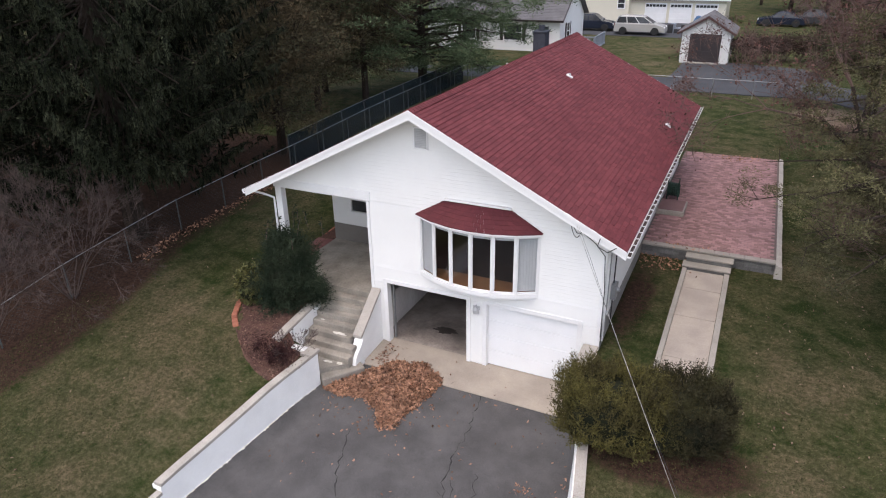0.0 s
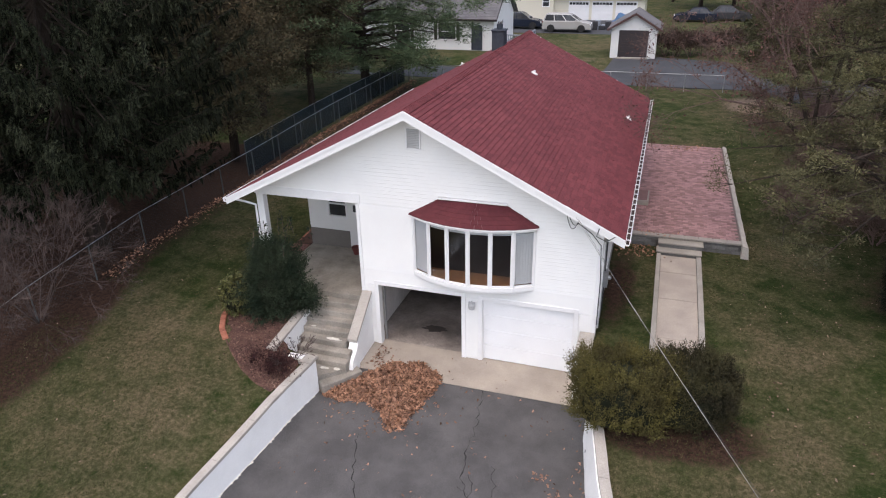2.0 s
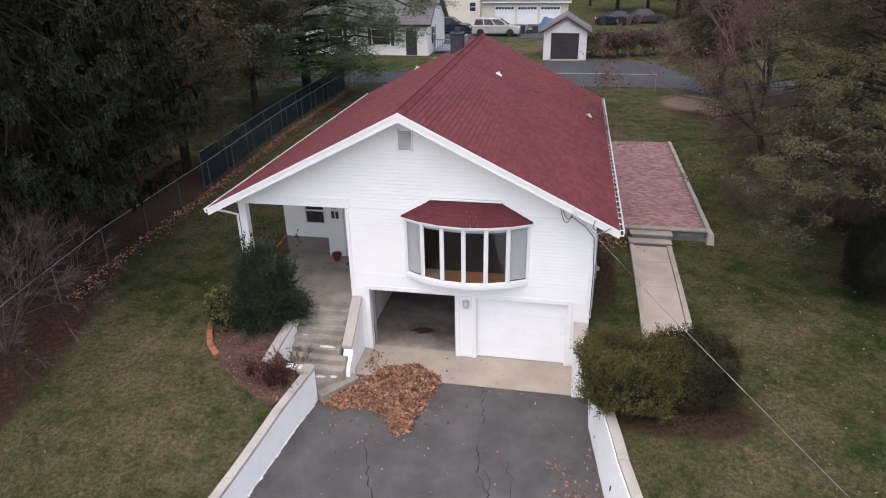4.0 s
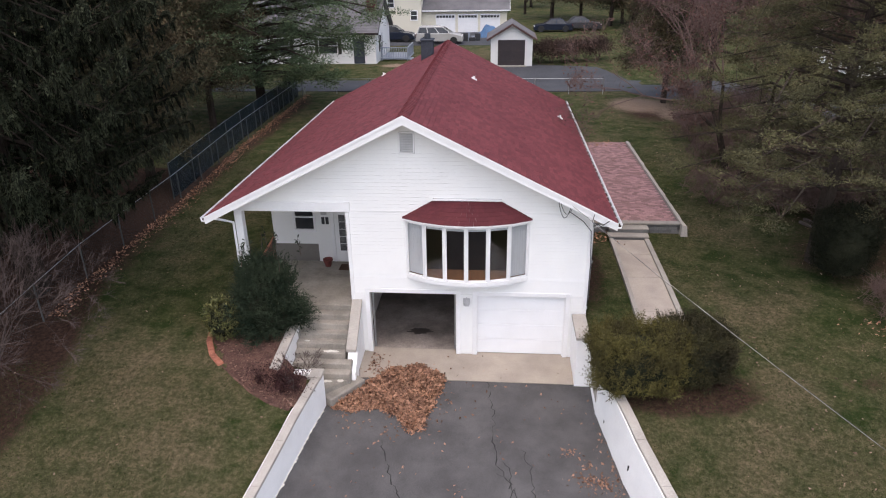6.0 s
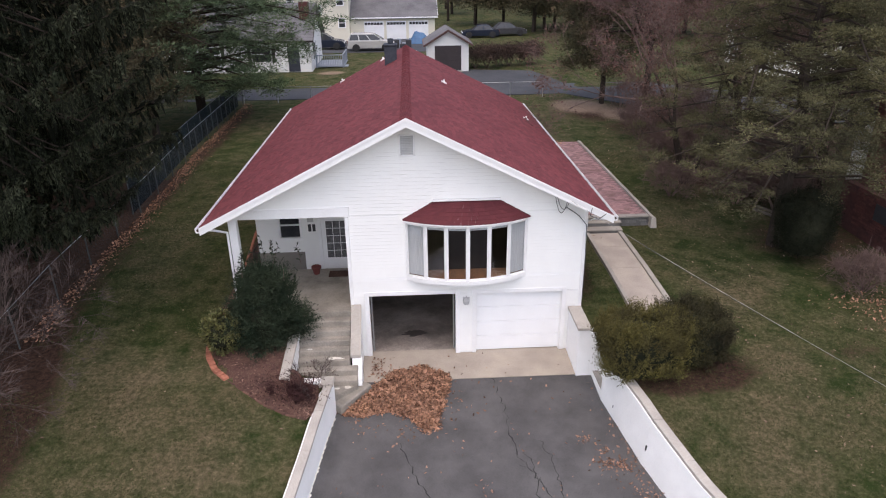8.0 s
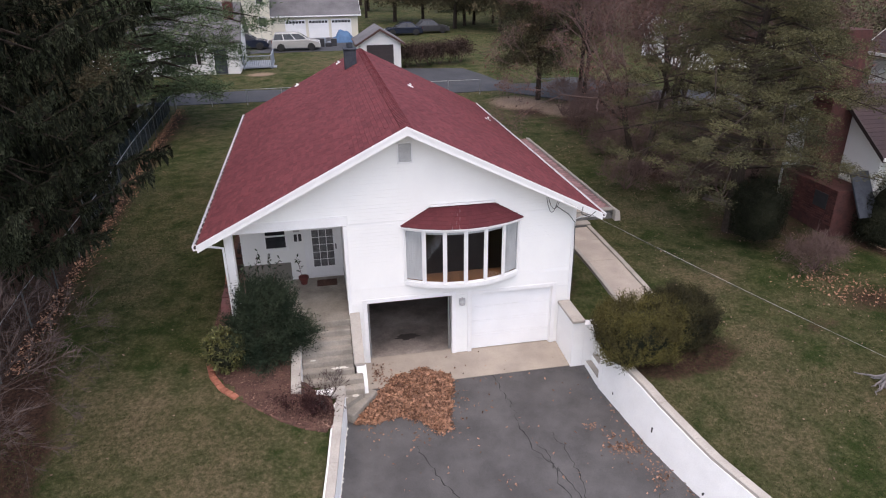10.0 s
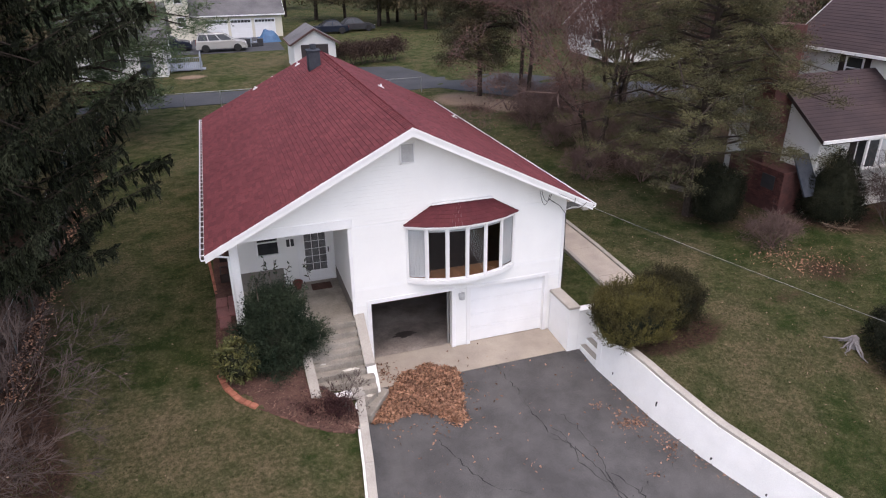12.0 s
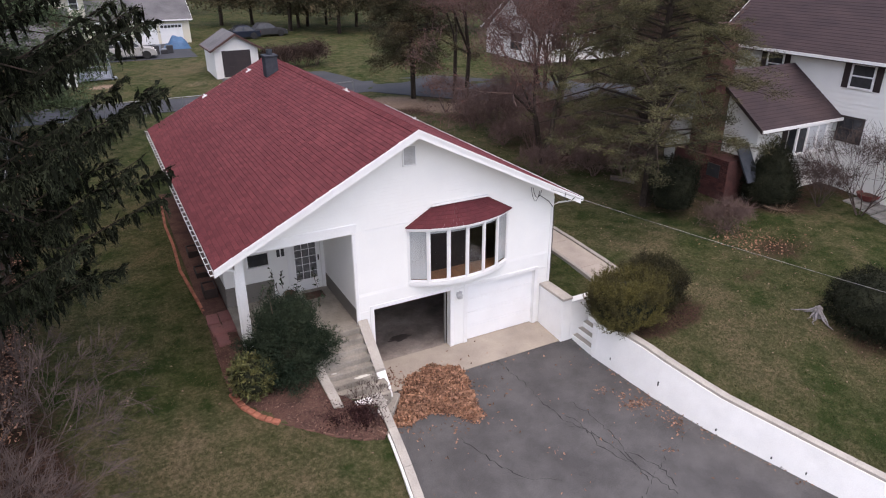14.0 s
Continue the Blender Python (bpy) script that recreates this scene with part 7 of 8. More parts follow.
def west_side():
    spruce((-20.1, 15.3, lawn_z(15.3)), 22.0, 6.2, 101, "huge dark spruce with drooping sprays behind the fence", low=3.5, dens=1.15, step=0.34, skirt=0.2)
    spruce((-24.3, 20.5, lawn_z(20)), 19.0, 5.0, 102, "huge dark spruce with drooping sprays behind the fence", low=1.4, dens=0.6)
    spruce((-25.5, 12.0, lawn_z(12)), 17.0, 4.8, 103, "huge dark spruce with drooping sprays behind the fence", low=1.6, dens=0.45)
    spruce((-30.0, 21.0, lawn_z(21)), 19.0, 5.0, 104, "huge dark spruce with drooping sprays behind the fence", low=1.2, dens=0.35)
    spruce((-31.0, 31.0, lawn_z(31)), 17.0, 5.0, 105, "huge dark spruce with drooping sprays behind the fence", low=1.2, dens=0.3)
    spruce((-33.0, 11.0, lawn_z(11)), 17.0, 5.0, 107, "huge dark spruce with drooping sprays behind the fence", low=1.0, dens=0.3)
    cb = [(0, 0, 1.9, 2.0, 2.0, 1.0), (0, 0, 3.6, 2.0, 2.0, 1.1), (1.0, 0.5, 5.2, 2.0, 1.9, 1.2), (-1.0, -0.5, 5.6, 2.0, 1.9, 1.2), (0.3, -0.8, 7.2, 2.0, 1.9, 1.3), (-0.4, 0.7, 8.6, 1.8, 1.8, 1.3), (0.2, 0, 10.2, 1.5, 1.5, 1.3), (0, 0, 11.8, 1.0, 1.0, 1.2)]
    for k, (x, y) in enumerate(((-22.3, 35.4), (-27.5, 38.5), (-25.8, 31.0), (-21.2, 25.4), (-24.6, 33.5))):
        blob_tree((x, y, lawn_z(y)), "cedar_tree", "brown-green cedar behind the fence", M_CEDAR, [(a * 1.15, c * 1.15, d + (1.0 if k in (0, 4) else 0.3), e * 1.3, g * 1.3, i * 1.15) for a, c, d, e, g, i in cb], 44000, 0.14, 110 + k, trunk_r=0.24, clump=0.3, per=60, group="cedars behind the fence")
    bough_tree((-21.5, 41.8, lawn_z(41)), "pine_tree", "blue-green white pine with layered boughs", M_PINE, 16.5, 9.6, 120, low=1.9, limbs=150, sprays=10, tufts=3, per=44, leaf=0.22, spread=0.27, slim=0.2, trunk_r=0.34, belly=0.3, rise=0.06, droop=0.12, flat_pads=0.3)
    bare_tree((-18.9, 11.4, lawn_z(11.4)), "bare_bush", "big leafless grey-brown bush over the fence", 4.9, 0.42, 130, M_TWIG, 5, 10, 0.022, category="shrub", upward=0.3)
    bare_tree((-19.4, 8.9, lawn_z(8.9)), "bare_bush", "big leafless grey-brown bush over the fence", 4.4, 0.42, 131, M_TWIG, 5, 8, 0.022, category="shrub", upward=0.3)


west_side()


def fence():
    def fence_x(y):
        return float(np.interp(y, [4, 18, 24, 33, 44], [-18.9, -19.0, -19.05, -19.5, -19.75]))
    fx = -19.8
    th = thing("chain_link_fence", (fx, 20, 1.5), "chain-link fence, partly hung with dark blue-green screen", "fence", kind="structure")
    ys = list(np.arange(4.0, 45.8, 2.45))
    H = 1.25
    for y in ys:
        z = lawn_z(y)
        part("post", Build().tube([(fence_x(y) + 0.06, y, z - 0.2), (fence_x(y) + 0.06, y, z + H + 0.04)], 0.026, 6), M_FENCE, th)
    for a, c in zip(ys[:-1], ys[1:]):
        za, zc = lawn_z(a), lawn_z(c)
        xa, xc = fence_x(a), fence_x(c)
        part("top_rail", Build().tube([(xa + 0.06, a, za + H), (xc + 0.06, c, zc + H)], 0.013, 6), M_METAL, th)
        p0, p1 = [], []
        for k in np.arange(-H, c - a, 0.16):
            for sgn in (1, -1):
                q0, q1 = max(0, k), min(c - a, k + H)
                h0, h1 = q0 - k, q1 - k
                if sgn < 0:
                    h0, h1 = H - h0, H - h1
                p0.append((lerp(xa, xc, q0 / (c - a)), a + q0, lerp(za, zc, q0 / (c - a)) + h0))
                p1.append((lerp(xa, xc, q1 / (c - a)), a + q1, lerp(za, zc, q1 / (c - a)) + h1))
        n = len(p0)
        v, f = segments(np.array(p0), np.array(p1), np.full(n, 0.0016), np.full(n, 0.0016), 3)
        tagged(quads_object("wire_mesh", v, f, M_FENCE, th), kind="stuff")
        if a > 22.5:
            back, hs = -0.3, 1.62
            part("screen_panel", Build().hexa([(xa + back, a + 0.01, za + 0.02), (xa + back + 0.01, a + 0.01, za + 0.02), (xc + back + 0.01, c - 0.01, zc + 0.02), (xc + back, c - 0.01, zc + 0.02), (xa + back, a + 0.01, za + hs), (xa + back + 0.01, a + 0.01, za + hs), (xc + back + 0.01, c - 0.01, zc + hs), (xc + back, c - 0.01, zc + hs)]), M_SCREEN, th)
            part("back_rail", Build().tube([(xa + back + 0.03, a, za + hs), (xc + back + 0.03, c, zc + hs)], 0.011, 6), M_METAL, th)
            part("back_post", Build().tube([(xa + back + 0.04, a, za - 0.2), (xa + back + 0.04, a, za + hs + 0.05)], 0.025, 6), M_FENCE, th)
    # the run along the lane
    xs = list(np.arange(fx, 3.6, 2.45))
    for x in xs:
        part("post", Build().tube([(x, 46.6, 1.7), (x, 46.6, 3.0)], 0.025, 6), M_METAL, th)
    part("top_rail", Build().tube([(xs[0], 46.6, 2.98), (xs[-1], 46.6, 2.98)], 0.018, 6), M_METAL, th)


fence()


# ---------------------------------------------------------------- lane and neighbouring buildings
def flat(name, pts, z, mat, label, category, n=1):
    structure(name, Build().prism(pts, "z", z - 0.25, z), mat, label, category)


flat("lane", [(-70, 47.3), (4, 47.6), (8.0, 42.5), (13, 37.5), (24, 34.5), (60, 33), (60, 41), (24, 43.5), (15, 48), (11, 53), (-70, 51.6)], 1.905, M_ROAD, "blue-grey asphalt lane behind the garden", "road")
structure("forecourt", ribbon([(-6.2, 5.2, 51.5, 1.91), (-5.9, 4.2, 54.0, 2.15), (-5.7, 3.0, 56.0, 2.38), (-5.6, -2.6, 57.2, 2.42)]), M_ROAD, "asphalt forecourt before the shed", "road")
structure("far_parking", ribbon([(-42, -5.5, y, lawn_z(y) + 0.03) for y in (69.0, 71.0, 74.0, 77.0, 80.2)]), M_ROAD, "asphalt yard before the cream garages", "road")


def sash_window(parent, x0, x1, z0, z1, plane, axis, out, shutters=True, trim=None):
    """A framed window on a wall: axis 'y' for a wall across y, 'x' for one across x."""
    def bx(u0, u1, d0, d1, a, c):
        lo, hi = sorted((plane + out * d0, plane + out * d1))
        return (u0, lo, a, u1, hi, c) if axis == "y" else (lo, u0, a, hi, u1, c)
    f = Build()
    t = 0.09
    for q in ((x0 - t, x0, z0 - t, z1 + t), (x1, x1 + t, z0 - t, z1 + t), (x0, x1, z0 - t, z0), (x0, x1, z1, z1 + t), (x0, x1, (z0 + z1) / 2 - 0.03, (z0 + z1) / 2 + 0.03)):
        f.rbox(*bx(q[0], q[1], 0.004, 0.06, q[2], q[3]), 0.008)
    w = part("window", f, trim or M_TRIM, parent)
    part("pane", Build().box(*bx(x0, x1, 0.003, 0.03, z0, (z0 + z1) / 2 - 0.03)), M_WINDARK, w)
    part("pane", Build().box(*bx(x0, x1, 0.003, 0.03, (z0 + z1) / 2 + 0.03, z1)), M_WINDARK, w)
    if shutters:
        for a, c in ((x0 - t - 0.32, x0 - t - 0.02), (x1 + t + 0.02, x1 + t + 0.32)):
            part("shutter", Build().rbox(*bx(a, c, 0.004, 0.05, z0 - t, z1 + t), 0.01), M_SHUTTER, w)
    return w


def courses(parent, u0, u1, z0, z1, plane, axis, out, mat, course=0.2, clip=None):
    """Lapped siding of a neighbour's wall, a board at a time."""
    z = z0
    while z < z1 - 0.02:
        c = min(z + course, z1)
        a0, a1 = (u0, u1) if clip is None else clip(z)
        b0, b1 = (u0, u1) if clip is None else clip(c)
        if b1 - b0 > 0.05:
            def pt(u, o, h):
                return (u, plane + out * o, h) if axis == "y" else (plane + out * o, u, h)
            part("siding_board", Build().hexa([pt(a0, 0, z), pt(a1, 0, z), pt(a1, 0.024, z), pt(a0, 0.024, z), pt(b0, 0, c), pt(b1, 0, c), pt(b1, 0.004, c), pt(b0, 0.004, c)]), mat, parent)
        z = c


def gable_roof(name, parent, ridge_axis, r0, r1, half, centre, z_eave, z_ridge, mat, trim=M_TRIM, thick=0.16, label="", rake=None):
    rf = None
    for s in (-1, 1):
        prof = [(centre, z_ridge), (centre + s * half, z_eave), (centre + s * half, z_eave - thick), (centre, z_ridge - thick)]
        if s < 0:
            prof = prof[::-1]
        b = Build().prism(prof, ridge_axis, r0, r1)
        rf = part(name, b, mat, parent, label)
        # courses
        k = 0
        n = int(math.hypot(half, z_ridge - z_eave) / 0.2)
        for k in range(n):
            f0, f1 = k / n, (k + 1) / n
            p = [(centre + s * half * (1 - f0), lerp(z_eave, z_ridge, f0) + 0.018), (centre + s * half * (1 - f1), lerp(z_eave, z_ridge, f1) + 0.004), (centre + s * half * (1 - f1), lerp(z_eave, z_ridge, f1)), (centre + s * half * (1 - f0), lerp(z_eave, z_ridge, f0))]
            part("shingle_course", Build().prism(p if s > 0 else p[::-1], ridge_axis, r0, r1), mat, rf)
        e = centre + s * half
        part("eave_board", Build().prism([(e, z_eave + 0.02), (e + s * 0.06, z_eave + 0.02), (e + s * 0.06, z_eave - 0.11), (e, z_eave - 0.11)], ridge_axis, r0 - 0.02, r1 + 0.02), trim, rf)
        for w in (r0, r1):
            o = 0.03 if w == r1 else -0.03
            part("rake_board", Build().prism([(centre, z_ridge + 0.02), (e, z_eave + 0.02), (e, z_eave - 0.15), (centre, z_ridge - 0.17)], ridge_axis, min(w, w + o), max(w, w + o)), rake or trim, rf)
    return rf


def east_neighbour():
    th = thing("neighbour_house", (18, 20, 1.5), "white-sided two-storey house with brown roof and brick chimney", "house")
    g = 1.3
    # main block, its gable ridge along y
    main = part("main_wall", Build().box(15.0, 6.0, g, 24.0, 24.0, 7.25), M_SIDING, th)
    courses(main, 6.0, 24.0, 2.2, 7.2, 15.0, "x", -1, M_SIDING)
    gable_roof("main_roof", th, "y", 5.6, 24.4, 5.0, 19.5, 7.35, 11.4, M_BROWNROOF, label="brown shingle roof")
    for y0, z0, z1 in ((15.75, 6.15, 7.1), (11.5, 6.15, 7.1)):
        sash_window(main, y0, y0 + 0.95, z0, z1, 14.976, "x", -1)
    sash_window(main, 15.7, 16.75, 3.75, 4.75, 14.976, "x", -1, False, M_SHUTTER)
    sash_window(main, 20.3, 21.1, 6.15, 7.1, 14.976, "x", -1)
    # wing towards the garden
    wing = part("wing_wall", Build().box(9.9, 17.1, g, 15.0, 22.2, 4.7).prism([(17.1, 4.7), (22.2, 4.7), (19.65, 6.55)], "x", 9.9, 15.0), M_SIDING, th)
    courses(wing, 17.1, 22.2, 2.0, 6.5, 9.9, "x", -1, M_SIDING, clip=lambda z: (17.1, 22.2) if z < 4.7 else (17.1 + (z - 4.7) * 1.378, 22.2 - (z - 4.7) * 1.378))
    courses(wing, 9.9, 15.0, 2.0, 4.6, 17.1, "y", -1, M_SIDING)
    gable_roof("wing_roof", th, "x", 9.55, 15.0, 3.0, 19.65, 4.72, 6.8, M_BROWNROOF, rake=M_SHUTTER, label="brown shingle wing roof")
    # box bay on the wing
    bay = part("box_bay", Build().rbox(11.9, 16.62, 3.30, 14.0, 17.09, 3.42, 0.01).rbox(11.9, 16.62, 4.55, 14.0, 17.09, 4.63, 0.01), M_TRIM, th, "white box bay window")
    for x in (11.95, 12.62, 13.32, 13.94):
        part("mullion", Build().rbox(x - 0.05, 16.63, 3.421, x + 0.05, 16.72, 4.549, 0.008), M_TRIM, bay)
    for a, c in ((12.0, 12.57), (12.67, 13.27), (13.37, 13.89)):
        part("pane", Build().box(a, 16.68, 3.421, c, 16.70, 4.549), M_WINDARK if a < 12.5 else M_CURTAIN, bay)
    for x in (11.93, 13.94):
        part("bay_side", Build().box(x, 16.72, 3.421, x + 0.03, 17.09, 4.549), M_WINDARK, bay)
    part("shutter", Build().rbox(11.45, 17.03, 3.3, 11.8, 17.07, 4.5, 0.01), M_SHUTTER, wing)
    # brick chimney and outdoor hearth on the gable end
    ch = part("brick_chimney", Build().box(8.92, 18.9, g, 9.88, 19.95, 8.9), M_BRICKCORE, th, "red brick chimney and hearth")
    hearth = Build().box(8.65, 17.35, g, 9.875, 20.5, 3.3)
    part("hearth_core", hearth, M_BRICKCORE, ch)
    rnd = random.Random(9)

    def bricks(x, ya, yb, za, zb):
        row = 0
        z = za
        while z < zb - 0.05:
            y = ya - (0.11 if row % 2 else 0)
            while y < yb:
                a, c = max(y, ya) + 0.006, min(y + 0.22, yb) - 0.006
                y += 0.22
                if c - a < 0.04:
                    continue
                part("brick", Build().box(x - 0.014, a, z + 0.005, x - 0.0005, c, z + 0.085), M_BRICK, ch)
            z += 0.095
            row += 1
    bricks(8.65, 17.35, 19.6, 1.9, 3.3)
    bricks(8.92, 18.9, 19.95, 4.2, 8.9)
    # a dark plate on the brick stands for the shaded open hearth
    part("hearth_opening", Build().rbox(8.60, 17.75, 2.45, 8.63, 18.45, 3.05, 0.005), M_DARK, ch, "dark plate standing for the hearth opening")
    part("leaning_slab", Build().hexa([(9.1, 16.55, 2.5), (9.86, 16.55, 2.5), (9.86, 17.5, 4.0), (9.1, 17.5, 4.0), (9.1, 16.62, 2.48), (9.86, 16.62, 2.48), (9.86, 17.57, 3.98), (9.1, 17.57, 3.98)]), M_CHIMNEY, ch, "grey slab leaning beside the hearth")
    th.location = th.location + Vector((0.2, 0.05, 0.08))


east_neighbour()


def shed():
    x0, x1, y0, y1, g = -6.0, -2.45, 56.35, 61.0, 2.42
    xm = (x0 + x1) / 2
    th = thing("garden_shed", (xm, y0, g), "small white shed with a dark brown door", "shed")
    w = part("wall", Build().box(x0, y0, g - 0.4, x1, y1, 4.72).prism([(x0, 4.72), (x1, 4.72), (xm, 5.72)], "y", y0, y1), M_SIDING, th)
    courses(w, x0, x1, g + 0.05, 5.6, y0, "y", -1, M_SIDING, 0.2, clip=lambda z: (x0, x1) if z < 4.72 else (x0 + (z - 4.72) * 1.775, x1 - (z - 4.72) * 1.775))
    courses(w, y0, y1, g + 0.05, 4.7, x0, "x", -1, M_SIDING, 0.2)
    gable_roof("roof", th, "y", y0 - 0.3, y1 + 0.2, 2.1, xm, 4.66, 5.92, M_GREYROOF, M_RAKE, label="grey shingle roof with red-brown edge")
    d = part("door", Build().rbox(-5.40, y0 - 0.06, g + 0.06, -3.10, y0 - 0.026, 4.58, 0.01), M_DARKDOOR, th, "dark brown roll-up door")
    for k in range(5):
        part("door_panel", Build().rbox(-5.38, y0 - 0.08, g + 0.08 + k * 0.415, -3.12, y0 - 0.061, g + 0.47 + k * 0.415, 0.008), M_DARKDOOR, d)
    part("threshold", Build().rbox(-5.5, y0 - 0.35, g - 0.3, -3.0, y0 - 0.03, g + 0.04, 0.01), M_CAP, th)


shed()


def white_house():
    th = thing("white_house", (-22, 60, 1.9), "small white house with grey roof and brick chimney", "house")
    x0, x1, y0, y1 = -29.0, -16.3, 58.0, 66.0
    part("foundation", Build().box(x0 + 0.05, y0 + 0.05, 1.5, x1 - 0.05, y1, 2.25), M_FOUNDATION, th)
    w = part("wall", Build().box(x0, y0, 2.2, x1, y1, 4.95).prism([(y0, 4.95), (y1, 4.95), ((y0 + y1) / 2, 7.6)], "x", x0, x1), M_SIDING, th)
    courses(w, x0, x1, 2.25, 4.9, y0, "y", -1, M_SIDING, 0.25)
    courses(w, y0, y1, 2.25, 7.3, x1, "x", 1, M_SIDING, 0.25, clip=lambda z: (y0, y1) if z < 4.95 else (y0 + (z - 4.95) * 1.51, y1 - (z - 4.95) * 1.51))
    gable_roof("roof", th, "x", x0 - 0.3, x1 + 0.35, 4.4, (y0 + y1) / 2, 4.95, 7.85, M_GREYROOF, M_SHUTTER, label="grey shingle roof")
    part("chimney", Build().rbox(-17.3, 60.0, 5.6, -16.5, 60.9, 8.0, 0.02), M_BRICK, th, "red brick chimney")
    sash_window(w, -21.4, -19.8, 3.2, 4.5, y0 - 0.03, "y", -1)
    sash_window(w, -25.5, -24.2, 3.2, 4.5, y0 - 0.03, "y", -1)
    sash_window(w, 60.0, 60.9, 3.2, 4.5, x1 + 0.03, "x", 1)
    part("front_door", Build().rbox(-18.3, y0 - 0.07, 2.3, -17.3, y0 - 0.03, 4.4, 0.01), M_CHIMNEY, th, "grey-blue front door")
    th.location.z += 0.12
    d = thing("wooden_deck", (-14.8, 62, 1.9), "grey wooden deck with railings beside the white house", "deck")
    part("deck_floor", Build().rbox(-16.2, 59.8, 2.5, -13.6, 64.0, 2.62, 0.01), M_DECK, d)
    for x, y in ((-16.1, 59.9), (-13.7, 59.9), (-13.7, 63.9), (-13.7, 61.9)):
        part("deck_post", Build().rbox(x - 0.06, y - 0.06, 1.8, x + 0.06, y + 0.06, 3.6, 0.008), M_DECK, d)
    part("rail", Build().rbox(-16.1, 59.85, 3.5, -13.7, 59.95, 3.58, 0.008), M_DECK, d)
    part("rail", Build().rbox(-13.75, 59.9, 3.5, -13.65, 63.9, 3.58, 0.008), M_DECK, d)
    for k in range(15):
        part("baluster", Build().rbox(-16.0 + k * 0.16, 59.88, 2.62, -15.96 + k * 0.16, 59.92, 3.5, 0.004), M_DECK, d)
    for k in range(24):
        part("baluster", Build().rbox(-13.72, 60.0 + k * 0.16, 2.62, -13.68, 60.04 + k * 0.16, 3.5, 0.004), M_DECK, d)
    for k in range(4):
        part("stair", Build().rbox(-13.6 + 0.28 * k, 60.2, 1.8, -13.3 + 0.28 * k, 61.4, 2.5 - 0.16 * k, 0.008), M_DECK, d)


white_house()


def cream_house():
    th = thing("cream_house", (-10, 81, 2.78), "cream two-storey house with a three-door garage", "house")
    y0, y1, g = 80.0, 87.0, 2.78
    part("garage_wall", Build().box(-14.5, y0, g - 0.3, -4.45, y1, 5.35), M_CREAM, th)
    gable_roof("garage_roof", th, "x", -14.6, -4.1, 3.9, (y0 + y1) / 2, 5.3, 7.3, M_GREYROOF, label="dark grey shingle roof")
    for k in range(3):
        x = -12.88 + k * 2.65
        d = part("garage_door", Build().rbox(x, y0 - 0.05, g, x + 2.35, y0 - 0.003, 4.86, 0.01), M_TRIM, th, "white garage door with a row of lites")
        for j in range(4):
            part("door_panel", Build().rbox(x + 0.04, y0 - 0.07, g + 0.03 + j * 0.51, x + 2.31, y0 - 0.051, g + 0.5 + j * 0.51, 0.01), M_TRIM, d)
        for j in range(6):
            part("lite", Build().box(x + 0.1 + j * 0.365, y0 - 0.08, 4.46, x + 0.41 + j * 0.365, y0 - 0.071, 4.72), M_WINDARK, d)
    m = part("main_wall", Build().box(-28.0, y0 - 1.0, g - 0.3, -14.5, y1 + 1, 8.2), M_CREAM, th)
    gable_roof("main_roof", th, "x", -28.4, -14.2, 5.2, (y0 + y1) / 2, 8.1, 11.2, M_GREYROOF, label="dark grey shingle roof")
    for x, z in ((-15.7, 4.35), (-15.8, 6.8), (-18.4, 5.75), (-21.5, 4.3), (-21.5, 6.8), (-26.0, 4.3), (-26.0, 6.8)):
        sash_window(m, x, x + 0.7, z, z + 0.95, y0 - 1.0, "y", -1, False)


cream_house()


def far_house():
    th = thing("far_house", (22, 50, 1.9), "white bungalow with a brown roof across the lane", "house")
    w = part("wall", Build().box(17.0, 50.0, 1.7, 30.0, 59.0, 4.3).prism([(50.0, 4.3), (59.0, 4.3), (54.5, 7.2)], "x", 17.0, 30.0), M_SIDING, th)
    gable_roof("roof", th, "x", 16.6, 30.4, 5.0, 54.5, 4.3, 7.4, M_BROWNROOF, label="brown shingle roof")
    sash_window(w, 19.0, 20.2, 2.9, 4.0, 50.0, "y", -1)
    sash_window(w, 22.8, 24.6, 2.9, 4.0, 50.0, "y", -1)
    sash_window(w, 52.5, 54.5, 2.6, 4.1, 17.0, "x", -1, False)
    part("door", Build().rbox(26.0, 49.95, 1.95, 27.0, 49.997, 4.0, 0.01), M_SHUTTER, th)
    th.location = th.location + Vector((4.5, 0.0, 0.7))


far_house()


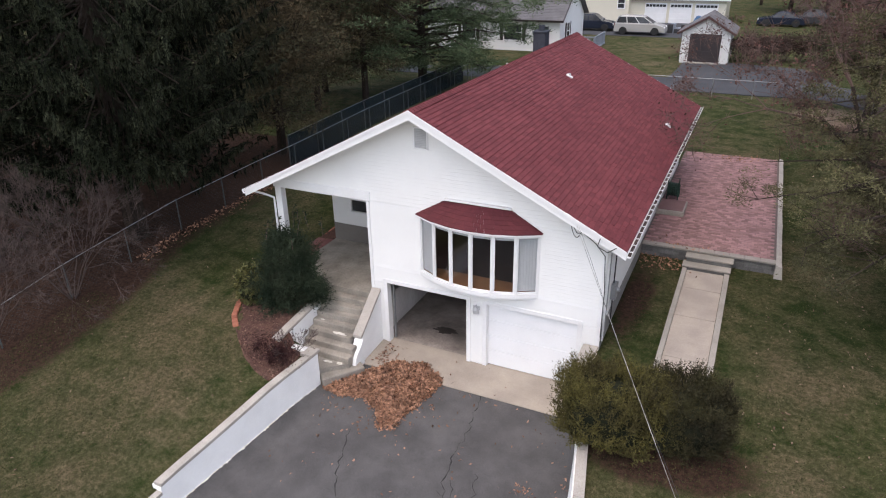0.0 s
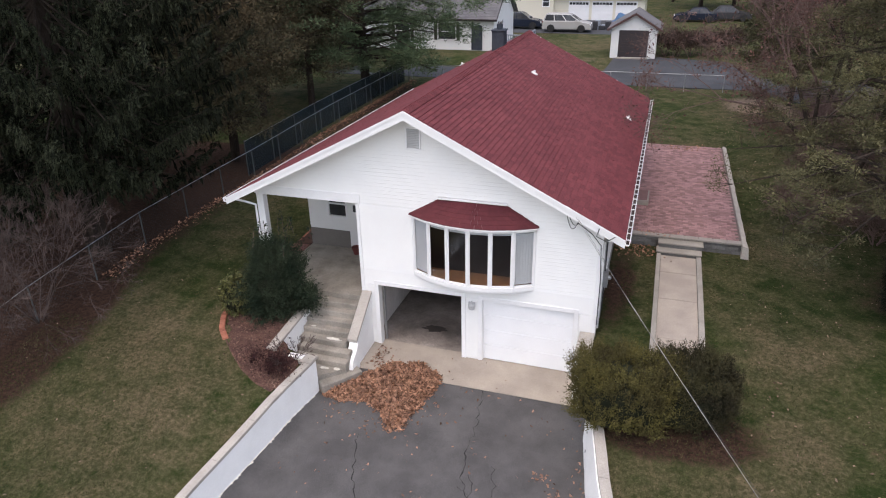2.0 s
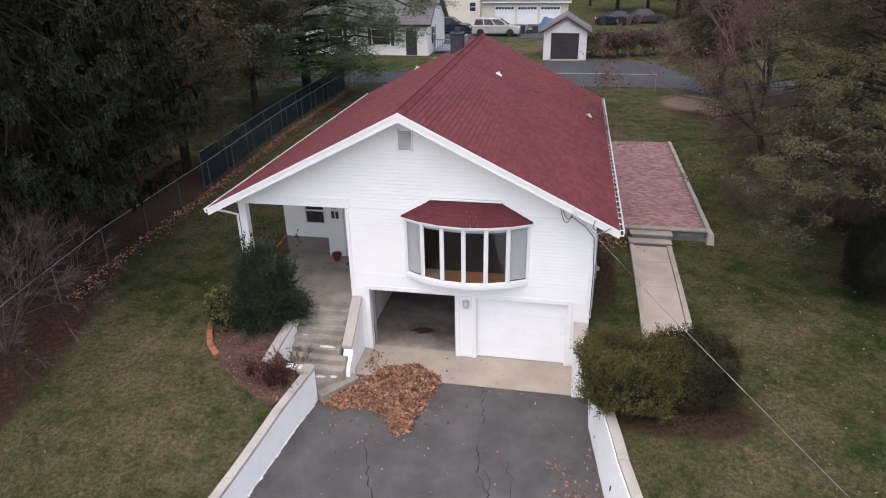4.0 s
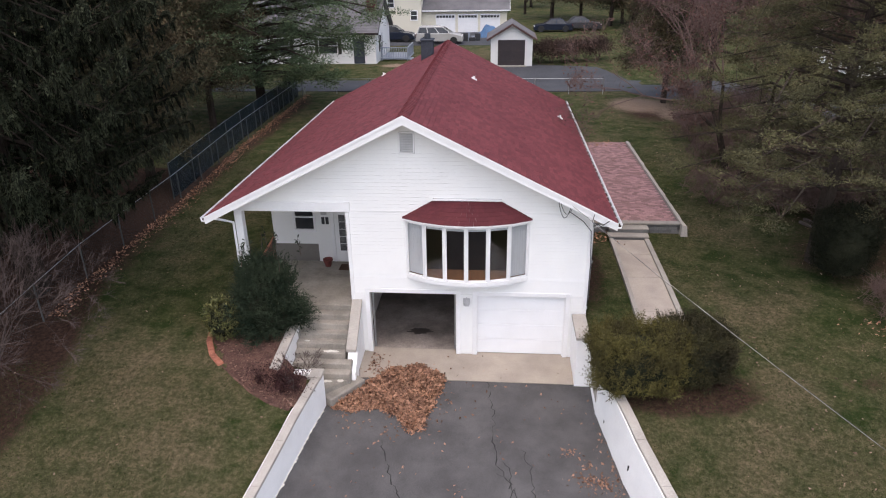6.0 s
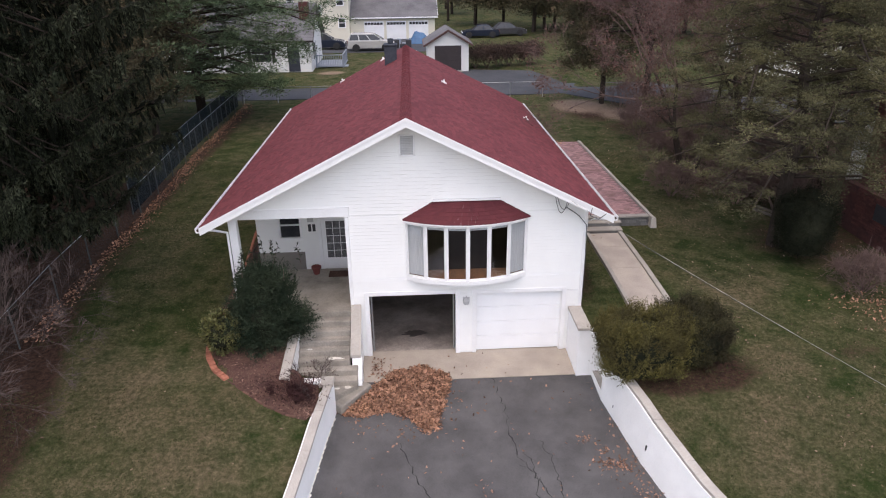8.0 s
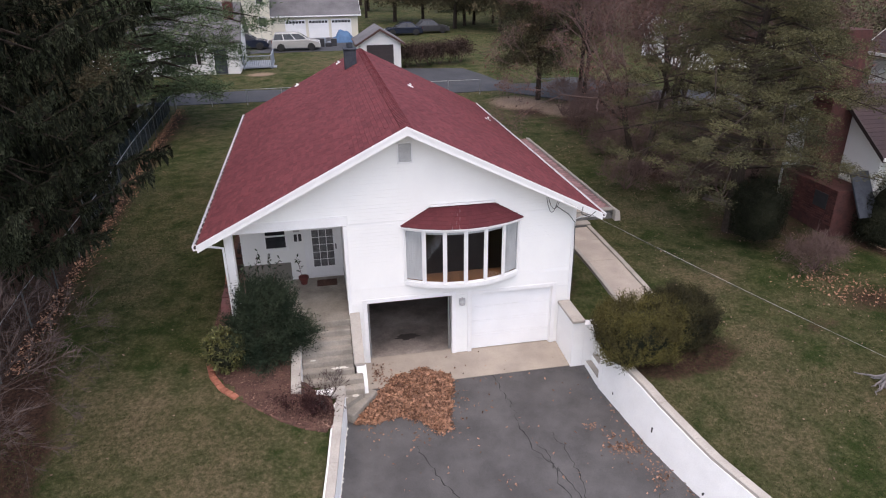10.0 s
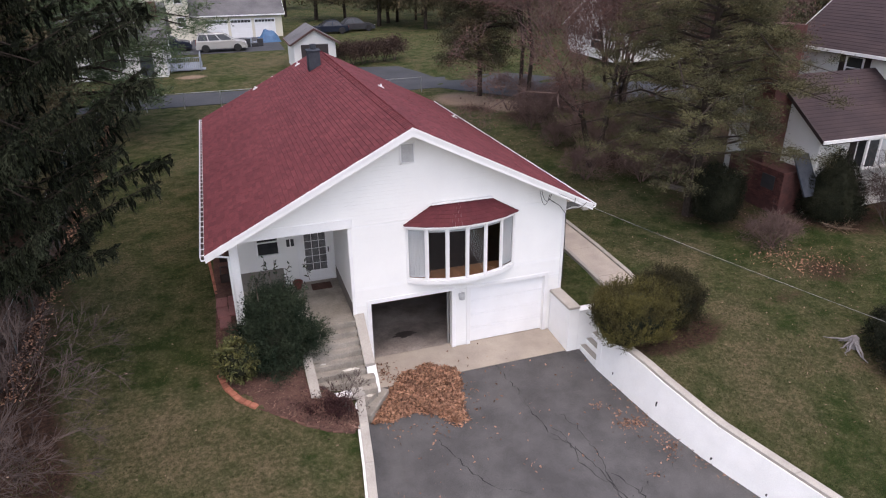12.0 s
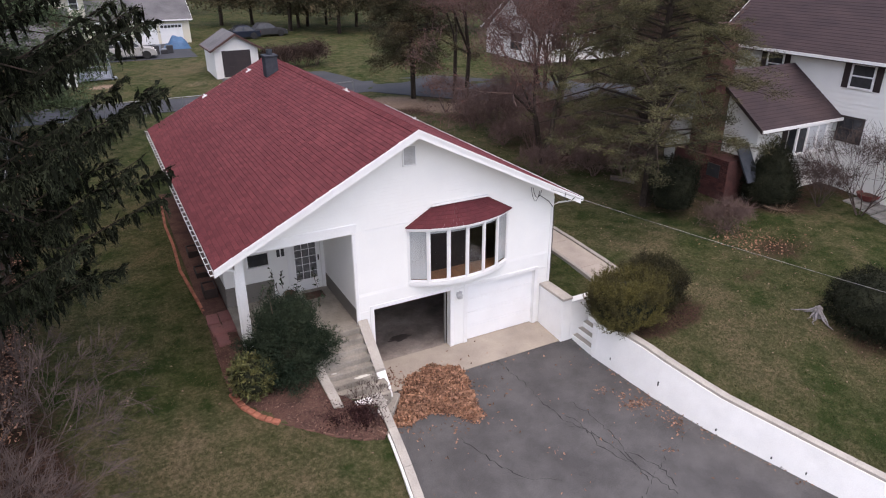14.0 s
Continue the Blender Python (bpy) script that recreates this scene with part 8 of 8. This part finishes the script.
def car(name, loc, length, height, mat, label, heading=1, van=True):
    """Lower body, tapered cabin with windows, bumpers, arches, wheels and lamps."""
    th = thing(name, loc, label, "car")
    x, y, z = loc
    L, H, W = length, height, 0.92
    belt = 0.60
    low = [(-0.497, 0.17), (-0.5, 0.45), (-0.488, belt), (0.27, belt - 0.005), (0.40, 0.545), (0.472, 0.48), (0.497, 0.36), (0.5, 0.17)]

    def px(a):
        return x + heading * a * L
    body = part("body", Build().hexa([(px(-0.47), y - W, z + 0.15 * H), (px(0.47), y - W, z + 0.15 * H), (px(0.47), y + W, z + 0.15 * H), (px(-0.47), y + W, z + 0.15 * H), (px(-0.47), y - W, z + 0.18 * H), (px(0.47), y - W, z + 0.18 * H), (px(0.47), y + W, z + 0.18 * H), (px(-0.47), y + W, z + 0.18 * H)]), M_RUBBER, th)
    b = Build()
    n = len(low)
    for j, (w, k) in enumerate(((-W, 0), (-W + 0.05, 1), (W - 0.05, 1), (W, 0))):
        b.v += [(px(a * (1.0 if k else 0.985)), y + w, z + H * (c + (0.0 if k else -0.015))) for a, c in low]
    b.f += [(j * n + i, j * n + (i + 1) % n, (j + 1) * n + (i + 1) % n, (j + 1) * n + i) for j in range(3) for i in range(n)] + [tuple(range(n)), tuple(range(4 * n - 1, 3 * n - 1, -1))]
    part("shell", b, mat, body, smooth=False)
    bot = ((-0.487, 0.285) if van else (-0.38, 0.24))
    top = ((-0.43, 0.07) if van else (-0.24, 0.06))
    c = Build()
    wi, wt = W - 0.04, W - 0.2
    zb, zt = z + belt * H - 0.01, z + H
    cab = [(px(bot[0]), zb, wi), (px(top[0]), zt - 0.05, wt), (px(top[0] + 0.06), zt, wt - 0.06), (px(top[1] - 0.08), zt, wt - 0.06), (px(top[1]), zt - 0.06, wt), (px(bot[1]), zb, wi)]
    c.v = [(a, y - w, h) for a, h, w in cab] + [(a, y + w, h) for a, h, w in cab]
    m = len(cab)
    c.f = [tuple(range(m - 1, -1, -1)), tuple(range(m, 2 * m))] + [(i, i + 1, m + i + 1, m + i) for i in range(m - 1)] + [(0, m, 2 * m - 1, m - 1)]
    cabin = part("cabin", c, mat, body)

    def on_side(a_bot, a_top, f, s, out):
        """A point of the cabin's slanting side at the share f of its height."""
        return (px(lerp(a_bot, a_top, f)), y + s * (lerp(wi, wt, f) + out), lerp(zb, zt - 0.05, f))
    cuts = ((0.03, 0.30), (0.33, 0.62), (0.65, 0.96)) if van else ((0.06, 0.48), (0.52, 0.95))
    for u0, u1 in cuts:
        q0b, q1b = lerp(bot[0], bot[1], u0), lerp(bot[0], bot[1], u1)
        q0t, q1t = lerp(top[0], top[1], u0), lerp(top[0], top[1], u1)
        for s in (-1, 1):
            v = [on_side(q0b, q0t, 0.1, s, 0.006), on_side(q1b, q1t, 0.1, s, 0.006), on_side(q1b, q1t, 0.92, s, 0.006), on_side(q0b, q0t, 0.92, s, 0.006)]
            v += [on_side(q0b, q0t, 0.1, s, -0.01), on_side(q1b, q1t, 0.1, s, -0.01), on_side(q1b, q1t, 0.92, s, -0.01), on_side(q0b, q0t, 0.92, s, -0.01)]
            part("side_window", Build().hexa(v), M_WINDARK, cabin)
    fr = Build()
    for f, o in ((0.1, 0.012), (0.9, 0.012), (0.9, -0.01), (0.1, -0.01)):
        fr.v += [(px(lerp(bot[1], top[1], f)) + heading * o, y + s * (lerp(wi, wt, f) - 0.1), lerp(zb, zt - 0.06, f)) for s in (-1, 1)]
    fr.f = [(0, 1, 3, 2), (2, 3, 5, 4), (4, 5, 7, 6), (6, 7, 1, 0), (0, 2, 4, 6), (1, 7, 5, 3)]
    part("windscreen", fr, M_WINDARK, cabin)
    for e in (-1, 1):
        part("bumper", Build().rbox(min(px(e * 0.49), px(e * 0.508)), y - W + 0.06, z + 0.17 * H, max(px(e * 0.49), px(e * 0.508)), y + W - 0.06, z + 0.33 * H, 0.01), mat, th)
    ring = [(math.cos(t), math.sin(t)) for t in np.linspace(0, 2 * math.pi, 21)[:-1]]
    for a in (-0.32, 0.31):
        for s in (-1, 1):
            cx, cy, cz = px(a), y + s * (W - 0.02), z + 0.33
            part("wheel_arch", Build().prism([(cx + u * 0.40, cz + 0.02 + max(v, -0.35) * 0.40) for u, v in ring], "y", min(cy, cy + 0.024 * s), max(cy, cy + 0.024 * s)), M_RUBBER, body)
            wh = part("wheel", Build().prism([(cx + u * 0.33, cz + v * 0.33) for u, v in ring], "y", cy - 0.1, cy + 0.045 * s), M_RUBBER, th)
            part("rim", Build().prism([(cx + u * 0.21, cz + v * 0.21) for u, v in ring], "y", min(cy + s * 0.046, cy + s * 0.06), max(cy + s * 0.046, cy + s * 0.06)), M_METAL, wh)
    for s in (-1, 1):
        part("headlight", Build().rbox(min(px(0.46), px(0.493)), y + s * 0.7 - 0.14, z + 0.37 * H, max(px(0.46), px(0.493)), y + s * 0.7 + 0.14, z + 0.46 * H, 0.02), M_TRIM, th)
        part("tail_light", Build().rbox(min(px(-0.505), px(-0.488)), y + s * 0.8 - 0.08, z + 0.44 * H, max(px(-0.505), px(-0.488)), y + s * 0.8 + 0.08, z + 0.6 * H, 0.01), M_POT, th)
        part("wing_mirror", Build().rbox(px(0.2) - 0.06, min(y + s * W, y + s * (W + 0.16)), z + 0.6 * H, px(0.2) + 0.06, max(y + s * W, y + s * (W + 0.16)), z + 0.68 * H, 0.02), mat, body)
    return th


car("minivan", (-11.6, 70.6, lawn_z(70.6) + 0.03), 4.9, 1.78, M_VAN, "champagne minivan parked in the far yard")
car("dark_car", (-16.8, 72.4, lawn_z(72.4) + 0.03), 4.6, 1.65, M_CARBLUE, "dark blue car parked in the far yard", 1, False)


car("dark_car", (1.0, 80.5, lawn_z(80.5)), 4.5, 1.5, M_CARBLUE, "dark blue car parked on the grass beyond the shed", -1, False)
car("dark_car", (4.6, 82.0, lawn_z(82)), 4.5, 1.55, M_DARK, "black car parked on the grass beyond the shed", 1, False)


def far_clutter():
    t = thing("tarpaulin_heap", (-6.5, 76, 2.73), "blue tarpaulin over a heap of junk in the far yard", "tarpaulin")
    rnd = random.Random(12)
    n = 12
    v, f = [], []
    for j in range(n + 1):
        for i in range(n + 1):
            u, w = i / n, j / n
            x, y = -7.8 + 2.6 * u, 75 + 2.2 * w
            hgt = 1.05 * (math.sin(math.pi * u) * math.sin(math.pi * w)) ** 0.5 * (1 + 0.8 * noise.noise(Vector((x * 1.3, y * 1.3, 2))))
            v.append((x, y, lawn_z(y) + 0.02 + hgt))
    f = [(j * (n + 1) + i, j * (n + 1) + i + 1, (j + 1) * (n + 1) + i + 1, (j + 1) * (n + 1) + i) for j in range(n) for i in range(n)]
    part("sheet", Build().add(v, f), M_TARP, t, smooth=True)
    k = thing("junk_crates", (-8.8, 72, 2.7), "dark crates and scrap beside the minivan", "crates")
    for q in range(7):
        x, y = -9.2 + rnd.uniform(0, 1.8), 71.5 + rnd.uniform(0, 1.5)
        part("crate", Build().rbox(x, y, lawn_z(y), x + rnd.uniform(0.4, 0.8), y + 0.6, lawn_z(y) + rnd.uniform(0.4, 1.0), 0.02), M_DARK if q % 3 else M_DECK, k)
    dry_leaf = material("dull_brown_hedge", (0.085, 0.058, 0.047), (0.055, 0.04, 0.034), 1.0, 0.9, 10, 0.2, 0.0, per="island", per_amount=0.4, spec=0.05)
    # clipped brown hedge beside the shed: dense top on bare stems
    for i in range(6):
        x = -1.7 + i * 1.05
        h = bare_tree((x, 58.0 + 0.3 * i, lawn_z(58 + 0.3 * i)), "hedge_plant", "leafless brown clipped hedge plant", 2.2, 0.35, 200 + i, M_TWIG_RED, 4, 5, 0.03, dry_leaf, 2600, 0.12, "brown hedge by the shed", "hedge", 0.5)
    # further trees round the lane
    far = [(6, 96), (12, 90), (18, 98), (-1.5, 104), (24, 84), (-34, 84), (-44, 70), (-36, 52), (30, 72), (36, 60), (34, 40), (-46, 46), (-40, 36), (-36, 100), (-52, 90), (40, 92), (0, 118), (-16, 112), (14, 112), (28, 108), (-28, 118)]
    cb = [(0, 0, 1.6, 2.7, 2.7, 1.2), (0, 0, 3.0, 2.8, 2.8, 1.2), (1.3, 0.5, 4.6, 2.4, 2.2, 1.3), (-1.3, -0.5, 4.9, 2.4, 2.2, 1.3), (0.3, -0.8, 7.0, 2.3, 2.2, 1.4), (-0.4, 0.7, 8.8, 2.0, 2.0, 1.4), (0.2, 0, 10.6, 1.6, 1.6, 1.4), (0, 0, 12.4, 1.0, 1.0, 1.2)]
    proto = blob_tree((6, 96, lawn_z(96)), "distant_evergreen", "dark green conifer standing far beyond the lane", M_CEDAR, [(a * 1.3, c * 1.3, d + 1.6, e * 1.35, g * 1.35, i * 1.1) for a, c, d, e, g, i in cb], 15000, 0.3, 140, trunk_r=0.25, clump=0.6, group="distant evergreens")
    bare = bare_tree((-1.5, 104, lawn_z(104)), "distant_leafless_tree", "bare brown deciduous tree far beyond the lane", 13, 0.42, 150, M_TWIG_RED, 6, 1, 0.22, M_RUSSET, 1200, 0.3, "distant leafless trees")
    far += [(40, 50), (8.5, 86), (44, 80), (13, 80), (-60, 60), (17.5, 86), (-58, 44), (23, 76), (48, 66), (10.5, 89), (20, 80), (26, 80), (15, 91), (2.0, 97)]
    rnd = random.Random(30)
    for i, (x, y) in enumerate(far):
        src = proto if i % 2 == 0 or (2 < x < 26 and i % 3) else bare
        if (x, y) in ((6, 96), (-1.5, 104)):
            continue
        c = copy_thing(src, Matrix.LocRotScale((x, y, lawn_z(y)), Euler((0, 0, rnd.uniform(0, 6.28))), None))
        s = rnd.uniform(0.85, 1.25)
        c.scale = (s, s, s * rnd.uniform(0.9, 1.1))
    for i in range(34):
        x = -130 + i * 8.2 + rnd.uniform(-2, 2)
        y = 128 + rnd.uniform(-6, 26) + abs(x) * 0.05
        c = copy_thing(bare if i % 3 else proto, Matrix.LocRotScale((x, y, lawn_z(y)), Euler((0, 0, rnd.uniform(0, 6.28))), None))
        s = rnd.uniform(1.0, 1.5)
        c.scale = (s, s, s)


far_clutter()


# ---------------------------------------------------------------- grass
def grass():
    rnd = np.random.default_rng(17)
    n = 230000
    x = np.where(rnd.random(n) < 0.45, rnd.uniform(-18.6, -9.9, n), rnd.uniform(-2.6, 9.5, n))
    y = 4.0 + 27.0 * rnd.random(n) ** 1.35
    keep = np.ones(n, dtype=bool)
    lf = np.interp(np.minimum(y, 12.2), [-40, 0, 7, 9.5, 12.2], [-17.0, -11.82, -10.64, -10.26, -9.92]) - 0.34
    rf = np.interp(np.minimum(y, 12.4), [-40, 0, 3, 5, 8, 9.85, 11.5, 12.4], [13.5, 1.45, 0.45, -0.34, -1.5, -2.0, -2.33, -2.5]) + 0.34
    keep &= (x < lf) | (x > rf)
    keep &= ~((x > -13.7) & (x < -9.0) & (y > 12.2))
    bedline = np.interp(x, [-13.6, -13.2, -12.75, -12.2, -11.6, -11.0, -10.4, -9.9], [13.7, 12.7, 12.1, 11.6, 11.12, 10.82, 10.7, 10.7])
    keep &= ~((x > -13.6) & (x < -9.0) & (y > bedline - 0.05))
    keep &= ~((x > -1.25) & (x < 0.32) & (y > 12.5) & (y < 21))
    keep &= ~((x > -2.7) & (x < 1.8) & (y > 20.3))
    keep &= ~((x < -1.3) & (y > 12.0) & (y < 13.8))
    litter = ((x - 6.2) / 3.6) ** 2 + ((y - 19.0) / 4.5) ** 2
    keep &= (litter > 1.0) | (rnd.random(n) < 0.25)
    keep &= ~((x > 4.3) & (y > 21) & (rnd.random(n) < 0.8))
    x, y, lf = x[keep], y[keep], lf[keep]
    n = len(x)
    z = np.interp(y, [-40, 2, 8.4, 10.5, 12, 15.8, 21, 30, 60], [-2.5, -0.3, 0.55, 0.95, 1.1, 1.5, 1.65, 1.8, 1.9]) + np.maximum(0, np.abs(x + 6) - 14) * 0.004
    z -= np.where((y < 12.2) & (x < -9), 0.24 * np.maximum(0.0, 1 - (lf - x) / 1.6), 0.0)
    z += np.array([0.05 * noise.noise(Vector((a * 0.35, c * 0.35, 0.3))) for a, c in zip(x, y)]) - 0.008
    d = unit(rnd.normal(size=(n, 3)) * [0.7, 0.7, 0.2] + [0, 0, 0.8])
    w = unit(np.cross(d, rnd.normal(size=(n, 3))))
    v, f = cards(np.stack([x, y, z], axis=1), d, w, rnd.uniform(0.03, 0.085, n), rnd.uniform(0.008, 0.02, n))
    m = material("grass_blade", (0.034, 0.050, 0.014), (0.092, 0.084, 0.042), 1.0, 0.8, 6.0, 0.45, 0.0, per="island", per_amount=0.5, spec=0.05)
    tagged(quads_object("grass", v, f, m, None), "short winter grass, green mixed with straw", "grass", kind="stuff")


grass()
